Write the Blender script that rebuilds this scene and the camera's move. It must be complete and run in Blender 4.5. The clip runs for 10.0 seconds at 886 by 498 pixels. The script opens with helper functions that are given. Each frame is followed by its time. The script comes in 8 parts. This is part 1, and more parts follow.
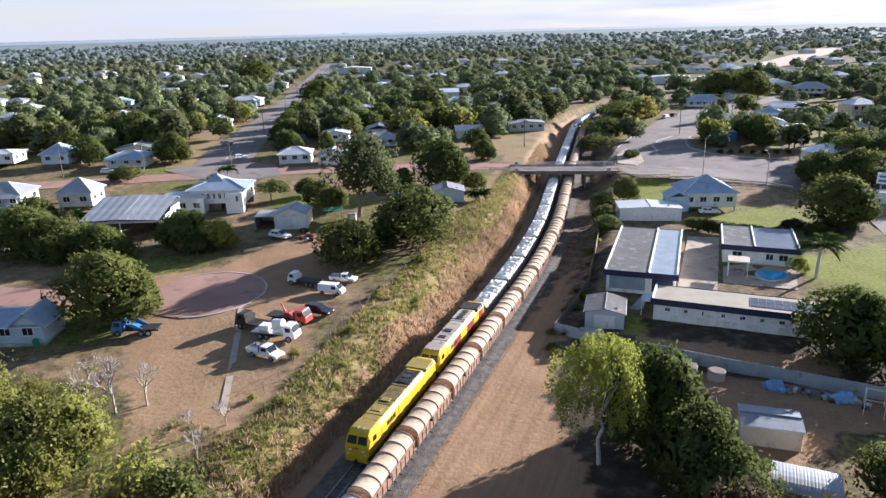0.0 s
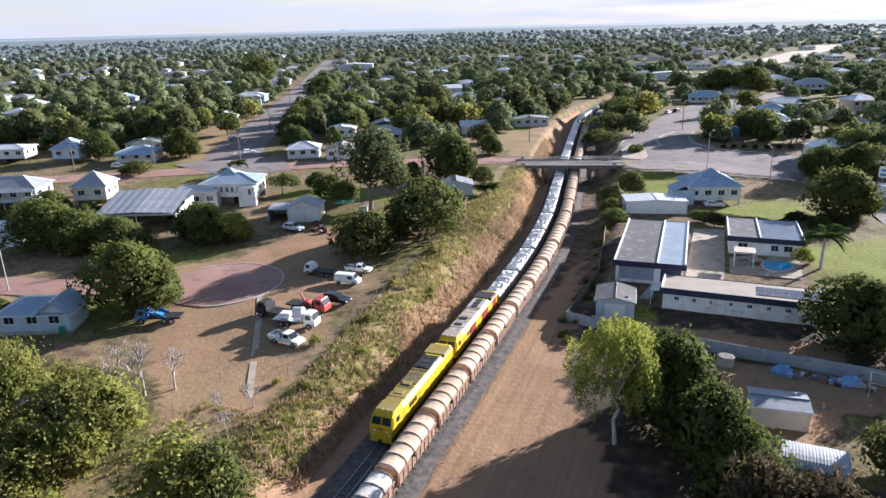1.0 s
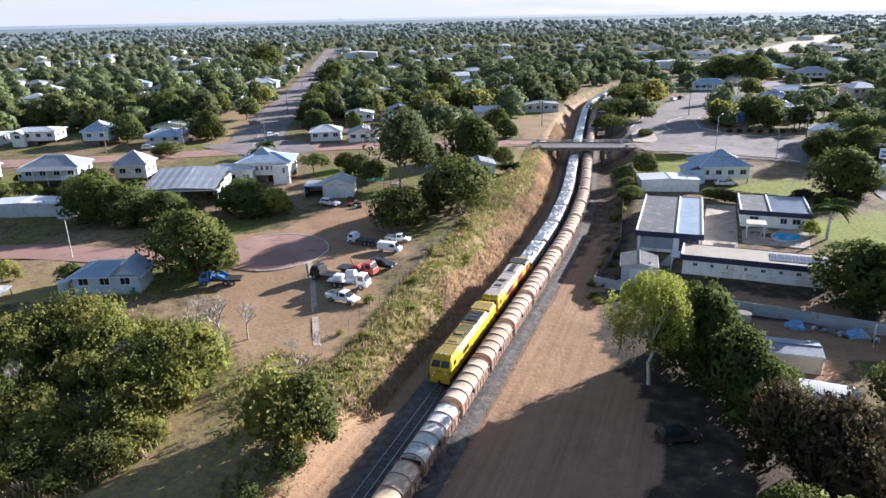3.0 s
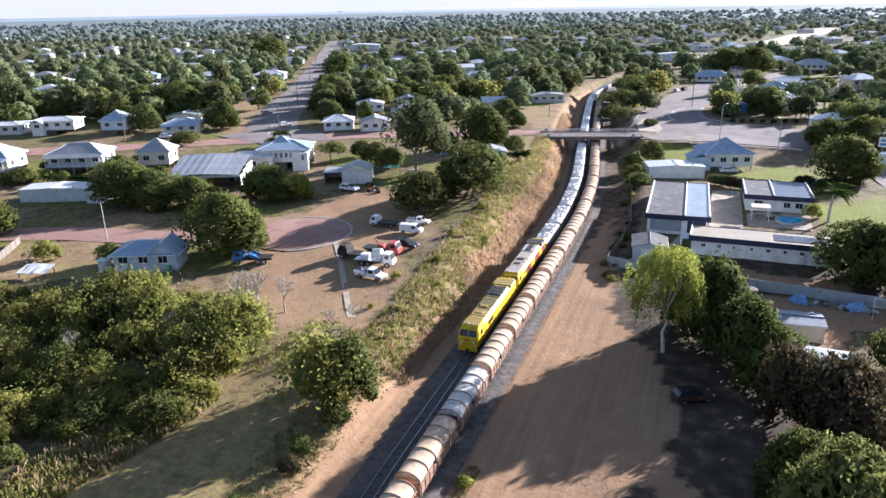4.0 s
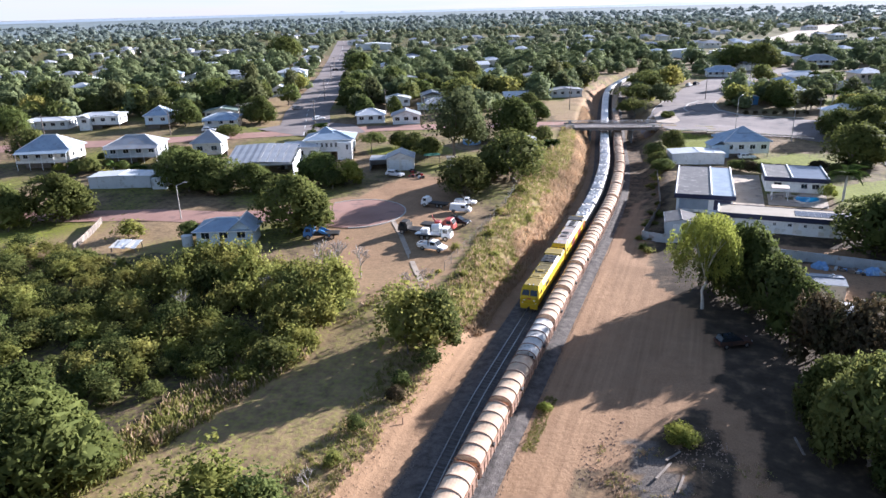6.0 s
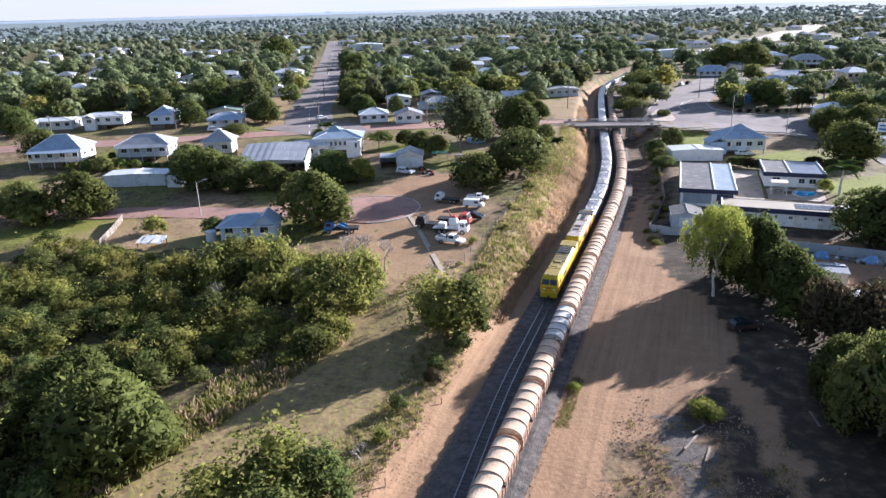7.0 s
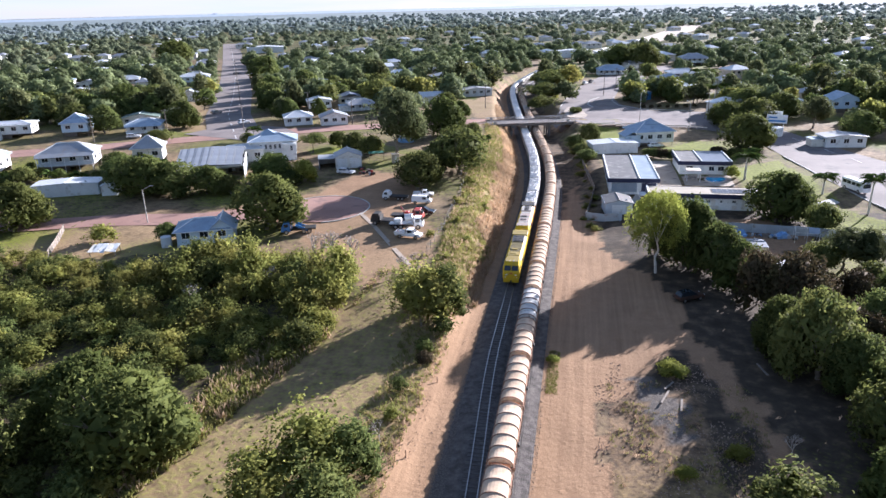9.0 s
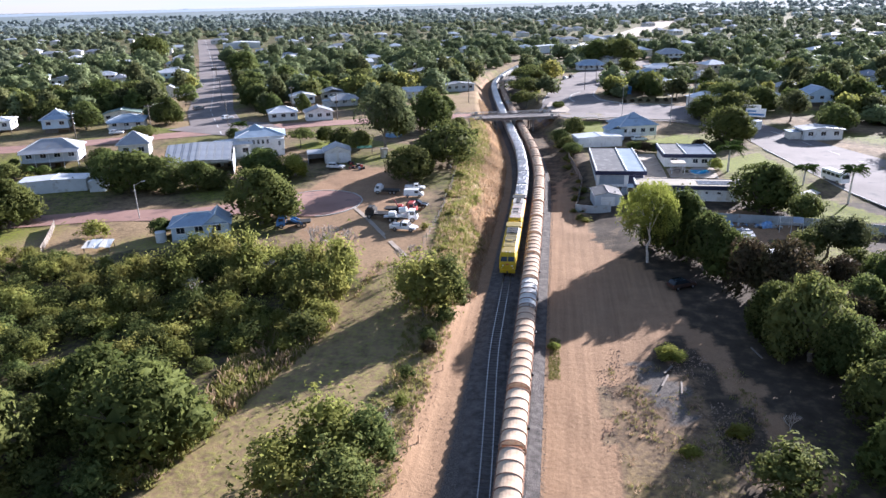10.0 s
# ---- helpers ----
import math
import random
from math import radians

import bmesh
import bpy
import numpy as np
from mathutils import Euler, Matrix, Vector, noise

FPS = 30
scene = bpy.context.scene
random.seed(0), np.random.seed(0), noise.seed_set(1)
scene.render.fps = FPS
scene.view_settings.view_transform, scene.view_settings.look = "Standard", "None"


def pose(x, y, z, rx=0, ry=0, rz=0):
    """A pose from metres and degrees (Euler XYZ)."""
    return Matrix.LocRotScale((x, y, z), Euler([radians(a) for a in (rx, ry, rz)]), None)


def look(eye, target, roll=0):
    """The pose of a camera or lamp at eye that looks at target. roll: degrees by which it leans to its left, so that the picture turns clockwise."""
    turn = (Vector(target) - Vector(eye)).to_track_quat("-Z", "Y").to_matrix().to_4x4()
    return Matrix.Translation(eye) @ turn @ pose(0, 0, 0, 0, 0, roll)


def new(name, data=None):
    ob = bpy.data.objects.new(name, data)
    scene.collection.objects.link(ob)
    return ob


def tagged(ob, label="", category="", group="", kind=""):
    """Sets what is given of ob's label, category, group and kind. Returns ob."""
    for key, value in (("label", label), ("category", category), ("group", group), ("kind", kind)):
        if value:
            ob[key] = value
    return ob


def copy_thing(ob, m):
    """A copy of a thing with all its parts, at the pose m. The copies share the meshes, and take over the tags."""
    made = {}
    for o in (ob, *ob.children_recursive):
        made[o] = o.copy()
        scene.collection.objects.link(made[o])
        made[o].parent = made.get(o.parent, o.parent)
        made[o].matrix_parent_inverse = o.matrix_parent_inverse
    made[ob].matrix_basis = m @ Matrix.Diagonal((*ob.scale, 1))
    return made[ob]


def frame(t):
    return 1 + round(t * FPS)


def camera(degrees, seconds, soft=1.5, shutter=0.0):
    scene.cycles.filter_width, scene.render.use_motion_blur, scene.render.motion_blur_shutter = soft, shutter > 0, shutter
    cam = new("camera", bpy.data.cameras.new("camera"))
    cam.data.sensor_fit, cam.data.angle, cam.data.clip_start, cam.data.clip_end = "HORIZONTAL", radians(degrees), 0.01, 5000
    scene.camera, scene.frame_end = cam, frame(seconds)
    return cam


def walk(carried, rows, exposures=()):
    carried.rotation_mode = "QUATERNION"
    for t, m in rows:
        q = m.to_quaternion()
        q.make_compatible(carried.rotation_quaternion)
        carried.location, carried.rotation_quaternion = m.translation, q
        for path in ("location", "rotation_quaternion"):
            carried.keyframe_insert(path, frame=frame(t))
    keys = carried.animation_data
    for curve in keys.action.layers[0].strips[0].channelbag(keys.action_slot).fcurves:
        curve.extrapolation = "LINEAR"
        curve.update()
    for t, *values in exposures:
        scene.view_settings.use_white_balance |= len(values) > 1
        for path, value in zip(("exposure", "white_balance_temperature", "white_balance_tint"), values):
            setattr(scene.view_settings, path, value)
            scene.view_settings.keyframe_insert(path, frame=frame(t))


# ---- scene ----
cam = camera(64.9, 10.0)
METRES, EYE, TILT, LEAN, TURN = 60.28, 42.5, 1.5, 1.6, 21.0
ROWS = [
    (0.0, 0.0, 0.0, 0.0, 0.05, -19.03, -0.16),
    (0.5, -0.0171, -0.0192, -0.0009, 0.01, -19.16, -0.17),
    (1.0, -0.0391, -0.0456, -0.0016, -0.04, -19.28, -0.18),
    (1.5, -0.0643, -0.0772, -0.0028, -0.13, -19.45, -0.23),
    (2.0, -0.0919, -0.1134, -0.0046, -0.2, -19.64, -0.28),
    (2.5, -0.1213, -0.1541, -0.0073, -0.27, -19.83, -0.35),
    (4.0, -0.2131, -0.2998, -0.0108, -0.41, -20.59, -0.46),
    (4.5, -0.245, -0.3521, -0.0112, -0.45, -20.82, -0.48),
    (5.0, -0.2808, -0.4041, -0.0115, -0.43, -20.87, -0.41),
    (5.5, -0.32, -0.4541, -0.0123, -0.37, -20.79, -0.29),
    (6.0, -0.3631, -0.5016, -0.0119, -0.38, -20.62, -0.14),
    (7.5, -0.4996, -0.6031, -0.0007, -2.57, -20.63, -0.22),
    (8.0, -0.5433, -0.626, 0.0034, -4.22, -20.6, -0.24),
    (8.5, -0.5877, -0.6452, 0.0057, -7.31, -20.54, -0.31),
    (9.0, -0.6324, -0.6604, 0.0063, -10.06, -20.45, -0.4),
    (9.5, -0.67, -0.6721, 0.006, -11.83, -20.55, -0.46),
    (10.0, -0.6933, -0.6773, 0.004, -12.08, -20.75, -0.53),
]
walk(cam, [(t, pose(0, 0, EYE, TILT, LEAN, TURN) @ pose(METRES * x, METRES * y, METRES * z, 90 + pitch, roll, yaw)) for t, x, y, z, yaw, pitch, roll in ROWS], [(0.0, 1.60, 5950, 17), (2.5, 1.66, 5850, 17), (5.0, 1.88, 5800, 19), (7.5, 1.77, 5750, 19), (10.0, 1.86, 5750, 20)])

# ---- light ----
SUN_AZ, SUN_EL = 34.8, 17.0      # degrees right of +y, degrees above the horizon
world = bpy.data.worlds.new("world")
scene.world = world
world.use_nodes = True
wn = world.node_tree
wn.nodes.clear()
sky = wn.nodes.new("ShaderNodeTexSky")
sky.sky_type, sky.sun_disc = "NISHITA", False
sky.sun_elevation, sky.sun_rotation = radians(SUN_EL), radians(SUN_AZ)
sky.air_density, sky.dust_density, sky.ozone_density = 1.0, 0.4, 1.0
wco = wn.nodes.new("ShaderNodeTexCoord")
wmap = wn.nodes.new("ShaderNodeMapping")
wmap.inputs["Scale"].default_value = (2.2, 2.2, 26.0)
wno = wn.nodes.new("ShaderNodeTexNoise")
wno.inputs["Scale"].default_value, wno.inputs["Detail"].default_value = 1.6, 5.0
wramp = wn.nodes.new("ShaderNodeMapRange")
wramp.inputs[1].default_value, wramp.inputs[2].default_value = 0.30, 0.62
wramp.inputs[3].default_value, wramp.inputs[4].default_value = 0.55, 1.0
wmix = wn.nodes.new("ShaderNodeMixRGB")
wmix.inputs[2].default_value = (4.5, 4.8, 5.3, 1)
wsep, whor, wmul = wn.nodes.new("ShaderNodeSeparateXYZ"), wn.nodes.new("ShaderNodeMapRange"), wn.nodes.new("ShaderNodeMath")
whor.inputs[1].default_value, whor.inputs[2].default_value, whor.inputs[3].default_value, whor.inputs[4].default_value = 0.05, 0.26, 1.0, 0.06
wmul.operation = "MULTIPLY"
wbg = wn.nodes.new("ShaderNodeBackground")
wbg.inputs["Strength"].default_value = 0.056
wout = wn.nodes.new("ShaderNodeOutputWorld")
wn.links.new(wco.outputs["Generated"], wmap.inputs["Vector"])
wn.links.new(wmap.outputs["Vector"], wno.inputs["Vector"])
wn.links.new(wno.outputs["Fac"], wramp.inputs[0])
wn.links.new(wco.outputs["Generated"], wsep.inputs[0])
wn.links.new(wsep.outputs["Z"], whor.inputs[0])
wn.links.new(whor.outputs[0], wmul.inputs[0])
wn.links.new(wramp.outputs[0], wmul.inputs[1])
wn.links.new(wmul.outputs[0], wmix.inputs[0])
wn.links.new(sky.outputs[0], wmix.inputs[1])
wn.links.new(wmix.outputs[0], wbg.inputs["Color"])
wn.links.new(wbg.outputs[0], wout.inputs["Surface"])
sun = new("sun", bpy.data.lights.new("sun", "SUN"))
sun.data.energy, sun.data.angle, sun.data.color = 5.0, radians(0.55), (1.0, 0.95, 0.87)
_sd = Vector((math.sin(radians(SUN_AZ)) * math.cos(radians(SUN_EL)), math.cos(radians(SUN_AZ)) * math.cos(radians(SUN_EL)), math.sin(radians(SUN_EL))))
sun.matrix_world = look(_sd * 300, (0, 0, 0))


# ---- materials ----
def rgb(c):
    return (*c, 1.0)


def surface(name, c1, c2, scale=1.0, rough=0.8, metal=0.0, bump=0.15, fine=12.0, vary=0.0, spec=0.35, wear=None, coat=0.0, dist=0.05):
    """A weathered surface: two colours blended by broad and fine noise, a relief, and some change from piece to piece."""
    m = bpy.data.materials.new(name)
    m.use_nodes = True
    nt = m.node_tree
    N, K = nt.nodes.new, nt.links.new
    b = nt.nodes["Principled BSDF"]
    b.inputs["Roughness"].default_value, b.inputs["Metallic"].default_value = rough, metal
    b.inputs["Specular IOR Level"].default_value = spec
    b.inputs["Coat Weight"].default_value = coat
    co = N("ShaderNodeTexCoord")
    n1, n2 = N("ShaderNodeTexNoise"), N("ShaderNodeTexNoise")
    n1.inputs["Scale"].default_value, n1.inputs["Detail"].default_value = scale, 4
    n2.inputs["Scale"].default_value, n2.inputs["Detail"].default_value = scale * fine, 3
    for n in (n1, n2):
        K(co.outputs["Object"], n.inputs["Vector"])
    add = N("ShaderNodeMath")
    add.operation = "MULTIPLY_ADD"
    add.inputs[1].default_value = 0.45
    K(n2.outputs["Fac"], add.inputs[0])
    K(n1.outputs["Fac"], add.inputs[2])
    mr = N("ShaderNodeMapRange")
    mr.inputs[1].default_value, mr.inputs[2].default_value = 0.5, 0.95
    K(add.outputs[0], mr.inputs[0])
    mix = N("ShaderNodeMixRGB")
    mix.inputs[1].default_value, mix.inputs[2].default_value = rgb(c1), rgb(c2)
    K(mr.outputs[0], mix.inputs[0])
    out = mix.outputs[0]
    if wear:
        n3 = N("ShaderNodeTexNoise")
        n3.inputs["Scale"].default_value, n3.inputs["Detail"].default_value = scale * 2.3, 6
        K(co.outputs["Object"], n3.inputs["Vector"])
        r3 = N("ShaderNodeMapRange")
        r3.inputs[1].default_value, r3.inputs[2].default_value = 0.56, 0.68
        K(n3.outputs["Fac"], r3.inputs[0])
        mw = N("ShaderNodeMixRGB")
        mw.inputs[2].default_value = rgb(wear)
        K(r3.outputs[0], mw.inputs[0])
        K(out, mw.inputs[1])
        out = mw.outputs[0]
    if vary:
        oi, hsv, mv = N("ShaderNodeObjectInfo"), N("ShaderNodeHueSaturation"), N("ShaderNodeMapRange")
        mv.inputs[3].default_value, mv.inputs[4].default_value = 1 - vary, 1 + vary
        K(oi.outputs["Random"], mv.inputs[0])
        K(mv.outputs[0], hsv.inputs["Value"])
        K(out, hsv.inputs["Color"])
        out = hsv.outputs[0]
    K(out, b.inputs["Base Color"])
    if bump:
        bp = N("ShaderNodeBump")
        bp.inputs["Strength"].default_value, bp.inputs["Distance"].default_value = bump, dist
        K(n2.outputs["Fac"], bp.inputs["Height"])
        K(bp.outputs[0], b.inputs["Normal"])
    return m


def sheeting(name, c1, c2, pitch=0.2, rough=0.45, metal=0.3, axis="X", wear=None):
    """Corrugated or ribbed sheet metal: ribs across one axis of the thing, streaks and stains."""
    m = surface(name, c1, c2, 0.35, rough, metal, 0.0, 9, 0.06, 0.2, wear)
    nt = m.node_tree
    w, bp, co, b = nt.nodes.new("ShaderNodeTexWave"), nt.nodes.new("ShaderNodeBump"), nt.nodes.new("ShaderNodeTexCoord"), nt.nodes["Principled BSDF"]
    w.wave_type, w.bands_direction = "BANDS", axis
    w.inputs["Scale"].default_value = 0.314 / pitch
    bp.inputs["Strength"].default_value, bp.inputs["Distance"].default_value = 0.22, 0.02
    nt.links.new(co.outputs["Object"], w.inputs["Vector"])
    nt.links.new(w.outputs["Fac"], bp.inputs["Height"])
    nt.links.new(bp.outputs[0], b.inputs["Normal"])
    return m


def foliage(name, c1, c2, c3, through_light=0.35, vary=0.22):
    """Leaves: colour changes from clump to clump and tree to tree, some light comes through."""
    m = bpy.data.materials.new(name)
    m.use_nodes = True
    nt = m.node_tree
    N, K = nt.nodes.new, nt.links.new
    b, out = nt.nodes["Principled BSDF"], nt.nodes["Material Output"]
    b.inputs["Roughness"].default_value, b.inputs["Specular IOR Level"].default_value = 0.8, 0.06
    geo, oi, co, no = N("ShaderNodeNewGeometry"), N("ShaderNodeObjectInfo"), N("ShaderNodeTexCoord"), N("ShaderNodeTexNoise")
    no.inputs["Scale"].default_value, no.inputs["Detail"].default_value = 0.35, 3
    K(co.outputs["Object"], no.inputs["Vector"])
    m1, m2, hsv, mv = N("ShaderNodeMixRGB"), N("ShaderNodeMixRGB"), N("ShaderNodeHueSaturation"), N("ShaderNodeMapRange")
    m1.inputs[1].default_value, m1.inputs[2].default_value, m2.inputs[2].default_value = rgb(c1), rgb(c2), rgb(c3)
    K(geo.outputs["Random Per Island"], m1.inputs[0])
    r = N("ShaderNodeMapRange")
    r.inputs[1].default_value, r.inputs[2].default_value = 0.42, 0.7
    K(no.outputs["Fac"], r.inputs[0])
    K(r.outputs[0], m2.inputs[0])
    K(m1.outputs[0], m2.inputs[1])
    mv.inputs[3].default_value, mv.inputs[4].default_value = 1 - vary, 1 + vary
    K(oi.outputs["Random"], mv.inputs[0])
    K(mv.outputs[0], hsv.inputs["Value"])
    mh = N("ShaderNodeMapRange")
    mh.inputs[3].default_value, mh.inputs[4].default_value = 0.485, 0.515
    wnz = N("ShaderNodeTexWhiteNoise")
    wnz.noise_dimensions = "1D"
    K(oi.outputs["Random"], wnz.inputs["W"])
    K(wnz.outputs["Value"], mh.inputs[0])
    K(mh.outputs[0], hsv.inputs["Hue"])
    K(m2.outputs[0], hsv.inputs["Color"])
    # broad change from one plant to the next in a wood
    nb, rb, mb = N("ShaderNodeTexNoise"), N("ShaderNodeMapRange"), N("ShaderNodeMixRGB")
    nb.inputs["Scale"].default_value, nb.inputs["Detail"].default_value = 0.075, 2
    K(co.outputs["Object"], nb.inputs["Vector"])
    rb.inputs[1].default_value, rb.inputs[2].default_value, rb.inputs[3].default_value, rb.inputs[4].default_value = 0.3, 0.7, 0.62, 1.45
    K(nb.outputs["Fac"], rb.inputs[0])
    mb.blend_type, mb.inputs[0].default_value = "MULTIPLY", 1.0
    K(hsv.outputs[0], mb.inputs[1])
    K(rb.outputs[0], mb.inputs[2])
    hsv = mb
    K(hsv.outputs[0], b.inputs["Base Color"])
    tr, mx = N("ShaderNodeBsdfTranslucent"), N("ShaderNodeMixShader")
    mx.inputs[0].default_value = through_light
    K(hsv.outputs[0], tr.inputs["Color"])
    K(b.outputs[0], mx.inputs[1])
    K(tr.outputs[0], mx.inputs[2])
    K(mx.outputs[0], out.inputs["Surface"])
    return m


def glass(name, tint=(0.02, 0.025, 0.03), rough=0.06):
    m = bpy.data.materials.new(name)
    m.use_nodes = True
    b = m.node_tree.nodes["Principled BSDF"]
    b.inputs["Base Color"].default_value, b.inputs["Roughness"].default_value = rgb(tint), rough
    b.inputs["Specular IOR Level"].default_value, b.inputs["Coat Weight"].default_value = 0.45, 0.0
    return m


ASPHALT = surface("asphalt", (0.16, 0.135, 0.126), (0.232, 0.198, 0.184), 0.12, 0.9, 0, 0.2, 40, 0, 0.25, (0.13, 0.12, 0.115))
RED_ASPHALT = surface("red_asphalt", (0.27, 0.155, 0.125), (0.36, 0.22, 0.175), 0.15, 0.92, 0, 0.2, 40, 0, 0.2, (0.22, 0.14, 0.12))
CONCRETE = surface("concrete", (0.36, 0.34, 0.31), (0.48, 0.46, 0.42), 0.4, 0.85, 0, 0.2, 20, 0.05, 0.3, (0.25, 0.23, 0.21))
PAVING = surface("paving", (0.34, 0.275, 0.21), (0.45, 0.375, 0.295), 0.3, 0.85, 0, 0.2, 14, 0, 0.3, (0.2, 0.16, 0.14))
BALLAST = surface("ballast", (0.06, 0.054, 0.05), (0.165, 0.145, 0.13), 1.2, 0.95, 0, 0.9, 7, 0, 0.2, None, 0, 0.12)
SLEEPER = surface("sleeper_concrete", (0.085, 0.078, 0.072), (0.14, 0.125, 0.115), 2, 0.9, 0, 0.2, 8, 0.15)
RAIL = surface("rail_steel", (0.30, 0.28, 0.26), (0.42, 0.40, 0.38), 3, 0.32, 0.9, 0.05, 10)
RUST = surface("rusty_steel", (0.20, 0.12, 0.085), (0.34, 0.22, 0.155), 0.9, 0.8, 0.05, 0.2, 8, 0.18, 0.3, (0.13, 0.075, 0.05))
DARK_STEEL = surface("dark_steel", (0.025, 0.024, 0.024), (0.06, 0.055, 0.05), 1.2, 0.6, 0.3, 0.15, 8, 0.1)
TARP = surface("tan_tarpaulin", (0.44, 0.325, 0.225), (0.58, 0.45, 0.33), 0.5, 0.8, 0, 0.35, 5, 0.13, 0.1, (0.46, 0.31, 0.21), 0, 0.08)
TARP_GREY = surface("grey_tarpaulin", (0.36, 0.34, 0.31), (0.56, 0.54, 0.50), 0.5, 0.6, 0, 0.35, 5, 0.12, 0.35, (0.22, 0.20, 0.18), 0, 0.08)
TARP_RED = surface("red_brown_tarpaulin", (0.42, 0.19, 0.10), (0.55, 0.30, 0.18), 0.6, 0.65, 0, 0.3, 5, 0.12)
WHITE_LID = surface("white_lid", (0.72, 0.68, 0.63), (0.85, 0.81, 0.75), 0.5, 0.5, 0, 0.3, 6, 0.1, 0.4, (0.50, 0.49, 0.48))
LOCO_YELLOW = surface("yellow_paint", (0.52, 0.34, 0.01), (0.60, 0.41, 0.02), 0.6, 0.5, 0, 0.03, 9, 0, 0.2, (0.44, 0.30, 0.04))
DUSTY_PINK = surface("faded_roof_paint", (0.32, 0.25, 0.215), (0.43, 0.345, 0.30), 0.7, 0.6, 0, 0.08, 8, 0.1, 0.35, (0.30, 0.24, 0.21))
SHED_GREY = sheeting("grey_blue_sheet", (0.20, 0.22, 0.25), (0.28, 0.30, 0.33), 0.22, 0.6, 0.05, "X", (0.17, 0.18, 0.19))
ROOF_GREY = surface("sooty_roof", (0.30, 0.28, 0.25), (0.42, 0.39, 0.35), 0.7, 0.6, 0.1, 0.1, 8, 0, 0.4, (0.16, 0.14, 0.12))
SOOT_YELLOW = surface("sooty_yellow_roof", (0.105, 0.085, 0.035), (0.185, 0.148, 0.058), 0.7, 0.6, 0, 0.1, 8, 0, 0.25, (0.07, 0.058, 0.04))
ROOF_YELLOW = surface("dusty_yellow_roof", (0.22, 0.16, 0.04), (0.31, 0.235, 0.07), 0.7, 0.6, 0, 0.1, 8, 0, 0.25, (0.24, 0.19, 0.09))
MAROON = surface("maroon_paint", (0.22, 0.035, 0.03), (0.30, 0.06, 0.045), 0.8, 0.4, 0, 0.05, 8)
BLACK = surface("black_paint", (0.012, 0.012, 0.013), (0.03, 0.03, 0.03), 1, 0.5, 0, 0.05, 8)
WHITE = surface("white_paint", (0.66, 0.66, 0.64), (0.80, 0.80, 0.78), 0.5, 0.55, 0, 0.05, 9, 0.04, 0.4, (0.56, 0.54, 0.50))
CREAM = surface("cream_paint", (0.60, 0.57, 0.50), (0.72, 0.69, 0.62), 0.5, 0.6, 0, 0.05, 9, 0.06, 0.4, (0.48, 0.43, 0.36))
GREY_WALL = surface("grey_paint", (0.40, 0.43, 0.45), (0.52, 0.55, 0.57), 0.5, 0.6, 0, 0.05, 9, 0.06)
BLUE_WALL = surface("pale_blue_paint", (0.42, 0.52, 0.60), (0.55, 0.64, 0.70), 0.5, 0.6, 0, 0.05, 9, 0.05)
TAN_WALL = surface("tan_paint", (0.40, 0.34, 0.27), (0.52, 0.45, 0.37), 0.5, 0.7, 0, 0.05, 9, 0.06)
NAVY = surface("navy_fascia", (0.012, 0.016, 0.045), (0.025, 0.03, 0.07), 0.7, 0.5, 0, 0.04, 9)
ROOF_WHITE = sheeting("white_roof_sheet", (0.52, 0.54, 0.56), (0.66, 0.67, 0.68), 0.22, 0.4, 0.15, "X", (0.50, 0.49, 0.47))
ROOF_PALE = sheeting("zincalume_sheet", (0.27, 0.28, 0.295), (0.37, 0.38, 0.395), 0.22, 0.5, 0.25, "X", (0.36, 0.33, 0.30))
ROOF_BLUE = sheeting("blue_roof_sheet", (0.25, 0.32, 0.40), (0.34, 0.42, 0.50), 0.22, 0.5, 0.1, "X", (0.24, 0.29, 0.34))
ROOF_DARK = sheeting("grey_roof_sheet", (0.125, 0.116, 0.109), (0.178, 0.166, 0.156), 0.3, 0.5, 0.2, "X", (0.27, 0.25, 0.23))
ROOF_SLATE = sheeting("slate_blue_sheet", (0.075, 0.10, 0.145), (0.125, 0.155, 0.205), 0.3, 0.45, 0.2, "X")
ROOF_TAN = sheeting("tan_roof_sheet", (0.36, 0.31, 0.24), (0.46, 0.40, 0.315), 0.25, 0.5, 0.1, "X", (0.40, 0.34, 0.27))
ROOF_GREEN = sheeting("green_roof_sheet", (0.16, 0.22, 0.19), (0.24, 0.30, 0.26), 0.22, 0.5, 0.1, "X")
WALL_SHEET = sheeting("wall_sheet", (0.55, 0.57, 0.57), (0.66, 0.68, 0.68), 0.2, 0.5, 0.1, "X", (0.44, 0.43, 0.40))
FENCE_SHEET = sheeting("fence_sheet", (0.34, 0.38, 0.40), (0.46, 0.50, 0.52), 0.25, 0.5, 0.2, "X", (0.30, 0.27, 0.24))
SOLAR = glass("solar_cell", (0.055, 0.06, 0.085), 0.3)
PANE = glass("window_glass")
CLEAR_SHEET = surface("translucent_sheet", (0.24, 0.28, 0.32), (0.32, 0.36, 0.40), 0.4, 0.25, 0, 0.05, 6, 0, 0.6)
WOOD = surface("grey_timber", (0.13, 0.11, 0.09), (0.24, 0.20, 0.165), 1.5, 0.85, 0, 0.25, 9, 0.15)
BARK = surface("bark", (0.12, 0.095, 0.075), (0.23, 0.19, 0.155), 2.0, 0.95, 0, 0.5, 6, 0.15)
PALE_BARK = surface("pale_bark", (0.42, 0.38, 0.33), (0.60, 0.56, 0.50), 1.2, 0.85, 0, 0.3, 6, 0.1, 0.3, (0.28, 0.24, 0.2))
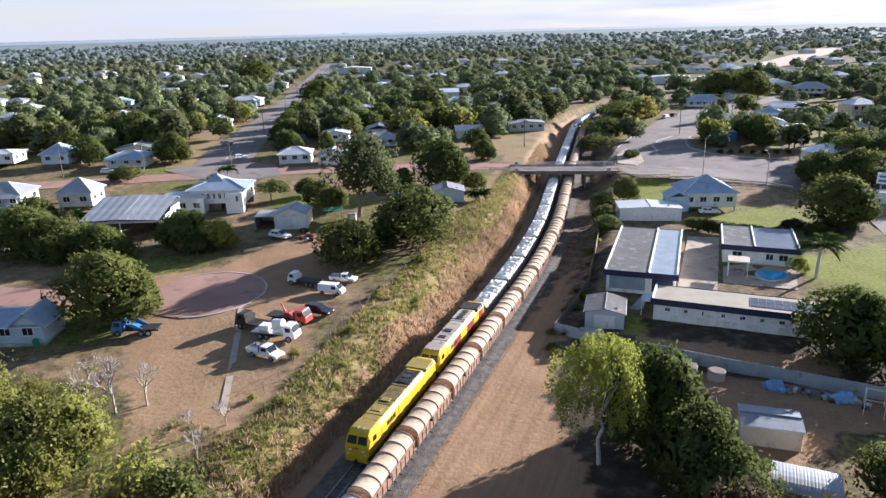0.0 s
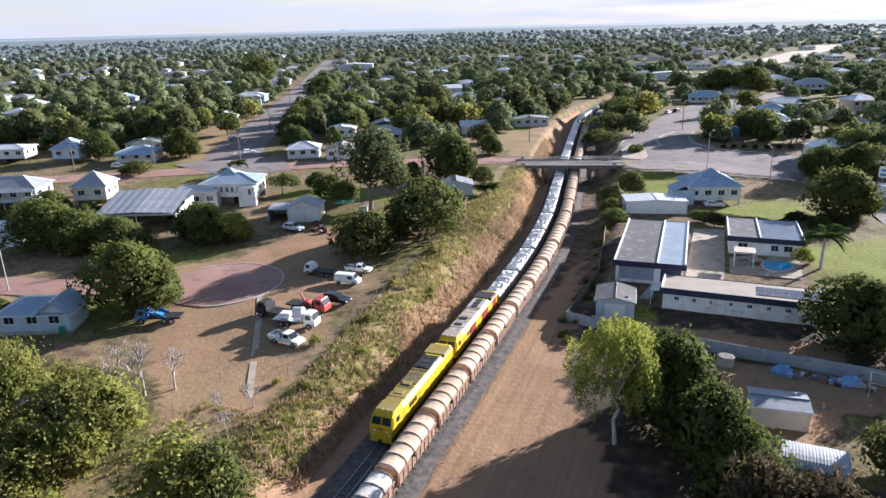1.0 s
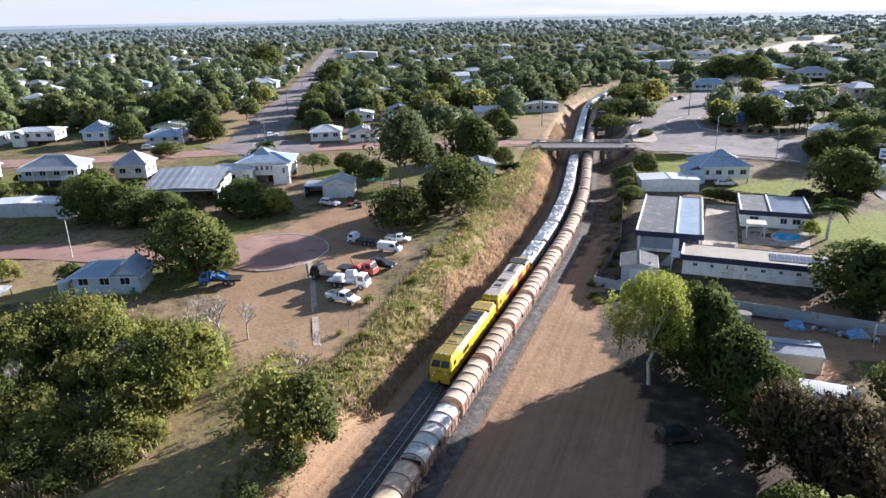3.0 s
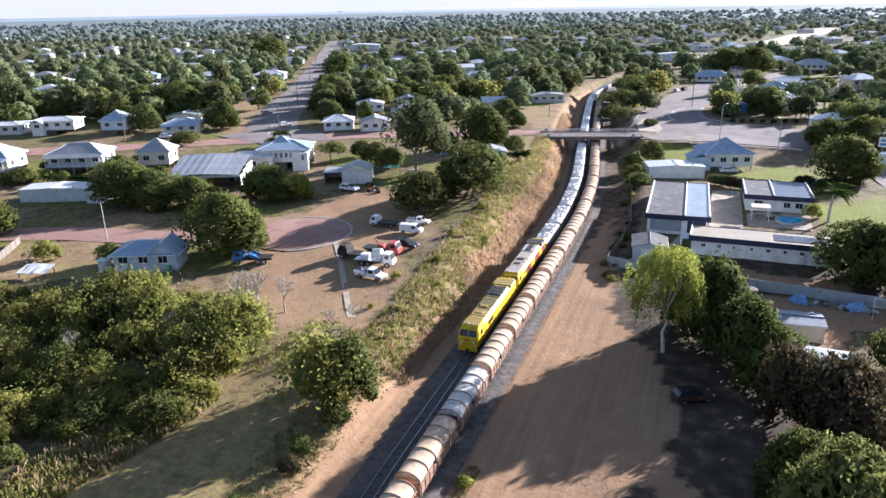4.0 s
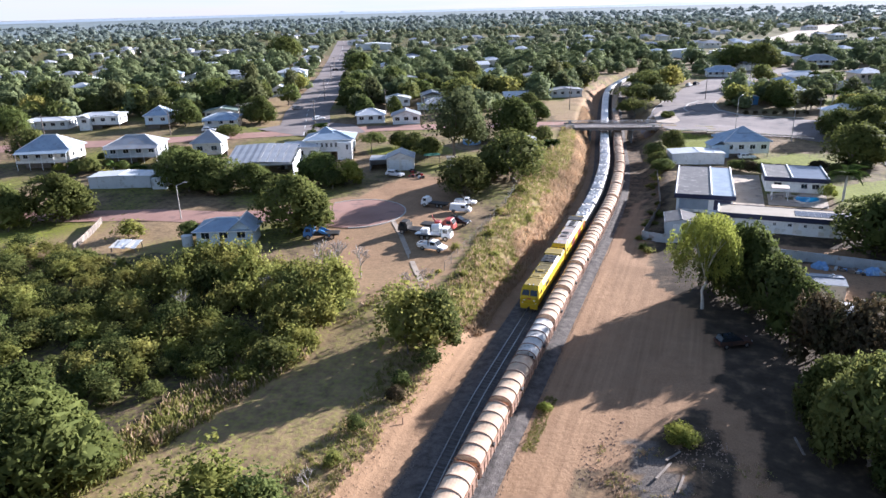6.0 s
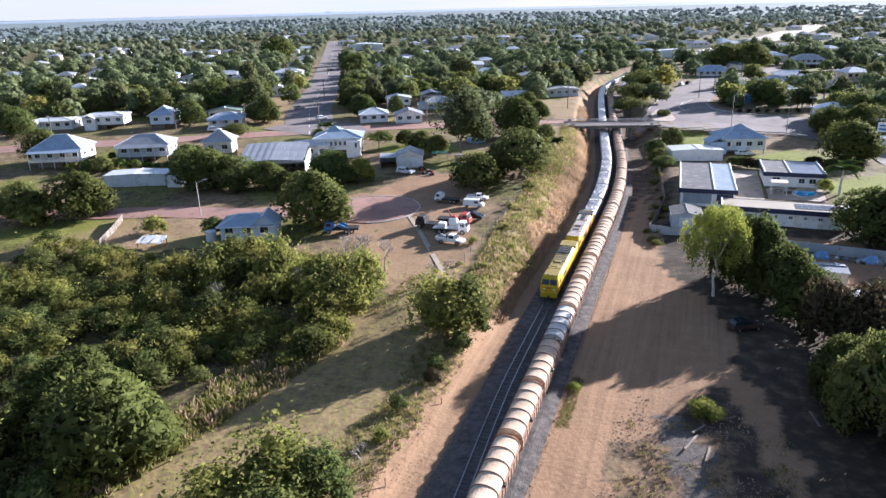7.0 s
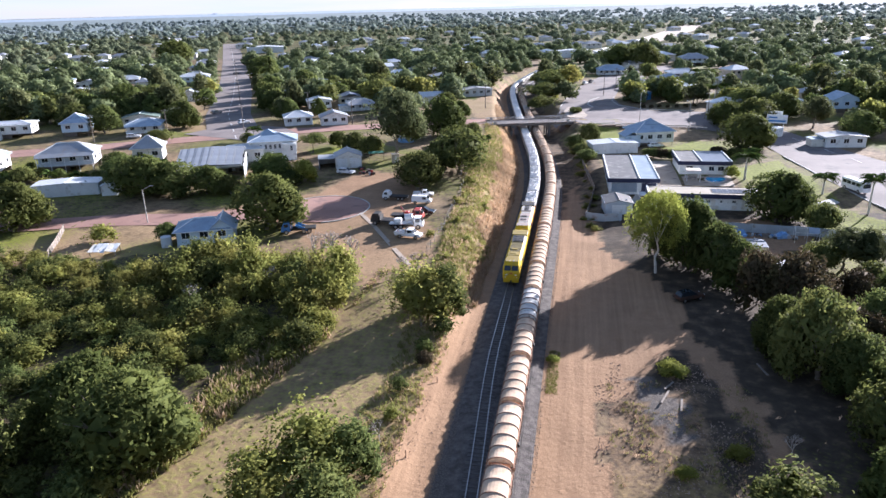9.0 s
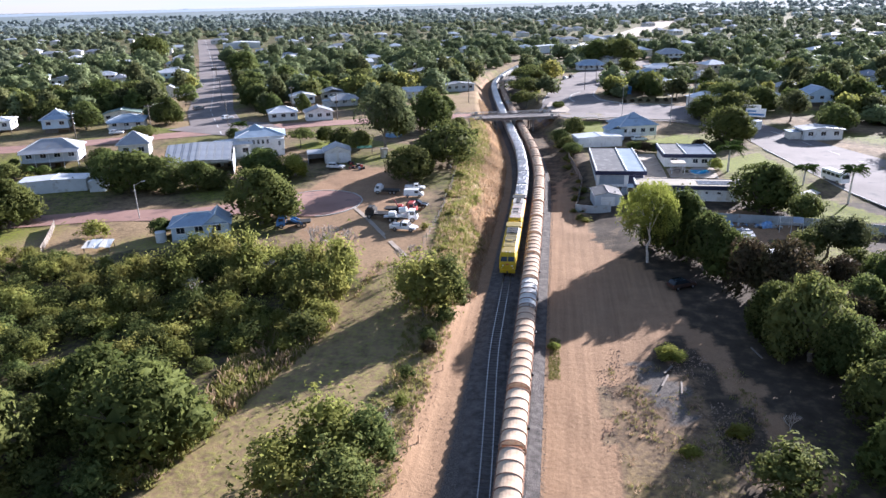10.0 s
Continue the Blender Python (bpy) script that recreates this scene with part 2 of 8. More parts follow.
TYRE = surface("tyre_rubber", (0.012, 0.012, 0.012), (0.03, 0.028, 0.026), 3, 0.9)
CHROME = surface("bare_alloy", (0.45, 0.45, 0.45), (0.6, 0.6, 0.6), 2, 0.3, 0.9, 0.0)
RED = surface("red_paint", (0.33, 0.03, 0.025), (0.42, 0.06, 0.04), 1, 0.4, 0, 0.03, 9, 0, 0.5, None, 0.3)
BLUE = surface("blue_paint", (0.03, 0.14, 0.34), (0.06, 0.22, 0.46), 1, 0.4, 0, 0.03, 9, 0, 0.5, None, 0.3)
CAR_WHITE = surface("white_car_paint", (0.74, 0.74, 0.74), (0.82, 0.82, 0.82), 1, 0.3, 0, 0.0, 9, 0, 0.5, None, 0.4)
CAR_BLACK = surface("black_car_paint", (0.012, 0.012, 0.015), (0.025, 0.025, 0.028), 1, 0.25, 0, 0.0, 9, 0, 0.6, None, 0.5)
LINE_PAINT = surface("line_paint", (0.55, 0.55, 0.52), (0.70, 0.70, 0.67), 1.5, 0.8, 0, 0.05, 9)
BLUE_TARP = surface("blue_tarp", (0.10, 0.25, 0.50), (0.30, 0.45, 0.66), 1.0, 0.5, 0, 0.4, 5, 0.1)
DARK_BROWN = surface("bridge_soffit", (0.09, 0.06, 0.05), (0.15, 0.10, 0.08), 0.6, 0.9, 0, 0.2, 9)

F_MANGO = foliage("dark_leaves", (0.060, 0.080, 0.024), (0.16, 0.18, 0.052), (0.105, 0.125, 0.036), 0.45)
F_FIG = foliage("deep_green_leaves", (0.068, 0.092, 0.029), (0.185, 0.20, 0.062), (0.12, 0.138, 0.042), 0.45)
F_GUM = foliage("olive_leaves", (0.075, 0.092, 0.040), (0.16, 0.17, 0.075), (0.11, 0.12, 0.052), 0.48)
F_BRIGHT = foliage("yellow_green_leaves", (0.16, 0.18, 0.032), (0.33, 0.335, 0.08), (0.245, 0.26, 0.055), 0.5)
F_SCRUB = foliage("scrub_leaves", (0.185, 0.198, 0.05), (0.325, 0.325, 0.092), (0.295, 0.27, 0.075), 0.58)
F_BROWN = foliage("reddish_leaves", (0.045, 0.040, 0.022), (0.105, 0.075, 0.042), (0.060, 0.062, 0.026), 0.25)
F_PALM = foliage("palm_fronds", (0.035, 0.065, 0.014), (0.090, 0.125, 0.030), (0.055, 0.085, 0.020), 0.35)
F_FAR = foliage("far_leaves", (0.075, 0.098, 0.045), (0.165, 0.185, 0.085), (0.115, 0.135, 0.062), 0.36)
# next three: distance haze put into the leaf colour, paler and bluer
F_HAZY = foliage("hazed_leaves_horizon", (0.16, 0.20, 0.195), (0.23, 0.27, 0.26), (0.19, 0.23, 0.225), 0.4)
F_DISTANT = foliage("hazed_leaves_far", (0.17, 0.215, 0.19), (0.28, 0.32, 0.275), (0.22, 0.265, 0.23), 0.45)
F_MIDFAR = foliage("hazed_leaves_mid", (0.105, 0.135, 0.08), (0.205, 0.23, 0.135), (0.15, 0.18, 0.105), 0.45)
DRY_GRASS = foliage("dry_grass_blades", (0.36, 0.25, 0.155), (0.58, 0.43, 0.28), (0.44, 0.31, 0.185), 0.38)
GREEN_GRASS = foliage("green_grass_blades", (0.15, 0.165, 0.045), (0.31, 0.30, 0.095), (0.26, 0.235, 0.08), 0.45)
TWIG = surface("bare_twigs", (0.30, 0.255, 0.215), (0.45, 0.395, 0.345), 2, 0.9)


# ---- the lie of the land ----
def S(a, b, x):
    u = min(1.0, max(0.0, (x - a) / (b - a)))
    return u * u * (3 - 2 * u)


LINE = ((-5000, -29.5), (60, -29.5), (105, -29.6), (122, -30.2), (146, -32.3), (174, -36.3), (202, -40.4), (230, -44.4), (262, -48.8), (292, -52.4), (315, -53.4), (338, -52.2), (362, -48.6), (400, -40.5), (460, -27.0), (5000, 994.0))


def track_x(y):
    """The middle between the two tracks: a smooth curve through the points of LINE."""
    i = 1
    while i < len(LINE) - 2 and LINE[i][0] <= y:
        i += 1
    (y0, x0), (y1, x1) = LINE[i - 1], LINE[i]
    ya, xa = LINE[max(0, i - 2)]
    yb, xb = LINE[min(len(LINE) - 1, i + 1)]
    m0 = (x1 - xa) / (y1 - ya) if y0 > 60 else 0.0
    m1 = (xb - x0) / (yb - y0) if y1 > 60 else 0.0
    h, u = y1 - y0, (y - y0) / (y1 - y0)
    return (2 * u ** 3 - 3 * u * u + 1) * x0 + (u ** 3 - 2 * u * u + u) * h * m0 + (3 * u * u - 2 * u ** 3) * x1 + (u ** 3 - u * u) * h * m1


def rail_z(y):
    return -0.3 + 0.6 * S(90, 190, y) + 0.9 * S(220, 320, y) + 3.6 * S(320, 450, y)


def land_left(y):
    return 0.2 + 2.1 * S(22, 52, y) + 1.0 * S(55, 85, y) + 1.4 * S(85, 135, y)


def land_right(y):
    return -0.1 + 2.0 * S(85, 130, y) + 1.9 * S(140, 260, y) + 1.2 * S(260, 420, y)


def height(x, y):
    d = x - track_x(y)
    bed = rail_z(y) - 0.35
    l, r = land_left(y), land_right(y)
    if d < 0:
        h = bed + (l - bed) * S(6.5, 6.5 + (1.9 - 0.75 * S(125, 168, y)) * max(1.5, l - bed), -d)
    else:
        s = S(80, 120, y)
        h = bed + (r - bed) * S(7.5 + 6 * (1 - s), 11.5 + 9 * (1 - s) + 1.2 * max(0, r - bed), d)
    # embankment of the road east of the bridge
    if d > 5 and 140 < y < 260:
        along, off = (x + 29) * 0.956 + (y - 190.5) * 0.292, -(x + 29) * 0.292 + (y - 190.5) * 0.956
        top = 4.7 - 0.05 * max(0, along) - 0.5 * max(0, abs(off) - 6.5) - 1.1 * max(0, 4.5 - along)
        h = max(h, top)
    far = math.hypot(x, y)
    return h + 22.0 * S(900, 4600, far)


def on(x, y, up=0.0):
    return Vector((x, y, height(x, y) + up))


BOUNDS = {}


def inside(x, y, poly):
    if id(poly) not in BOUNDS:
        BOUNDS[id(poly)] = (min(p[0] for p in poly), max(p[0] for p in poly), min(p[1] for p in poly), max(p[1] for p in poly), poly)
    x0, x1, y0, y1, _ = BOUNDS[id(poly)]
    if not (x0 <= x <= x1 and y0 <= y <= y1):
        return False
    c, j = False, len(poly) - 1
    for i in range(len(poly)):
        (xi, yi), (xj, yj) = poly[i], poly[j]
        if (yi > y) != (yj > y) and x < (xj - xi) * (y - yi) / (yj - yi) + xi:
            c = not c
        j = i
    return c


# ---- building helpers ----
def mesh_of(name, verts, faces, material, smooth=False):
    me = bpy.data.meshes.new(name)
    me.from_pydata(verts if isinstance(verts, np.ndarray) else [tuple(v) for v in verts], [], faces)
    me.materials.append(material)
    if smooth:
        me.polygons.foreach_set("use_smooth", [True] * len(me.polygons))
    me.update()
    return me


def part(name, bm, material, parent=None, label="", smooth=False):
    """Links a bmesh (or a ready mesh) as one mesh object under a thing or part."""
    if isinstance(bm, bmesh.types.BMesh):
        me = bpy.data.meshes.new(name)
        bmesh.ops.recalc_face_normals(bm, faces=bm.faces)
        bm.to_mesh(me)
        bm.free()
        me.materials.append(material)
        if smooth:
            me.polygons.foreach_set("use_smooth", [True] * len(me.polygons))
    else:
        me = bm
    ob = new(name, me)
    ob.parent = parent
    if label:
        ob["label"] = label
    return ob


def thing(name, m, label, category, group="", kind=""):
    e = new(name)
    e.empty_display_size = 0.5
    e.matrix_basis = m
    return tagged(e, label, category, group, kind)


def box(bm, x, y, z, sx, sy, sz, bevel=0.0, m=None):
    """A box of that size about (x, y), standing on z."""
    mm = Matrix.Translation((x, y, z + sz / 2)) @ Matrix.Diagonal((sx, sy, sz, 1))
    r = bmesh.ops.create_cube(bm, size=1, matrix=(m @ mm) if m else mm)
    if bevel:
        es = {e for v in r["verts"] for e in v.link_edges}
        bmesh.ops.bevel(bm, geom=list(es), offset=bevel, segments=1, affect="EDGES", clamp_overlap=True)
    return bm


def boxes(*specs, bevel=0.0):
    bm = bmesh.new()
    for s in specs:
        box(bm, *s, bevel=bevel)
    return bm


def tube(bm, a, b, r1, r2=None, n=8):
    a, b = Vector(a), Vector(b)
    r2 = r1 if r2 is None else r2
    d = b - a
    m = Matrix.Translation((a + b) / 2) @ d.to_track_quat("Z", "Y").to_matrix().to_4x4()
    bmesh.ops.create_cone(bm, cap_ends=True, segments=n, radius1=r1, radius2=r2, depth=d.length, matrix=m)
    return bm


def prism(bm, outline, y0, y1):
    """An (x, z) outline drawn out along y."""
    a = [bm.verts.new((x, y0, z)) for x, z in outline]
    b = [bm.verts.new((x, y1, z)) for x, z in outline]
    n = len(outline)
    bm.faces.new(a)
    bm.faces.new(b[::-1])
    for i in range(n):
        bm.faces.new((a[i], b[i], b[(i + 1) % n], a[(i + 1) % n]))
    return bm


def patch(name, poly, up, material, label="", category="", kind="structure", step=3.0, thick=0.0):
    """A sheet laid on the land inside an outline."""
    from mathutils.geometry import delaunay_2d_cdt
    ring = []
    for i, (x, y) in enumerate(poly):
        x2, y2 = poly[(i + 1) % len(poly)]
        n = max(1, int(math.hypot(x2 - x, y2 - y) / step))
        ring += [Vector((x + (x2 - x) * k / n, y + (y2 - y) * k / n)) for k in range(n)]
    xs, ys = [p.x for p in ring], [p.y for p in ring]
    pts = list(ring)
    x = min(xs)
    while x < max(xs):
        y = min(ys)
        while y < max(ys):
            if inside(x, y, poly):
                pts.append(Vector((x, y)))
            y += step
        x += step
    vs, _, fs, *_ = delaunay_2d_cdt(pts, [(i, (i + 1) % len(ring)) for i in range(len(ring))], [], 1, 1e-4)
    me = mesh_of(name, [on(v.x, v.y, up) for v in vs], [tuple(f) for f in fs], material)
    ob = new(name, me)
    if thick:
        mod = ob.modifiers.new("depth", "SOLIDIFY")
        mod.thickness, mod.offset = thick, -1
    for p in me.polygons:
        if p.normal.z < 0:
            p.flip()
    return tagged(ob, label, category, "", kind)


def band(line, width, w2=None):
    """The outline of a strip along a line."""
    l, r = [], []
    for i, (x, y) in enumerate(line):
        a, b = line[max(0, i - 1)], line[min(len(line) - 1, i + 1)]
        dx, dy = b[0] - a[0], b[1] - a[1]
        k = math.hypot(dx, dy)
        w = width / 2 if w2 is None else (width + (w2 - width) * i / (len(line) - 1)) / 2
        l.append((x - dy / k * w, y + dx / k * w))
        r.append((x + dy / k * w, y - dx / k * w))
    return l + r[::-1]


def kerb(name, line, label, w=0.25, h=0.14, material=None):
    bm = bmesh.new()
    rows = []
    for i, (x, y) in enumerate(line):
        a, b = line[max(0, i - 1)], line[min(len(line) - 1, i + 1)]
        dx, dy = b[0] - a[0], b[1] - a[1]
        k = math.hypot(dx, dy)
        nx, ny = -dy / k * w / 2, dx / k * w / 2
        z = height(x, y)
        rows.append([bm.verts.new(p) for p in ((x - nx, y - ny, z - 0.1), (x - nx, y - ny, z + h), (x + nx, y + ny, z + h), (x + nx, y + ny, z - 0.1))])
    for a, b in zip(rows, rows[1:]):
        for i in range(3):
            bm.faces.new((a[i], a[i + 1], b[i + 1], b[i]))
    return tagged(part(name, bm, material or CONCRETE), label, "kerb", "", "structure")


# ---- ground ----
LOT = [(-98, 79), (-80, 73), (-73, 66), (-68, 60), (-57, 49), (-52, 44), (-47, 46), (-45, 52), (-46, 62), (-47, 72), (-53, 80), (-56, 93), (-57, 108), (-73, 114), (-78, 104), (-79, 94)]
SCRUB_TRACK = [(-47, -12), (-46.5, 0), (-45, 10), (-43.4, 20), (-44, 31), (-46, 40), (-47, 50), (-51, 51), (-52.5, 40), (-54.5, 30), (-56.5, 20), (-59, 8), (-61, -2), (-62, -12)]
LAWNS = [[(15, 112), (17, 134), (30, 145), (33, 122), (34, 108), (32, 105), (42, 92), (60, 70), (44, 66), (40, 88), (26, 88)],
         [(-19, 186), (-9, 188), (-7, 168), (-16, 166)], [(-4, 157), (6, 161), (12, 170), (26, 172), (29, 164), (16, 154), (8, 152), (-2, 152)],
         [(9, 60), (30, 66), (30, 78), (16, 77), (13, 70), (9, 66)], [(-10, 101), (-6, 99.4), (-6.5, 95), (-10, 94)],
         [(-62, 118), (-58, 128), (-75, 136), (-95, 130), (-98, 138), (-80, 146), (-52, 132)],
         ]
YARDS = [[(-128, 52), (-104, 50), (-92, 56), (-97, 65), (-104, 69.5), (-128, 62)]]
FIELDS = [[(-81.3, 206.3), (-62.5, 202.3), (-56, 214.9), (-52, 232), (-68.8, 248.7), (-81.4, 233.9)], [(-123, 283.3), (-95.8, 281.1), (-91.3, 313.3), (-116, 316.8)], [(60, 285), (80, 290), (78, 312), (55, 306)], [(-156, 162.7), (-146, 166.4), (-209.1, 275.7), (-217.6, 271.6)]]
R_DIRT = [(-26.5, -40), (-26, 30), (-25.5, 60), (-24, 110), (-22.5, 124), (-21, 110), (-19, 96), (-17.5, 84), (-16, 74), (-13, 68), (-8.5, 60), (-5.5, 48), (-7, 38), (-11.5, 29), (-18.5, 20), (-17, 0), (-16, -40)]
TRAIL = [(-13, 47), (-6.2, 41.5), (-2.6, 32), (-0.6, 22), (1.8, 10), (4.5, -10), (1.8, -10), (-1.0, 10), (-3.4, 21), (-5.4, 29), (-8.2, 37), (-14, 42)]


def axis(lo, hi, step, far, grow=1.13):
    a = list(np.arange(lo, hi + 0.01, step))
    s, v = step, hi
    while v < far:
        s *= grow
        v += s
        a.append(v)
    s, v = step, lo
    while v > -far:
        s *= grow
        v -= s
        a.insert(0, v)
    return a


def cover(x, y):
    """How much of the ground is bare dirt, green grass and dry grass; the rest is dark litter."""
    n = noise.noise(Vector((x * 0.05, y * 0.05, 3.1)))
    jx, jy = x + 1.6 * noise.noise(Vector((x * 0.3, y * 0.3, 0))), y + 1.6 * noise.noise(Vector((x * 0.3, y * 0.3, 7)))
    d = x - track_x(y)
    dirt, green, dry = 0.12, 0.3 + 0.5 * n, 0.5 - 0.3 * n
    if abs(d) < 9 and y < 330:
        dirt, green, dry = 0.95, 0.0, 0.1
        if d < -5 and y < 46:
            dirt = 1.0
        # dark brown ground, made darker still in place of the shade here
        if d > 3.5 and y > 84:
            dirt, dry = 0.3, 0.35
    elif d < 0 and 46 < y < 260 and d > -9 - 2.2 * (land_left(y) - rail_z(y)):
        dirt, green, dry = 0.2, 0.15, 0.8
        if d < -10.0 and y < 178:
            green, dry, dirt = 0.42, 0.75, 0.0
    elif -60 < x and y < 40 and d < -9:
        dirt, green, dry = 0.05, 0.35, 0.8
    if -110 < x < -58 and y < 55 and not dirt > 0.8:
        green, dry = 0.35, 0.3
    # dark brown litter soil; its darkness also stands for the trees' shade
    if x > -24 and y < 100 and d > 12:
        dirt, green, dry = 0.15, 0.1 + 0.4 * n, 0.25
        if -17 < x < -7 and y < 24:
            dirt, green, dry = 0.42, 0.42 + 0.6 * n, 0.42
    if 0 < x < 22 and 62 < y < 86:
        dirt, dry = 0.75, 0.2
    if -26 < x < -16 and 78 < y < 165 and d > 8:
        dirt, green, dry = 0.28, 0.05, 0.4
    if inside(jx, jy, LOT):
        dirt, green, dry = 0.62 - 0.5 * n, 0.08, 0.78
    if inside(jx, jy, R_DIRT):
        dirt, green, dry = 1.0, 0.0, 0.1
    if inside(jx, jy, SCRUB_TRACK):
        dirt, green, dry = 0.1, 0.38, 0.66
    if inside(jx, jy, TRAIL):
        dirt, green, dry = 0.9, 0, 0.1
    for p in LAWNS:
        if inside(x, y, p):
            dirt, green, dry = 0.0, 0.62 + 0.5 * n, 0.45
    if -8 < jx < 17 and 88.5 < jy < 95:
        dirt, green, dry = 0.7, 0.1, 0.4
    for p in YARDS:
        if inside(jx, jy, p):
            dirt, green, dry = 0.1, 0.42 + 0.5 * n, 0.75
    for p in FIELDS:
        if inside(jx, jy, p):
            dirt, green, dry = 0.1, 0.3, 1.0
    return dirt, green, dry


HEAP = [(-14.5, 27.5), (-11.5, 27), (-8.2, 20), (-8.6, 14), (-11.0, 13), (-13, 20)]


def stones(x, y):
    """How much loose grey gravel lies here: the shoulders of the tracks and a spread heap."""
    d = x - track_x(y)
    g = 0.95 * (S(4.9, 3.8, d) if d > 0 else S(5.4, 3.9, -d)) if y < 340 else 0.0
    if y < 120 and 0 < d < 9:
        g = max(g, 0.3 * S(6.4, 4.6, d))
    if inside(x + noise.noise(Vector((x, y, 2))), y, HEAP):
        g = max(g, 0.75)
    return g


def make_ground():
    xs, ys = axis(-132, 48, 1.2, 4700), [v for v in axis(-14, 206, 1.2, 4700) if v <= 206]
    s = 1.2
    while ys[-1] < 4700:
        s *= 1.012 if ys[-1] < 340 else 1.14
        ys.append(ys[-1] + s)
    nx, ny = len(xs), len(ys)
    verts, cov = [], []
    for y in ys:
        for x in xs:
            z = height(x, y)
            d = abs(x - track_x(y))
            if d > 6.5 and abs(x) < 400 and abs(y) < 500:
                z += 0.16 * noise.noise(Vector((x * 0.16, y * 0.16, 0))) + 0.07 * noise.noise(Vector((x * 0.6, y * 0.6, 5))) * (d > 8)
                if x < track_x(y) and 7 < d < 15 and y > 40:
                    z += 0.35 * noise.noise(Vector((x * 0.5, y * 0.35, 9)))
            verts.append((x, y, z - 0.03))
            cov.append((*cover(x, y), stones(x, y)) if abs(x) < 420 and -100 < y < 520 else (0.06, 0.4, 0.3, 0.0))
    faces = [(j * nx + i, j * nx + i + 1, (j + 1) * nx + i + 1, (j + 1) * nx + i) for j in range(ny - 1) for i in range(nx - 1)]
    m = bpy.data.materials.new("earth_and_grass")
    m.use_nodes = True
    nt = m.node_tree
    N, K = nt.nodes.new, nt.links.new
    b = nt.nodes["Principled BSDF"]
    b.inputs["Roughness"].default_value, b.inputs["Specular IOR Level"].default_value = 0.95, 0.15
    co = N("ShaderNodeTexCoord")
    at = N("ShaderNodeAttribute")
    at.attribute_name = "cover"
    sep = N("ShaderNodeSeparateColor")
    K(at.outputs["Color"], sep.inputs[0])

    def nz(s, d=5, rough=0.6):
        n = N("ShaderNodeTexNoise")
        n.inputs["Scale"].default_value, n.inputs["Detail"].default_value, n.inputs["Roughness"].default_value = s, d, rough
        K(co.outputs["Object"], n.inputs["Vector"])
        return n.outputs["Fac"]

    def two(c1, c2, fac):
        r = N("ShaderNodeMapRange")
        r.inputs[1].default_value, r.inputs[2].default_value = 0.32, 0.68
        K(fac, r.inputs[0])
        x = N("ShaderNodeMixRGB")
        x.inputs[1].default_value, x.inputs[2].default_value = rgb(c1), rgb(c2)
        K(r.outputs[0], x.inputs[0])
        return x.outputs[0]

    def mask(src, n, sharp=0.22):
        a = N("ShaderNodeMath")
        a.operation = "MULTIPLY_ADD"
        a.inputs[1].default_value = 0.9
        K(n, a.inputs[0])
        K(src, a.inputs[2])
        r = N("ShaderNodeMapRange")
        r.inputs[1].default_value, r.inputs[2].default_value = 0.95 - sharp, 0.95 + sharp
        K(a.outputs[0], r.inputs[0])
        return r.outputs[0]

    def over(a, bb, fac):
        x = N("ShaderNodeMixRGB")
        K(fac, x.inputs[0])
        K(a, x.inputs[1])
        K(bb, x.inputs[2])
        return x.outputs[0]

    broad, mid, small, tiny = nz(0.07), nz(0.45), nz(1.7), nz(7.0, 3)
    litter = two((0.042, 0.032, 0.022), (0.088, 0.066, 0.046), mid)
    dry = two((0.20, 0.135, 0.075), (0.34, 0.24, 0.135), small)
    green = two((0.10, 0.125, 0.014), (0.225, 0.235, 0.035), small)
    d1, d2 = two((0.24, 0.146, 0.082), (0.37, 0.235, 0.137), mid), two((0.18, 0.104, 0.06), (0.37, 0.235, 0.137), tiny)
    dirt = over(d1, d2, broad)
    # wheel tracks along the line, worn by vehicles
    wv = N("ShaderNodeTexNoise")
    mp = N("ShaderNodeMapping")
    mp.inputs["Scale"].default_value = (1.5, 0.05, 1.0)
    K(co.outputs["Object"], mp.inputs["Vector"])
    K(mp.outputs[0], wv.inputs["Vector"])
    wv.inputs["Scale"].default_value, wv.inputs["Detail"].default_value = 1.0, 4
    only = N("ShaderNodeMapRange")
    only.inputs[1].default_value, only.inputs[2].default_value, only.inputs[4].default_value = 0.965, 1.0, 0.32
    K(sep.outputs[0], only.inputs[0])
    dirt = over(dirt, two((0.175, 0.105, 0.06), (0.42, 0.27, 0.158), wv.outputs["Fac"]), only.outputs[0])
    col = over(litter, dry, mask(sep.outputs[2], mid))
    col = over(col, green, mask(sep.outputs[1], small))
    col = over(col, dirt, mask(sep.outputs[0], small))
    col = over(col, two((0.07, 0.06, 0.052), (0.185, 0.16, 0.138), tiny), mask(at.outputs["Alpha"], small))
    K(col, b.inputs["Base Color"])
    bp = N("ShaderNodeBump")
    bp.inputs["Strength"].default_value, bp.inputs["Distance"].default_value = 0.7, 0.12
    K(small, bp.inputs["Height"])
    bp2 = N("ShaderNodeBump")
    bp2.inputs["Strength"].default_value, bp2.inputs["Distance"].default_value = 0.5, 0.04
    K(tiny, bp2.inputs["Height"])
    K(bp.outputs[0], bp2.inputs["Normal"])
    K(bp2.outputs[0], b.inputs["Normal"])
    me = mesh_of("ground", verts, faces, m, True)
    a = me.color_attributes.new("cover", "FLOAT_COLOR", "POINT")
    a.data.foreach_set("color", np.array(cov, dtype=np.float32).ravel())
    return tagged(new("ground", me), "dry red-brown earth with patches of green and straw-coloured grass", "ground", "", "structure")


make_ground()

# ---- roads ----
ROT_L = 24.5


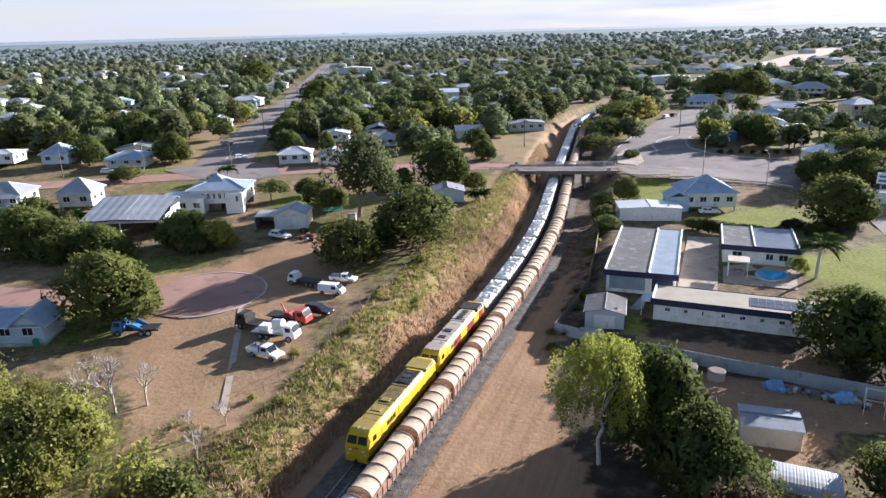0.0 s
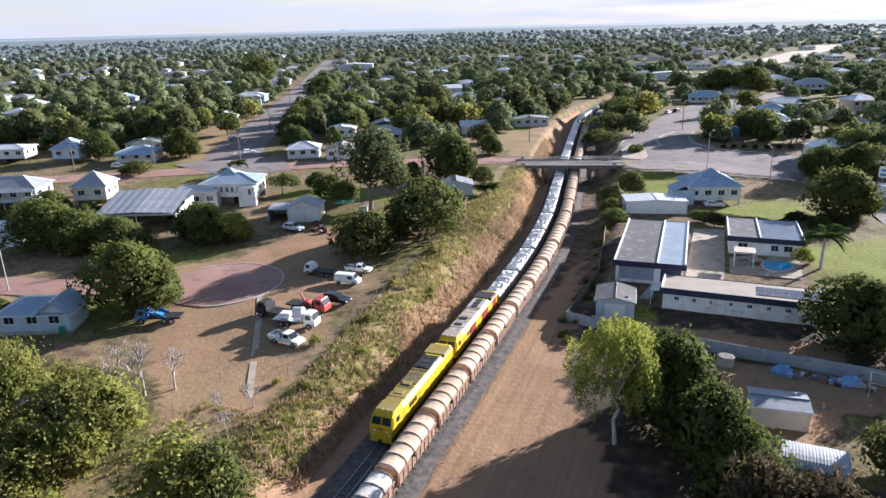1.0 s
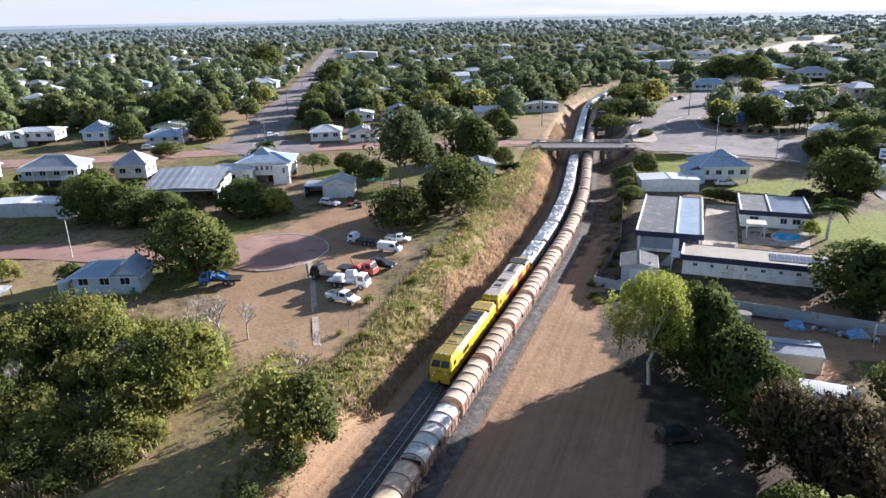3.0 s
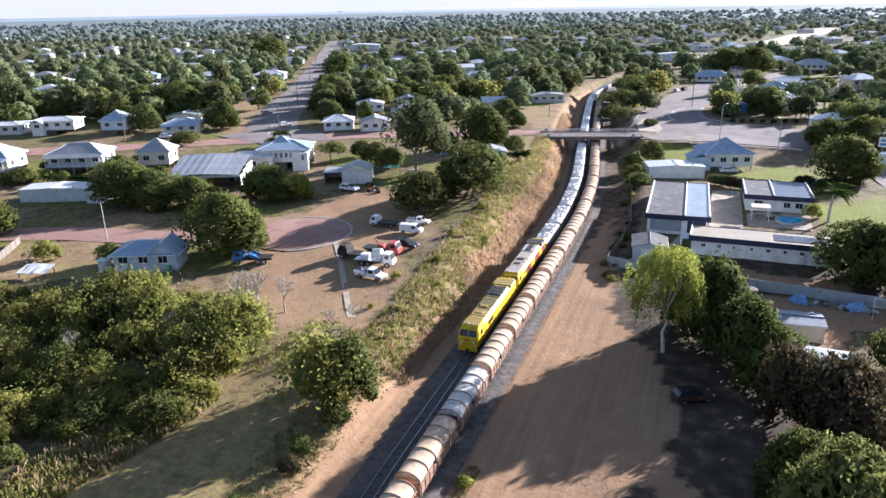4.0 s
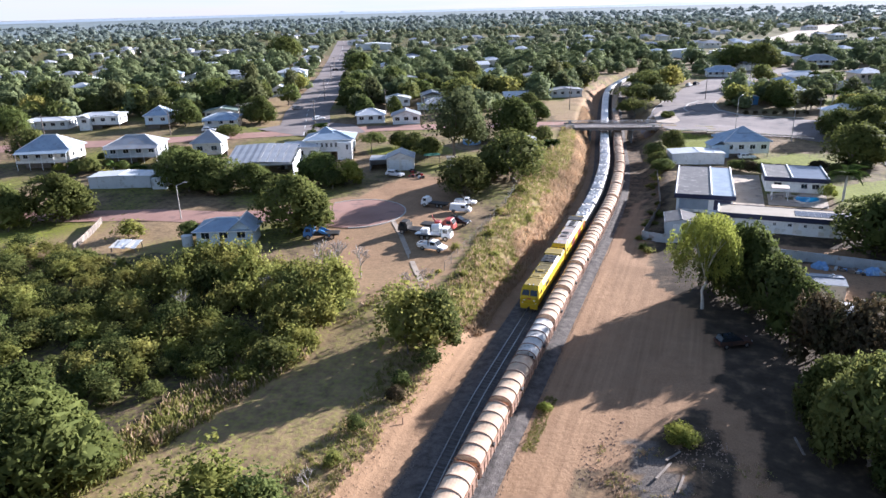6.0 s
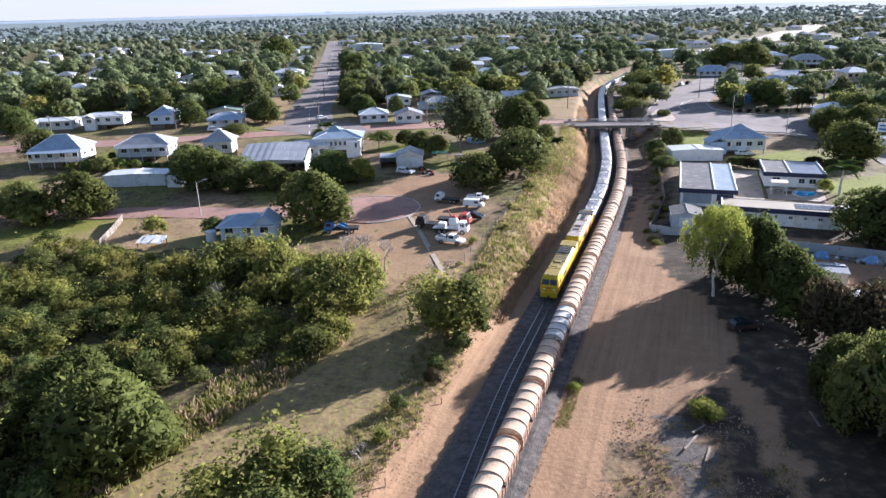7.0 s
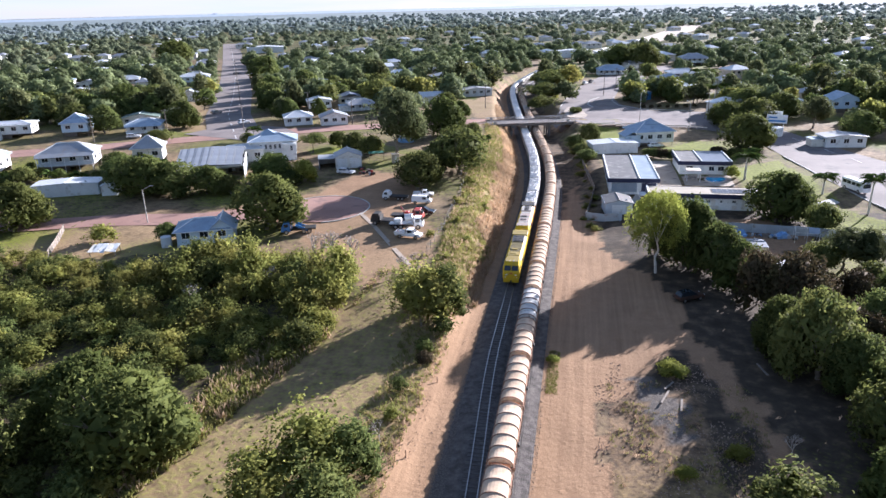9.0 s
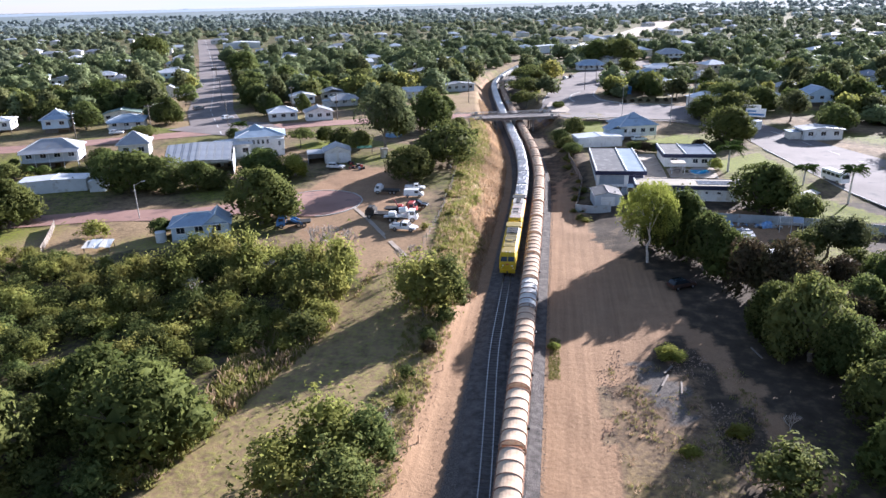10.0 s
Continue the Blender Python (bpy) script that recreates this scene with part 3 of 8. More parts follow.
def arc(cx, cy, r, a0, a1, n=28):
    return [(cx + r * math.cos(radians(a0 + (a1 - a0) * i / n)), cy + r * math.sin(radians(a0 + (a1 - a0) * i / n))) for i in range(n + 1)]


CDS = (-73.5, 83.0)
patch("road", arc(*CDS, 9.3, 0, 360, 40)[:-1], 0.07, RED_ASPHALT, "worn reddish asphalt turning circle at the end of a street", "road", step=2.5)
patch("road", band([(-82, 80.5), (-98, 73.5), (-116, 71), (-140, 63.5), (-190, 43)], 7.0), 0.06, RED_ASPHALT, "narrow reddish asphalt street leading to a turning circle", "road", step=2.5)
kerb("kerb", arc(*CDS, 9.4, -75, 150), "pale concrete kerb round the turning circle")
STREET = [(-128.3, 152.5), (-155.6, 200.2), (-187.2, 267.4), (-227.6, 349.6), (-288.3, 467.9), (-353.2, 592.8), (-452.6, 783.4)]
patch("road", band(STREET, 17.0, 17.0), 0.07, ASPHALT, "wide grey asphalt street running out through the town", "road", step=6)
CROSS = [(-330, 62), (-250, 95), (-174, 130.9), (-132.8, 157.1), (-104.5, 172.3), (-83.6, 180.2), (-62.6, 187.7), (-53, 189.9)]
patch("road", band(CROSS, 10.5), 0.09, RED_ASPHALT, "reddish asphalt cross street", "road", step=4)
patch("road", [(-150.6, 159.4), (-121.5, 148.5), (-111.2, 161.8), (-122, 174.8), (-143.1, 179.3)], 0.13, ASPHALT, "grey asphalt street junction", "road", step=4)
JUNCTION = [(-25.6, 189), (-10, 189), (2.1, 192.4), (13, 192), (23, 184), (31, 170), (33, 150), (36, 126), (40, 108), (48, 86), (70, 60), (90, 80), (66, 118), (58, 140), (50, 162), (43, 185), (36, 205), (24, 222), (4, 226), (-6, 240), (-8, 256),
            (-5, 285), (2, 320), (18, 362), (34, 396), (28, 404), (4, 374), (-12, 345), (-22, 304), (-27, 266), (-29, 240), (-30, 217), (-31, 205), (-28, 190)]
patch("road", JUNCTION, 0.08, ASPHALT, "broad grey asphalt junction east of the bridge", "road", step=4)
patch("traffic_island", [(-26, 209), (-28, 222), (-26.5, 233), (-21, 224), (-19, 214), (-20.5, 208)], 0.22, PAVING, "raised planted traffic island with a pale kerb", "traffic island", step=3, thick=0.2)
patch("traffic_island", [(-16.5, 250), (-15, 258), (-12, 250), (-10.8, 238), (-14, 233), (-16.5, 240)], 0.22, ASPHALT, "raised grey splitter island", "traffic island", step=3, thick=0.2)
patch("car_park", [(-3.5, 111.5), (2.6, 111.5), (2.6, 142), (-3.2, 141)], 0.06, PAVING, "worn tan paved courtyard beside the motel", "car park", step=3)
patch("footpath", band([(-48.4, 54.6), (-54, 63.6), (-60.2, 73.5), (-65, 80.6)], 0.85), 0.05, PAVING, "narrow pale concrete strip across the dirt lot", "footpath", step=1.5)
patch("footpath", band([(-9.2, 103), (-7.4, 110.5)], 1.4), 0.06, CONCRETE, "concrete path between the motel blocks", "footpath", step=1.5)
patch("driveway", [(26, 104), (33, 109.5), (34, 107), (28, 101)], 0.05, CONCRETE, "pale concrete crossover beside the lawn", "driveway", step=2)


def dashes(name, line, dash, gap, width, label):
    bm = bmesh.new()
    pos, on_dash = 0.0, True
    for (x, y), (x2, y2) in zip(line, line[1:]):
        L = math.hypot(x2 - x, y2 - y)
        dx, dy = (x2 - x) / L, (y2 - y) / L
        s = 0.0
        while s + dash < L:
            q = []
            for a, b in ((s, -1), (s + dash, -1), (s + dash, 1), (s, 1)):
                px, py = x + dx * a - dy * b * width / 2, y + dy * a + dx * b * width / 2
                q.append(bm.verts.new(on(px, py, 0.16)))
            bm.faces.new(q)
            s += dash + gap
    return tagged(part(name, bm, LINE_PAINT), label, "road marking", "", "structure")


dashes("road_marking", STREET, 6.0, 8.0, 0.25, "white dashed centre line on the street")
dashes("road_marking", [(38, 188), (46, 160), (52, 135), (62, 110)], 5.0, 8.0, 0.2, "white dashed line on the asphalt")
kerb("kerb", [(-17, 233), (-19, 240), (-18, 252), (-14, 262)], "pale kerb of the junction", 0.5, 0.2)
kerb("kerb", [(-8, 262), (-9, 250), (-7, 238), (2, 228), (20, 225)], "pale kerb round the corner block", 0.4, 0.2)
kerb("kerb", [(-30.5, 212), (-29.5, 236), (-27, 266)], "pale kerb beside the junction", 0.35, 0.18)
kerb("kerb", [(33, 150), (36, 126), (40, 108), (48, 86)], "pale kerb between the lawn and the road", 0.3, 0.16)

# ---- railway ----
def along(y, side):
    """A point on a track's middle, the heading and the level of its rails; side -1 west, +1 east."""
    off = 1.95
    if side < 0 and y < 34:
        off = 1.95 - 1.7 * S(34, -8, y)
    d = (track_x(y + 0.5) - track_x(y - 0.5))
    h = math.atan2(-d, 1.0)
    return track_x(y) + side * off * math.cos(h), y + side * off * math.sin(h), h


def make_track(side):
    ys = [-84 + 2.5 * i for i in range(210)]
    pts = [along(y, side) for y in ys]
    bm = bmesh.new()
    rows = []
    for (x, y, h), yy in zip(pts, ys):
        z = rail_z(yy)
        c, s = math.cos(h), math.sin(h)
        rows.append([bm.verts.new((x + u * c, y + u * s, z + v)) for u, v in (((-2.0, -0.24), (-1.5, -0.12), (1.5, -0.12), (3.0, -0.42)) if side > 0 else ((-2.9, -0.42), (-1.5, -0.12), (1.5, -0.12), (2.0, -0.24)))])
    for a, b in zip(rows, rows[1:]):
        for i in range(3):
            bm.faces.new((a[i], a[i + 1], b[i + 1], b[i]))
    bed = tagged(part("trackbed", bm, BALLAST), "dark grey crushed-stone ballast bed under the rails", "trackbed", "", "structure")
    for r in (-0.56, 0.56):
        bm = bmesh.new()
        prev = None
        for (x, y, h), yy in zip(pts, ys):
            z = rail_z(yy)
            c, s = math.cos(h), math.sin(h)
            ring = [bm.verts.new((x + u * c, y + u * s, z + v)) for u, v in ((r - 0.07, -0.16), (r - 0.045, 0.0), (r + 0.045, 0.0), (r + 0.07, -0.16))]
            if prev:
                for i in range(3):
                    bm.faces.new((prev[i], prev[i + 1], ring[i + 1], ring[i]))
            prev = ring
        part("rail", bm, RAIL, bed, "worn shiny steel rail")
    bm = boxes((0, 0, -0.1, 2.1, 0.24, 0.1), bevel=0.02)
    first = part("sleeper", bm, SLEEPER, bed)
    y, k = -12.0, 0
    while y < 76:
        x, yy, h = along(y, side)
        o = first if k == 0 else new("sleeper", first.data)
        o.parent = bed
        o.matrix_basis = pose(x, yy, rail_z(y) - 0.06, 0, 0, math.degrees(h))
        y += 0.68 if side < 0 else 1.36
        k += 1


make_track(-1)
make_track(1)


def bogie(parent, y, r=0.42):
    bm = boxes((0, y, 0.35, 0.3, 2.3, 0.3), (-0.95, y, 0.36, 0.16, 2.2, 0.28), (0.95, y, 0.36, 0.16, 2.2, 0.28))
    b = part("bogie", bm, DARK_STEEL, parent, "dark steel bogie frame")
    for dy in (-0.85, 0.85):
        w = bmesh.new()
        for sx in (-0.56, 0.56):
            tube(w, (sx - 0.06, y + dy, r), (sx + 0.06, y + dy, r), r, None, 14)
        tube(w, (-0.9, y + dy, r), (0.9, y + dy, r), 0.08)
        part("wheelset", w, RUST, b)


WAG = 10.8
FIRST_WAGON = 63.0 - 7 * WAG


def tan_wagon(cover_mat, label):
    """Open wagon with ribbed sides under a tarpaulin stretched over hoops."""
    e = thing("ore_wagon", Matrix(), label, "rail wagon", "covered wagons on the eastern track")
    L, W = 9.9, 2.5
    part("body", boxes((-W / 2, 0, 0.95, 0.08, L, 1.15), (W / 2, 0, 0.95, 0.08, L, 1.15), (0, -L / 2, 0.95, W - 0.1, 0.08, 1.25), (0, L / 2, 0.95, W - 0.1, 0.08, 1.25), (0, 0, 0.9, W - 0.1, L, 0.1)), RUST, e, "rust-brown steel wagon body")
    part("underframe", boxes((0, 0, 0.68, 0.5, L + 0.5, 0.22), (-0.9, 0, 0.76, 0.16, L, 0.14), (0.9, 0, 0.76, 0.16, L, 0.14)), DARK_STEEL, e)
    for s in (-1, 1):
        part("top_rail", boxes((s * (W / 2 + 0.03), 0, 2.1, 0.17, L + 0.1, 0.12)), RUST, e)
        post = None
        for k in range(10):
            y = -L / 2 + 0.25 + (L - 0.5) * k / 9
            if post is None:
                post = part("stanchion", boxes((0, 0, 0.9, 0.12, 0.15, 1.24)), RUST, e, "raised side rib")
                o = post
            else:
                o = new("stanchion", post.data)
                o.parent = e
            o.location = (s * (W / 2 + 0.05), y, 0)
    n, k = 12, 5
    bm = bmesh.new()
    prev = None
    for j in range(k * 4 + 1):
        y = -L / 2 + 0.1 + (L - 0.2) * j / (k * 4)
        sag = -0.07 * math.sin(math.pi * (j % 4) / 4.0)
        ring = [bm.verts.new((-(W / 2 - 0.02) * math.cos(math.pi * i / n), y, 2.2 + (0.92 + sag) * math.sin(math.pi * i / n) ** 0.85)) for i in range(n + 1)]
        if prev:
            for i in range(n):
                bm.faces.new((prev[i], prev[i + 1], ring[i + 1], ring[i]))
        else:
            bm.faces.new(ring)
        prev = ring
    bm.faces.new(prev[::-1])
    part("tarpaulin", bm, cover_mat, e, "tarpaulin cover pulled over hoops")
    hoop = bmesh.new()
    prev = None
    for i in range(n + 1):
        a = math.pi * i / n
        c = Vector((-(W / 2 + 0.02) * math.cos(a), 0, 2.2 + 0.95 * math.sin(a) ** 0.85))
        o = Vector((-0.05 * math.cos(a), 0, 0.05 * math.sin(a)))
        ring = [hoop.verts.new(c + o + Vector((0, 0.04, 0))), hoop.verts.new(c + o - Vector((0, 0.04, 0))), hoop.verts.new(c - o - Vector((0, 0.04, 0))), hoop.verts.new(c - o + Vector((0, 0.04, 0)))]
        if prev:
            for q in range(4):
                hoop.faces.new((prev[q], prev[(q + 1) % 4], ring[(q + 1) % 4], ring[q]))
        prev = ring
    first = part("hoop", hoop, RUST, e, "rust-brown hoop over the tarpaulin")
    for j in range(k + 1):
        o = first if j == 0 else new("hoop", first.data)
        o.parent = e
        o.location = (0, -L / 2 + 0.12 + (L - 0.24) * j / k, 0)
    part("end_sheet", boxes((0, -L / 2 - 0.03, 2.18, W - 0.5, 0.05, 0.42)), TARP_RED if cover_mat is not TARP_GREY else DARK_STEEL, e)
    part("winch", boxes((W / 2 + 0.2, -1.2, 2.05, 0.22, 0.5, 0.3), bevel=0.03), DARK_STEEL, e, "dark winch box on the side")
    for s in (-1, 1):
        part("coupler", boxes((0, s * (L / 2 + 0.35), 0.72, 0.22, 0.7, 0.22)), DARK_STEEL, e)
    bogie(e, -3.3)
    bogie(e, 3.3)
    return e


def white_wagon():
    e = thing("covered_wagon", Matrix(), "dusty wagon with a lumpy white cover on the western track", "rail wagon", "white wagons behind the locomotives")
    L, W = 11.8, 2.55
    part("body", boxes((-W / 2, 0, 0.95, 0.08, L, 1.35), (W / 2, 0, 0.95, 0.08, L, 1.35), (0, -L / 2, 0.95, W - 0.1, 0.08, 1.35), (0, L / 2, 0.95, W - 0.1, 0.08, 1.35), (0, 0, 0.9, W - 0.1, L, 0.1)), ROOF_GREY, e, "grey steel wagon body")
    part("underframe", boxes((0, 0, 0.68, 0.5, L + 0.6, 0.22)), DARK_STEEL, e)
    for s in (-1, 1):
        post = None
        for k in range(8):
            o = part("stanchion", boxes((0, 0, 0.9, 0.14, 0.14, 1.35)), ROOF_GREY, e) if post is None else new("stanchion", post.data)
            post = post or o
            o.parent = e
            o.location = (s * (W / 2 + 0.07), -L / 2 + 0.4 + (L - 0.8) * k / 7, 0)
    for h in range(4):
        y0 = -L / 2 + 0.15 + h * (L - 0.1) / 4
        bm = bmesh.new()
        prev = None
        for j in range(13):
            u = j / 12
            y = y0 + u * (L / 4 - 0.28)
            dome = 0.35 + 0.65 * math.sin(math.pi * min(1, max(0, u))) ** 0.6
            ring = [bm.verts.new((-(W / 2) * math.cos(math.pi * i / 8) * (1 + 0.1 * noise.noise(Vector((i, h * 5 + u * 4, 3)))), y + 0.1 * noise.noise(Vector((i * 0.8, u * 5, h))), 2.25 + (0.5 + 0.42 * noise.noise(Vector((i * 0.75, u * 4.2 + h * 3.7, 1))) + 0.2 * noise.noise(Vector((i * 1.7, u * 9 + h, 5)))) * dome * math.sin(math.pi * i / 8) ** 0.7)) for i in range(9)]
            if prev:
                for i in range(8):
                    bm.faces.new((prev[i], prev[i + 1], ring[i + 1], ring[i]))
            else:
                bm.faces.new(ring)
            prev = ring
        bm.faces.new(prev[::-1])
        part("hatch_cover", bm, WHITE_LID, e, "white crumpled hatch cover")
    for s in (-1, 1):
        part("coupler", boxes((0, s * (L / 2 + 0.4), 0.72, 0.22, 0.8, 0.22)), DARK_STEEL, e)
    bogie(e, -4.2)
    bogie(e, 4.2)
    return e


def on_track(y, side):
    x, yy, h = along(y, side)
    pitch = math.degrees(math.atan2(rail_z(y + 3) - rail_z(y - 3), 6))
    return pose(x, yy, rail_z(y), pitch, 0, math.degrees(h))


T_LABEL = "rust-brown ribbed wagon covered with a tan tarpaulin on hoops"
wag_tan = tan_wagon(TARP, T_LABEL)
wag_grey = tan_wagon(TARP_GREY, "rust-brown ribbed wagon covered with a weathered grey tarpaulin")
i, y, used = 0, FIRST_WAGON, set()
while y < 305:
    src = wag_grey if i in (0, 5, 20, 23) else wag_tan
    m = on_track(y, 1)
    if src not in used:
        src.matrix_basis = m
        used.add(src)
    else:
        copy_thing(src, m)
    i, y = i + 1, y + WAG * math.cos(along(y, 1)[2])


def loco(label, livery):
    """A cab-forward diesel: cab, long hood, roof fans, underframe, two three-axle bogies. The cab faces -y."""
    e = thing("locomotive", Matrix(), label, "locomotive")
    L, W = 18.8, 2.75
    side = LOCO_YELLOW
    roof = ROOF_YELLOW if livery == 0 else ROOF_GREY
    part("underframe", boxes((0, 0, 0.85, W - 0.1, L, 0.35), (0, 0, 0.35, W - 0.5, 5.2, 0.55), bevel=0.05), DARK_STEEL, e, "black underframe with fuel tank")
    bm = bmesh.new()
    prism(bm, [(-W / 2, 1.2), (-W / 2, 3.15), (-W / 2 + 0.35, 3.62), (W / 2 - 0.35, 3.62), (W / 2, 3.15), (W / 2, 1.2)], -L / 2 + 3.0, L / 2 - 0.3)
    part("body", bm, side, e, "glossy yellow body side")
    # cab with a raked, bevelled nose
    bm = bmesh.new()
    sec = [(-L / 2, 1.2, 2.15, 1.0), (-L / 2 + 0.12, 1.2, 2.45, 0.95), (-L / 2 + 0.6, 1.2, 3.45, 0.9), (-L / 2 + 1.0, 1.2, 3.72, 0.9), (-L / 2 + 2.98, 1.2, 3.72, 0.9)]
    prev = None
    for yy, z0, z1, k in sec:
        w = W / 2 * (0.9 if yy == -L / 2 else 1.0)
        ring = [bm.verts.new(p) for p in ((-w, yy, z0), (-w, yy, z0 + (z1 - z0) * 0.72), (-w * k + 0.12, yy, z1), (w * k - 0.12, yy, z1), (w, yy, z0 + (z1 - z0) * 0.72), (w, yy, z0))]
        if prev:
            for q in range(6):
                bm.faces.new((prev[q], prev[(q + 1) % 6], ring[(q + 1) % 6], ring[q]))
        else:
            bm.faces.new(ring)
        prev = ring
    bm.faces.new(prev[::-1])
    cab = part("cab", bm, LOCO_YELLOW, e, "yellow driver's cab with a raked front")
    for s in (-1, 1):
        bm = bmesh.new()
        q = [(s * 0.08, -L / 2 + 0.10, 2.50), (s * 1.14, -L / 2 + 0.10, 2.50), (s * 1.05, -L / 2 + 0.44, 3.22), (s * 0.08, -L / 2 + 0.44, 3.22)]
        vs = [bm.verts.new(p) for p in q] + [bm.verts.new((x, y + 0.16, z)) for x, y, z in q]
        bm.faces.new(vs[:4])
        bm.faces.new(vs[4:][::-1])
        for a in range(4):
            bm.faces.new((vs[a], vs[(a + 1) % 4], vs[4 + (a + 1) % 4], vs[4 + a]))
        part("windscreen", bm, PANE, cab, "dark windscreen pane")
        part("side_window", boxes((s * (W / 2 - 0.01), -L / 2 + 1.5, 2.45, 0.05, 0.8, 0.6)), PANE, cab)
        part("headlight", boxes((s * 0.75, -L / 2 - 0.02, 1.75, 0.3, 0.06, 0.16)), WHITE, cab)
        part("ditch_light", boxes((s * 0.95, -L / 2 - 0.02, 1.35, 0.16, 0.06, 0.12)), WHITE, cab)
    part("logo_panel", boxes((0, -L / 2 - 0.015, 1.95, 0.5, 0.03, 0.22)), RED, cab, "small red emblem")
    part("buffer_beam", boxes((0, -L / 2 - 0.05, 0.55, W - 0.2, 0.25, 0.75), bevel=0.05), LOCO_YELLOW if livery == 0 else DARK_STEEL, e)
    for yy in (-L / 2 - 0.3, L / 2 + 0.2):
        part("coupler", boxes((0, yy, 0.65, 0.25, 0.6, 0.28)), DARK_STEEL, e)
    for k in range(8):
        part("roof_panel", boxes((0, -5.75 + k * 1.09, 3.60, W - (0.72 if k % 3 else 0.95), 1.03, 0.06 + 0.04 * (k % 3 == 1)), bevel=0.015), (DUSTY_PINK if k % 3 else ROOF_GREY) if livery else SOOT_YELLOW if k > 2 else roof, e, "dusty removable roof panel")
    part("cab_roof", boxes((0, -L / 2 + 2.0, 3.70, W - 0.6, 1.8, 0.06), bevel=0.02), roof if livery == 0 else DUSTY_PINK, e)
    for k in range(2):
        part("air_horn", boxes((-0.3 + 0.6 * k, -L / 2 + 1.2, 3.74, 0.12, 0.45, 0.12)), CHROME, e)
        part("roof_hatch", boxes((-0.1, -4.2 + k * 2.2, 3.67, 1.1, 0.8, 0.1), bevel=0.02), DARK_STEEL if livery else ROOF_YELLOW, e, "dusty roof hatch")
    part("exhaust_hatch", boxes((0, 3.6, 3.58, W - 0.65, 3.4, 0.2), bevel=0.03), BLACK if livery == 0 else ROOF_GREY, e, "dark exhaust hatch")
    for k in range(3):
        bm = bmesh.new()
        tube(bm, (0, 2.5 + k * 1.1, 3.75), (0, 2.5 + k * 1.1, 3.84), 0.5, None, 16)
        part("roof_fan", bm, DARK_STEEL, e)
    part("cooling_hood", boxes((0, 7.3, 3.3, W + 0.06, 2.6, 0.42), bevel=0.06), ROOF_YELLOW if livery == 0 else DARK_STEEL, e, "wide radiator hood")
    for s in (-1, 1):
        bands = [(-4.4, 1.4, LOCO_YELLOW), (-2.4, 2.4, MAROON), (0.2, 2.6, LOCO_YELLOW), (3.0, 2.8, MAROON), (5.6, 2.2, LOCO_YELLOW), (7.7, 1.8, MAROON)] if livery else [(2.0, 8.0, LOCO_YELLOW)]
        for y0, ln, mm in bands:
            part("side_panel", boxes((s * (W / 2 + 0.012), y0, 1.35, 0.03, ln - 0.04, 1.78)), mm, e, "maroon side panel" if mm is MAROON else "yellow side panel")
        part("skirt", boxes((s * (W / 2 + 0.02), 0.5, 1.05, 0.05, L - 4.5, 0.26)), BLACK, e, "black sill along the side")
        for k in range(3):
            part("grille", boxes((s * (W / 2 + 0.025), -4.6 + k * 0.75, 2.35, 0.03, 0.55, 0.55)), BLACK, e)
        part("handrail", tube(bmesh.new(), (s * (W / 2 + 0.1), -L / 2 + 3.1, 1.3), (s * (W / 2 + 0.1), -L / 2 + 3.1, 2.9), 0.02, None, 6), CHROME, e)
    for y in (-5.6, 5.6):
        bm = boxes((0, y, 0.4, 1.7, 3.6, 0.4), (-1.05, y, 0.4, 0.18, 3.7, 0.35), (1.05, y, 0.4, 0.18, 3.7, 0.35))
        b = part("bogie", bm, DARK_STEEL, e)
        for dy in (-1.4, 0, 1.4):
            w = bmesh.new()
            for sx in (-0.56, 0.56):
                tube(w, (sx - 0.06, y + dy, 0.46), (sx + 0.06, y + dy, 0.46), 0.46, None, 16)
            part("wheelset", w, DARK_STEEL, b)
    return e


l1 = loco("bright yellow diesel locomotive with a raked cab", 0)
l1.matrix_basis = on_track(54.2 + 9.4, -1)
l2 = loco("grey-roofed diesel locomotive with yellow and maroon side panels", 1)
l2.matrix_basis = on_track(54.2 + 9.4 + 19.6, -1) @ pose(0, 0, 0)
ww = white_wagon()
y = 54.2 + 39.2 + 6.3
first = True
while y < 385:
    m = on_track(y, -1)
    if first:
        ww.matrix_basis = m
        first = False
    else:
        copy_thing(ww, m)
    y += 12.7 * math.cos(along(y, -1)[2])


# ---- bridge ----
OLD_CONCRETE = surface("stained_concrete", (0.16, 0.145, 0.13), (0.27, 0.25, 0.23), 0.5, 0.9, 0, 0.2, 14, 0.05, 0.2, (0.10, 0.085, 0.075))


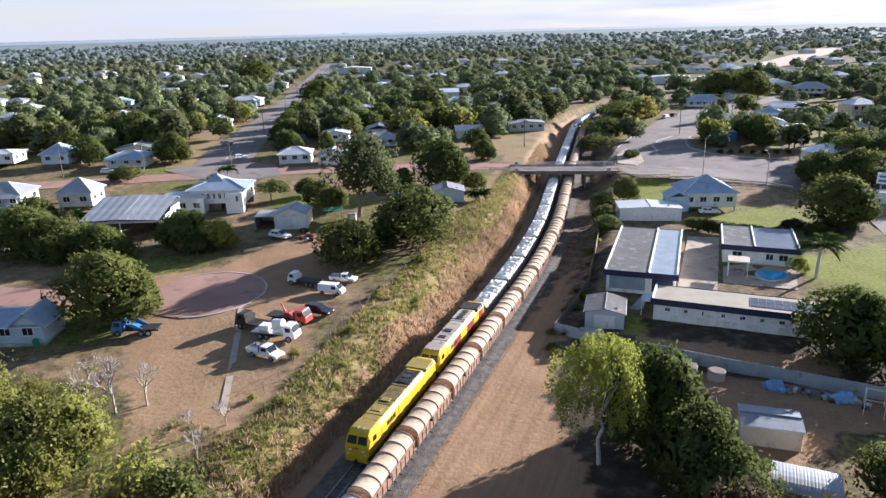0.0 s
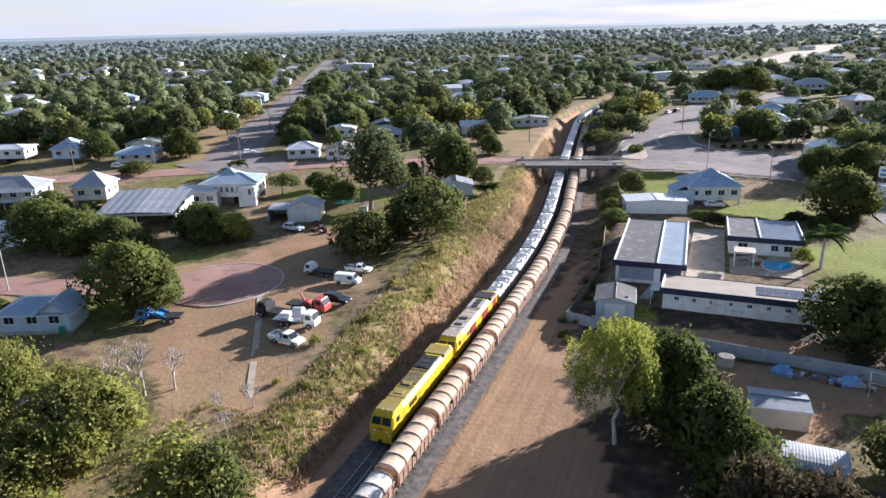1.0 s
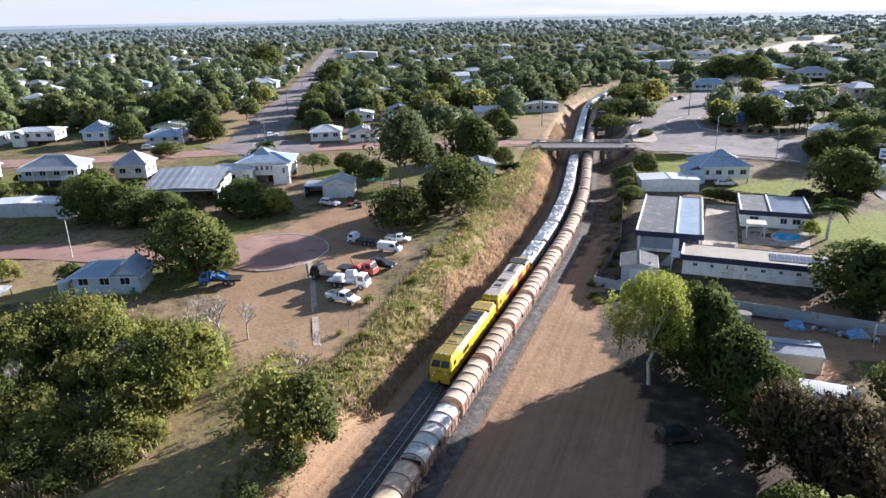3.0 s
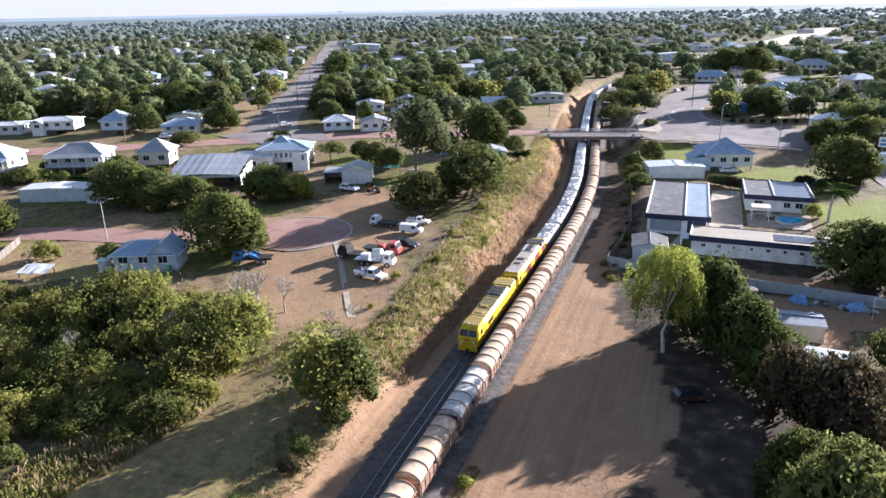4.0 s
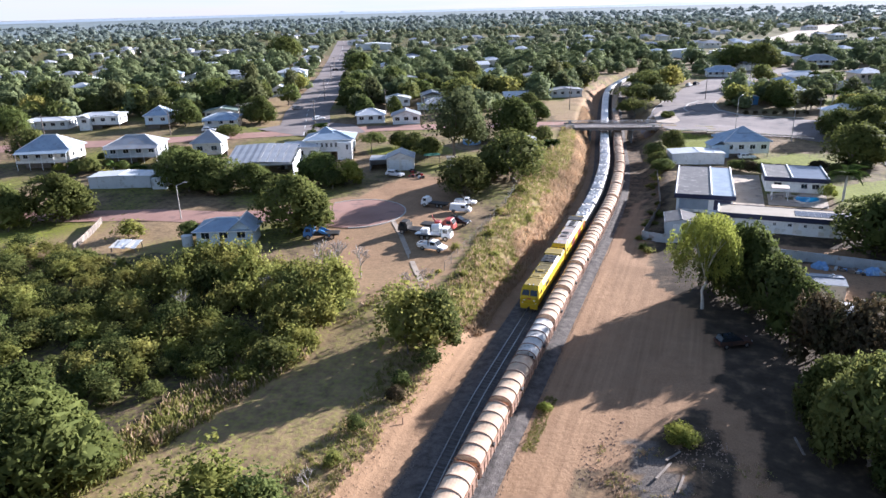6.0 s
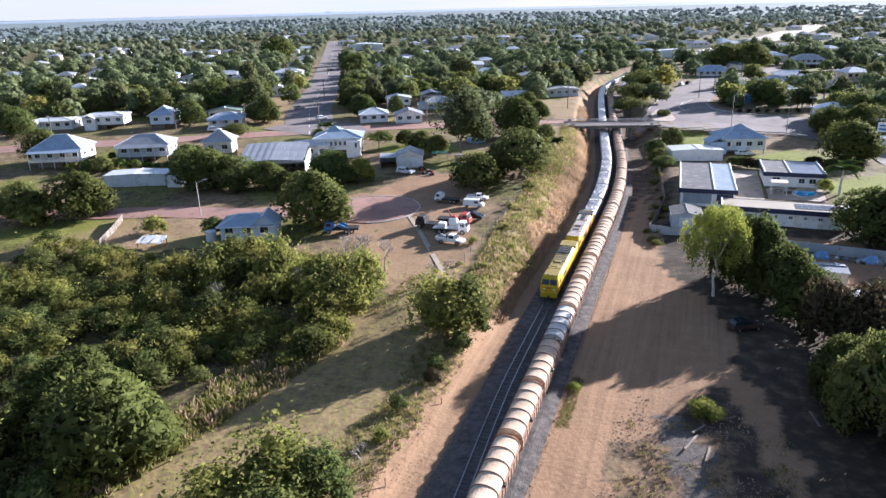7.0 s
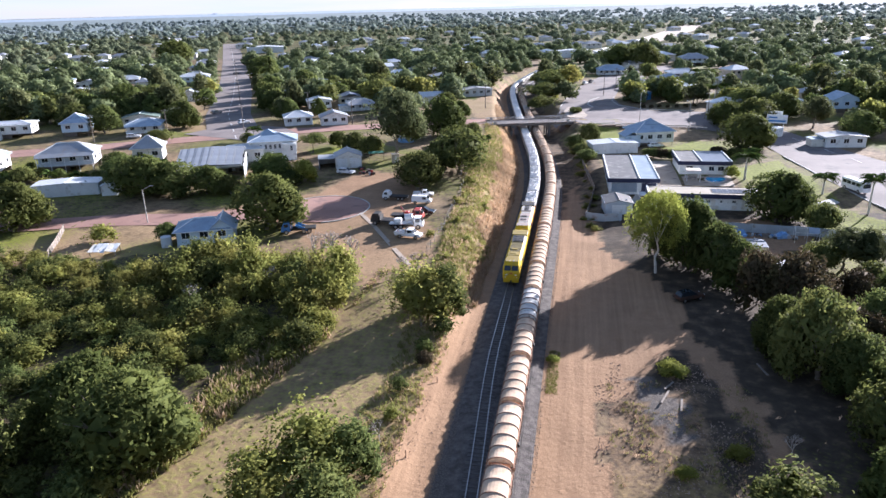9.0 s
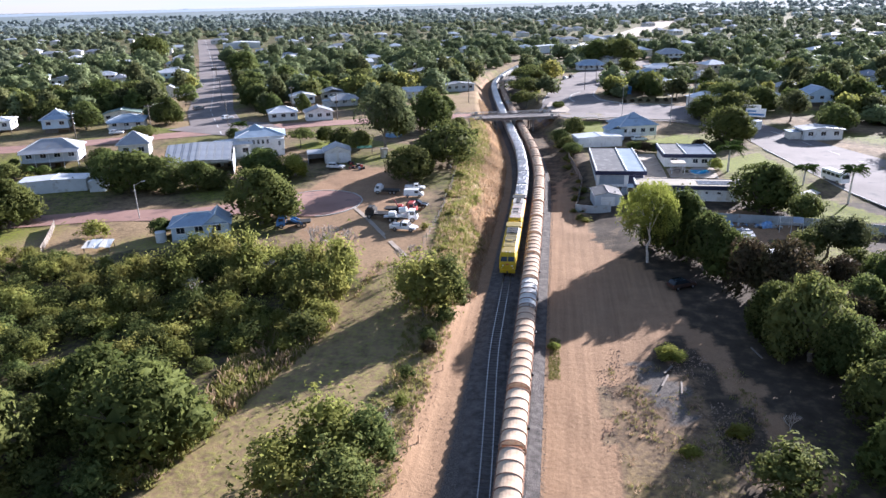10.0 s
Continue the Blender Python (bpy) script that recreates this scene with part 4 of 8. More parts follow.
def make_bridge():
    A, B = Vector((-52.0, 185.3, 4.95)), Vector((-24.5, 193.2, 4.78))
    d = B - A
    m = Matrix.Translation(A) @ pose(0, 0, 0, 0, -math.degrees(math.atan2(d.z, d.xy.length)), math.degrees(math.atan2(d.y, d.x)))
    L = d.length
    e = thing("road_bridge", m, "low concrete road bridge with steel railings over the railway cutting", "bridge")
    part("deck", boxes((L / 2, 0, -0.35, L + 0.6, 8.8, 0.35), bevel=0.04), ASPHALT, e, "grey asphalt bridge deck")
    for s in (-1, 1):
        part("girder", boxes((L / 2, s * 4.1, -0.75, L, 0.45, 0.42)), OLD_CONCRETE, e, "stained concrete edge girder")
        part("parapet", boxes((L / 2, s * 4.62, 0, L + 1, 0.3, 0.3)), OLD_CONCRETE, e, "low concrete kerb")
        for z in (0.62, 0.95):
            part("guard_rail", boxes((L / 2 - 3, s * 4.62, z, L + 6, 0.09, 0.14)), CHROME, e, "galvanised rail")
        post = None
        for k in range(18):
            o = part("rail_post", boxes((0, 0, 0.3, 0.1, 0.14, 0.78)), CHROME, e) if post is None else new("rail_post", post.data)
            post = post or o
            o.parent = e
            o.location = (-5.8 + (L + 5.6) * k / 17, s * 4.62, 0)
        for x in (1.5, L - 2.5):
            part("end_pillar", boxes((x, s * 4.66, 0, 0.9, 0.4, 1.15), bevel=0.04), CONCRETE, e, "pale concrete end pillar")
    for x in (7.2, 13.5, 20.0):
        for s in (-3.2, 0, 3.2):
            part("pier", tube(bmesh.new(), (x, s, -7.2), (x, s, -0.95), 0.32, None, 10), OLD_CONCRETE, e)
        part("crosshead", boxes((x, 0, -1.3, 0.7, 8.6, 0.5)), OLD_CONCRETE, e)
    part("abutment", boxes((0.4, 0, -4.0, 1.0, 9.0, 3.7)), DARK_BROWN, e, "dark brown abutment wall")
    part("abutment", boxes((L - 0.4, 0, -5.5, 1.0, 9.0, 5.2)), DARK_BROWN, e)


make_bridge()


# ---- buildings ----
def window(parent, x, y, z, w, h, turn=0, label="", sill=True):
    """A window on an outside wall: a pale frame with a dark pane a little behind its face. turn 0 faces -y."""
    m = pose(x, y, z, 0, 0, turn)
    bm = bmesh.new()
    t = 0.09
    for s in ((-w / 2, -0.03, 0, t, 0.1, h), (w / 2, -0.03, 0, t, 0.1, h), (0, -0.03, -t / 2, w, 0.1, t), (0, -0.03, h - t / 2, w, 0.1, t), (0, -0.03, 0, 0.05, 0.08, h)):
        box(bm, *s, m=m)
    f = part("window", bm, WHITE, parent, label)
    part("pane", box(bmesh.new(), 0, -0.012, 0, w, 0.05, h, m=m), PANE, f, "dark glass pane")
    if sill:
        part("sill", box(bmesh.new(), 0, -0.1, -0.12, w + 0.2, 0.16, 0.06, m=m), WHITE, f)
    return f


def hip_roof(w, d, rise, over=0.55, ridge=None, t=0.12):
    """A hipped roof shell about the origin, with its eaves at z = 0."""
    W, D = w / 2 + over, d / 2 + over
    r = (w - d) / 2 if ridge is None else ridge / 2
    bm = bmesh.new()
    if w >= d:
        top = [(-max(r, 0.05), 0, rise), (max(r, 0.05), 0, rise)]
    else:
        r = (d - w) / 2 if ridge is None else ridge / 2
        top = [(0, -max(r, 0.05), rise), (0, max(r, 0.05), rise)]
    lo = [bm.verts.new(p) for p in ((-W, -D, 0), (W, -D, 0), (W, D, 0), (-W, D, 0))]
    dn = [bm.verts.new((v.co.x, v.co.y, -t)) for v in lo]
    tp = [bm.verts.new(p) for p in top]
    if w >= d:
        fs = [(lo[0], lo[1], tp[1], tp[0]), (lo[1], lo[2], tp[1]), (lo[2], lo[3], tp[0], tp[1]), (lo[3], lo[0], tp[0])]
    else:
        fs = [(lo[0], lo[1], tp[0]), (lo[1], lo[2], tp[1], tp[0]), (lo[2], lo[3], tp[1]), (lo[3], lo[0], tp[0], tp[1])]
    for f in fs:
        bm.faces.new(f)
    for i in range(4):
        bm.faces.new((dn[i], dn[(i + 1) % 4], lo[(i + 1) % 4], lo[i]))
    bm.faces.new(dn[::-1])
    return bm, top, [v.co.copy() for v in lo]


def gable_roof(w, d, rise, over=0.5, t=0.12):
    """A gabled roof shell with its ridge along y."""
    W, D = w / 2 + over, d / 2 + over
    k = rise * W / (w / 2)
    return prism(bmesh.new(), [(-W, rise - k), (0, rise), (W, rise - k), (W, rise - k - t), (0, rise - t), (-W, rise - k - t)], -D, D)


def house(x, y, rot, w, d, wall_h, stump, roof, rise, roof_mat, wall_mat, label, fronts=3, sides=2, veranda=0.0, name="house", extra=None, group="", plain=False):
    """A town house on posts or a slab; its front faces -y before the turn."""
    e = thing(name, Matrix.Translation(on(x, y)) @ pose(0, 0, 0, 0, 0, rot), label, "house", group)
    z0 = stump
    bm = bmesh.new()
    for s in ((0, -d / 2 + 0.08, z0, w, 0.16, wall_h), (0, d / 2 - 0.08, z0, w, 0.16, wall_h), (-w / 2 + 0.08, 0, z0, 0.16, d - 0.32, wall_h), (w / 2 - 0.08, 0, z0, 0.16, d - 0.32, wall_h)):
        box(bm, *s)
    box(bm, 0, 0, z0 - 0.18, w + 0.05, d + 0.05, 0.2)
    wall = part("wall", bm, wall_mat, e)
    if stump > 0.8:
        p = None
        nx_, ny_ = (3, 2) if plain else (4, 3)
        for ix in range(nx_):
            for iy in range(ny_):
                o = part("post", boxes((0, 0, -0.4, 0.16, 0.16, stump + 0.25)), WOOD, e) if p is None else new("post", p.data)
                p = p or o
                o.parent = e
                o.location = (-w / 2 + 0.2 + (w - 0.4) * ix / (nx_ - 1), -d / 2 + 0.2 + (d - 0.4) * iy / (ny_ - 1), 0)
        # set-back dark slats stand in for the shade between the open posts
        part("infill", boxes((0, d / 2 - 0.4, -0.3, w - 0.5, 0.1, stump)), WOOD, e, "dark timber slats in place of the shade under the floor")
        part("infill", boxes((-w * 0.22, -d / 2 + 1.4, -0.3, w * 0.5, 0.1, stump)), WOOD, e, "dark timber slats in place of the shade under the floor")
    else:
        part("slab", boxes((0, 0, -0.6, w + 0.2, d + 0.2, 0.6 + max(0.02, stump - 0.2))), CONCRETE, e)
    top = z0 + wall_h
    if roof == "hip":
        bm, ridge, lo = hip_roof(w, d, rise)
        bmesh.ops.translate(bm, verts=bm.verts, vec=(0, 0, top))
        ro = part("roof", bm, roof_mat, e)
        bm = bmesh.new()
        tube(bm, Vector(ridge[0]) + Vector((0, 0, top + 0.02)), Vector(ridge[1]) + Vector((0, 0, top + 0.02)), 0.13, None, 6)
        for i, v in enumerate(lo):
            q = ridge[0 if (i in (0, 3) if w >= d else i in (0, 1)) else 1]
            tube(bm, Vector(q) + Vector((0, 0, top + 0.02)), v + Vector((0, 0, top + 0.02)), 0.1, None, 5)
        part("ridge_cap", bm, WHITE, ro)
    else:
        bm = gable_roof(w, d, rise)
        bmesh.ops.translate(bm, verts=bm.verts, vec=(0, 0, top))
        ro = part("roof", bm, roof_mat, e)
        for s in (-1, 1):
            bm = bmesh.new()
            vs = [bm.verts.new(p) for p in ((-w / 2, s * (d / 2 - 0.02), top - 0.12), (w / 2, s * (d / 2 - 0.02), top - 0.12), (0, s * (d / 2 - 0.02), top + rise - 0.12))]
            v2 = [bm.verts.new((v.co.x, v.co.y - s * 0.12, v.co.z)) for v in vs]
            bm.faces.new(vs)
            bm.faces.new(v2[::-1])
            for i in range(3):
                bm.faces.new((vs[i], vs[(i + 1) % 3], v2[(i + 1) % 3], v2[i]))
            part("gable", bm, wall_mat, e)
        part("ridge_cap", tube(bmesh.new(), (0, -d / 2 - 0.5, top + rise + 0.02), (0, d / 2 + 0.5, top + rise + 0.02), 0.12, None, 6), WHITE, ro)
    for s in (-1, 1):
        part("gutter", boxes((0, s * (d / 2 + 0.58), top - 0.14, w + 1.1, 0.12, 0.12)) if roof == "hip" else boxes((s * (w / 2 + 0.52), 0, top - 0.3 - rise * 0.1, 0.12, d + 1.0, 0.12)), WHITE, ro)
    for i in range(fronts):
        window(e, -w / 2 + w * (i + 0.5) / fronts, -d / 2, z0 + 0.95, min(1.5, w / fronts * 0.5), 1.2, sill=not plain)
    for i in range(sides):
        for s in (-1, 1):
            window(e, s * w / 2, -d / 2 + d * (i + 0.5) / sides, z0 + 0.95, 1.3, 1.2, 90 * s, sill=not plain)
    if veranda:
        part("veranda_floor", boxes((0, -d / 2 - veranda / 2, z0 - 0.18, w, veranda, 0.16)), WOOD, e)
        bm = bmesh.new()
        vs = [bm.verts.new(p) for p in ((-w / 2 - 0.3, -d / 2 - 0.1, top + 0.25), (w / 2 + 0.3, -d / 2 - 0.1, top + 0.25), (w / 2 + 0.3, -d / 2 - veranda - 0.4, top - 0.45), (-w / 2 - 0.3, -d / 2 - veranda - 0.4, top - 0.45))]
        v2 = [bm.verts.new((v.co.x, v.co.y, v.co.z - 0.1)) for v in vs]
        bm.faces.new(vs)
        bm.faces.new(v2[::-1])
        for i in range(4):
            bm.faces.new((vs[i], vs[(i + 1) % 4], v2[(i + 1) % 4], v2[i]))
        part("veranda_roof", bm, roof_mat, e)
        part("balustrade", boxes((0, -d / 2 - veranda + 0.05, z0 + 0.85, w, 0.08, 0.1), (0, -d / 2 - veranda + 0.05, z0 + 0.1, w, 0.05, 0.65)), wall_mat, e)
        for i in range(5):
            part("veranda_post", boxes((-w / 2 + 0.06 + (w - 0.12) * i / 4, -d / 2 - veranda + 0.05, z0 - (stump if stump > 0.8 else 0), 0.12, 0.12, top - z0 - 0.35 + (stump if stump > 0.8 else 0))), WHITE, e)
    return e


def shed(x, y, rot, w, d, h, rise, roof_mat, wall_mat, label, name="shed", doors=1, category="shed"):
    """A plain sheet-metal shed with a low gable along y; its door is in the -y end."""
    e = thing(name, Matrix.Translation(on(x, y)) @ pose(0, 0, 0, 0, 0, rot), label, category)
    bm = bmesh.new()
    prism(bm, [(-w / 2, -0.4), (-w / 2, h), (0, h + rise), (w / 2, h), (w / 2, -0.4)], -d / 2, d / 2)
    part("wall", bm, wall_mat, e)
    bm = gable_roof(w, d, rise, 0.18, 0.07)
    bmesh.ops.translate(bm, verts=bm.verts, vec=(0, 0, h + 0.09))
    ro = part("roof", bm, roof_mat, e)
    part("ridge_cap", tube(bmesh.new(), (0, -d / 2 - 0.18, h + rise + 0.1), (0, d / 2 + 0.18, h + rise + 0.1), 0.1, None, 6), roof_mat, ro)
    for k in range(doors):
        dw = min(3.0, w / doors * 0.8)
        xx = -w / 2 + w * (k + 0.5) / doors
        dr = part("roller_door", boxes((xx, -d / 2 - 0.02, -0.05, dw, 0.05, h * 0.85)), WHITE, e, "closed pale roller door")
        for q in range(5):
            part("door_rib", boxes((xx, -d / 2 - 0.05, 0.2 + q * h * 0.16, dw - 0.06, 0.03, 0.05)), CREAM, dr)
    for s in (-1, 1):
        part("gutter", boxes((s * (w / 2 + 0.2), 0, h - 0.1, 0.12, d + 0.3, 0.12)), WHITE, ro)
    part("vent", boxes((w * 0.3, -d * 0.3, h + rise * 0.35, 0.35, 0.35, 0.4), bevel=0.06), CHROME, ro)
    return e


def flat_block(name, x, y, rot, w, d, h, roofs, wall_mat, label, windows=(), fall=0.25):
    """A low motel block: white walls, deep navy fascia, shallow roof planes side by side divided by white upstands. roofs: (share of the width, material)."""
    e = thing(name, Matrix.Translation(on(x, y)) @ pose(0, 0, 0, 0, 0, rot), label, "motel")
    bm = bmesh.new()
    for s in ((0, -d / 2 + 0.1, -0.5, w, 0.2, h + 0.5), (0, d / 2 - 0.1, -0.5, w, 0.2, h + 0.5), (-w / 2 + 0.1, 0, -0.5, 0.2, d - 0.4, h + 0.5), (w / 2 - 0.1, 0, -0.5, 0.2, d - 0.4, h + 0.5)):
        box(bm, *s)
    part("wall", bm, wall_mat, e)
    xx = -w / 2 - 0.35
    tot = w + 0.7
    for share, mm in roofs:
        ww_ = tot * share
        bm = bmesh.new()
        box(bm, xx + ww_ / 2, 0, h + 0.42, ww_ - 0.3, d + 0.7, 0.12)
        part("roof", bm, mm, e)
        part("upstand", boxes((xx + 0.12, 0, h + 0.35, 0.26, d + 0.8, 0.42), bevel=0.03), WHITE, e, "white roof upstand")
        xx += ww_
    part("upstand", boxes((xx - 0.12, 0, h + 0.35, 0.26, d + 0.8, 0.42), bevel=0.03), WHITE, e, "white roof upstand")
    for s in (-1, 1):
        part("fascia", boxes((0, s * (d / 2 + 0.42), h - 0.35, w + 0.9, 0.14, 0.95), bevel=0.02), NAVY, e, "deep navy fascia board")
        part("fascia", boxes((s * (w / 2 + 0.43), 0, h - 0.35, 0.14, d + 0.6, 0.72)), NAVY, e)
    part("soffit", boxes((0, 0, h - 0.02, w + 0.6, d + 0.6, 0.06)), WHITE, e)
    for q in windows:
        window(e, *q)
    return e


def louvres(e, x, y, z, w, h, n, mat):
    for k in range(n):
        part("slat", boxes((x, y, z + h * k / n, w, 0.06, h / n * 0.55)), mat, e)


# --- motel group east of the line ---
A = flat_block("motel_block", -9.4, 121.2, 1.5, 10.6, 25.5, 2.7, ((0.6, ROOF_DARK), (0.4, CLEAR_SHEET)), WHITE, "long low motel block with dark and pale-blue roof planes", ())
part("roller_door", boxes((-2.0, -12.79, 0.1, 5.6, 0.08, 2.1)), CLEAR_SHEET, A, "pale closed roller door")
# flat navy panel gives the shade of the entry as colour
part("entry", boxes((3.4, -12.78, 0.0, 3.2, 0.06, 2.2)), NAVY, A, "shaded dark entry")
A2 = flat_block("motel_block", 4.8, 103.0, -1.0, 22.0, 5.4, 2.7, ((1.0, ROOF_TAN),), WHITE, "white motel wing with a tan roof, solar panels and navy fascia", [(-9 + 2.55 * k, -2.7, 1.35, 0.55 if k % 2 else 0.75, 0.6) for k in range(8)])
for k in range(8):
    for r in range(2):
        fr = part("solar_panel", boxes((2.6 + k * 1.06, -1.0 + r * 1.75, 3.27, 1.0, 1.66, 0.05)), SOLAR, A2, "dark solar panel")
        part("panel_frame", boxes((2.6 + k * 1.06, -1.0 + r * 1.75 - 0.83, 3.29, 1.0, 0.03, 0.05), (2.6 + k * 1.06 - 0.5, -1.0 + r * 1.75, 3.29, 0.03, 1.66, 0.05)), CHROME, fr)
for k in range(5):
    part("air_conditioner", boxes((-8 + 3.6 * k, -3.0, 0.15, 0.9, 0.4, 0.7), bevel=0.04), CREAM, A2, "wall air conditioner box")
for k in (-3.6, 2.2, 8.3):
    part("door", boxes((k, -2.72, 0.0, 0.85, 0.06, 2.05)), CREAM, A2, "pale flush door")
    part("downpipe", boxes((k + 0.8, -2.76, 0.0, 0.09, 0.09, 2.7)), WHITE, A2)
part("porch", boxes((-11.9, -0.6, 2.3, 2.0, 3.0, 0.14), (-12.8, -2.0, 0, 0.1, 0.1, 2.3), (-12.8, 0.8, 0, 0.1, 0.1, 2.3)), WHITE, A2, "white side porch")
B = flat_block("motel_block", 9.0, 133.3, 1.0, 11.8, 12.4, 2.7, ((0.42, ROOF_DARK), (0.58, ROOF_SLATE)), WHITE, "square motel block with grey and slate-blue roof planes", ((1.6, -6.2, 0.9, 1.2, 1.1), (3.8, -6.2, 0.9, 1.4, 1.1), (-3.6, -6.2, 0.9, 1.6, 1.2)))

gz = thing("gazebo", Matrix.Translation(on(5.6, 121.5)), "open poolside shelter with a pale flat roof on posts", "gazebo")
part("roof", boxes((0, 0, 2.5, 3.4, 3.2, 0.16), bevel=0.03), TAN_WALL, gz)
for sx in (-1.5, 1.5):
    for sy in (-1.4, 1.4):
        part("post", boxes((sx, sy, -0.3, 0.12, 0.12, 2.8)), WHITE, gz)
part("table", boxes((0, 0, 0.7, 1.6, 0.8, 0.06), (-0.6, 0, 0, 0.08, 0.6, 0.7), (0.6, 0, 0, 0.08, 0.6, 0.7)), WOOD, gz)


def make_pool():
    cx, cy = 11.0, 122.3
    pts = [(cx + 2.3 * math.cos(a) * (1 + 0.12 * math.sin(2 * a)), cy + 3.0 * math.sin(a) * (1 + 0.1 * math.cos(3 * a))) for a in [2 * math.pi * i / 28 for i in range(28)]]
    deck = [(3.4, 116.8), (14.5, 116.8), (15.0, 126.8), (8.0, 127.0), (3.4, 124.6)]
    patch("pool_deck", deck, 0.05, PAVING, "reddish paved pool surround", "paving", step=2)
    z = height(cx, cy) + 0.09
    e = thing("swimming_pool", Matrix.Translation((0, 0, z)), "small kidney-shaped swimming pool with bright blue water", "swimming pool")
    bm = bmesh.new()
    bm.faces.new([bm.verts.new((x, y, 0.02)) for x, y in pts])
    w = bpy.data.materials.new("pool_water")
    w.use_nodes = True
    b = w.node_tree.nodes["Principled BSDF"]
    b.inputs["Base Color"].default_value, b.inputs["Roughness"].default_value = (0.02, 0.34, 0.62, 1), 0.05
    nz, bp = w.node_tree.nodes.new("ShaderNodeTexNoise"), w.node_tree.nodes.new("ShaderNodeBump")
    nz.inputs["Scale"].default_value, bp.inputs["Strength"].default_value = 2.2, 0.15
    w.node_tree.links.new(nz.outputs["Fac"], bp.inputs["Height"])
    w.node_tree.links.new(bp.outputs[0], b.inputs["Normal"])
    part("water", bm, w, e)
    bm = bmesh.new()
    n = len(pts)
    inn = [bm.verts.new((x, y, 0.08)) for x, y in pts]
    out = [bm.verts.new((cx + (x - cx) * 1.14, cy + (y - cy) * 1.11, 0.08)) for x, y in pts]
    lo = [bm.verts.new((v.co.x, v.co.y, -0.3)) for v in out]
    li = [bm.verts.new((v.co.x, v.co.y, -0.1)) for v in inn]
    for i in range(n):
        j = (i + 1) % n
        bm.faces.new((inn[i], inn[j], out[j], out[i]))
        bm.faces.new((out[i], out[j], lo[j], lo[i]))
        bm.faces.new((inn[j], inn[i], li[i], li[j]))
    part("coping", bm, CONCRETE, e, "pale concrete coping")


make_pool()
fence_lbl = "tall grey sheet-metal fence behind the motel yard"


def fence(line, h, material, label, step=2.4, post_mat=None, name="fence"):
    e = thing(name, Matrix(), label, "fence")
    for (x, y), (x2, y2) in zip(line, line[1:]):
        L = math.hypot(x2 - x, y2 - y)
        n = max(1, round(L / step))
        rot = math.degrees(math.atan2(y2 - y, x2 - x))
        for k in range(n):
            a, b = k / n, (k + 1) / n
            mx, my = x + (x2 - x) * (a + b) / 2, y + (y2 - y) * (a + b) / 2
            m = Matrix.Translation(on(mx, my)) @ pose(0, 0, 0, 0, 0, rot)
            part("panel", box(bmesh.new(), 0, 0, -0.15, L / n - 0.04, 0.05, h + 0.15, m=m), material, e)
            m = Matrix.Translation(on(x + (x2 - x) * a, y + (y2 - y) * a)) @ pose(0, 0, 0, 0, 0, rot)
            part("post", box(bmesh.new(), 0, 0.04, -0.2, 0.09, 0.09, h + 0.28, m=m), post_mat or CHROME, e)
    return e


fence([(-6, 89.2), (3, 87.6), (12, 86.6), (24, 85.0), (40, 80.0), (60, 72)], 1.75, FENCE_SHEET, fence_lbl)
fence([(-19.5, 93.5), (-17.6, 112), (-20.6, 141)], 1.6, WOOD, "weathered timber fence along the railway land")
fence([(-19.5, 93.5), (-15.5, 92.2), (-12.2, 92.0)], 1.7, FENCE_SHEET, "short grey sheet-metal fence beside a garden shed")
shed(-13.0, 98.8, 6, 5.6, 6.6, 2.3, 0.6, ROOF_DARK, GREY_WALL, "small grey garden shed with a zinc roof", "garden_shed", 1)
shed(8.1, 73.0, 94, 4.2, 5.8, 2.3, 0.28, SHED_GREY, CREAM, "cream metal shed with a grey-blue roof in a dirt yard", "garden_shed", 1)
shed(-12.2, 154.2, 15, 13.0, 6.5, 2.7, 0.35, ROOF_WHITE, WHITE, "long white metal shed with a pale flat roof", "storage_shed", 0)


def barrel_shed():
    e = thing("barrel_roof_shed", Matrix.Translation(on(10.6, 62.8)) @ pose(0, 0, 0, 0, 0, -3), "small shed with a curved ribbed white roof", "shed")
    w, d, h = 5.6, 4.2, 2.0
    part("wall", boxes((0, 0, -0.3, w - 0.1, d - 0.1, h + 0.3)), TAN_WALL, e)
    n = 20
    for k in range(n):
        bm = bmesh.new()
        prev = None
        x0, x1 = -w / 2 - 0.15 + (w + 0.3) * k / n, -w / 2 - 0.15 + (w + 0.3) * (k + 1) / n
        for i in range(9):
            a = math.pi * (0.12 + 0.76 * i / 8)
            yy, zz = -d / 2 * 1.12 * math.cos(a) / math.cos(math.pi * 0.12), h - 0.35 + 1.0 * math.sin(a)
            ring = [bm.verts.new((x0, yy, zz)), bm.verts.new(((x0 + x1) / 2, yy, zz + 0.012)), bm.verts.new((x1, yy, zz)), bm.verts.new((x1, yy, zz - 0.06)), bm.verts.new((x0, yy, zz - 0.06))]
            if prev:
                for q in range(5):
                    bm.faces.new((prev[q], prev[(q + 1) % 5], ring[(q + 1) % 5], ring[q]))
            prev = ring
        part("roof_sheet", bm, ROOF_PALE, e)
    return e


barrel_shed()
Q = house(-1.2, 166.5, 18, 11.5, 9.5, 3.0, 1.2, "hip", 2.7, ROOF_BLUE, WHITE, "white weatherboard house with a pale blue hipped iron roof", 4, 3, 0.0)
part("upper_roof", hip_roof(3.6, 3.2, 1.5)[0], ROOF_BLUE, Q).location = (0.2, 0, 6.0)
part("wing", boxes((-6.8, -2.4, 0.0, 4.6, 5.0, 3.4)), BLUE_WALL, Q, "pale blue side wing")
bm = gable_roof(4.6, 5.0, 1.1, 0.35)
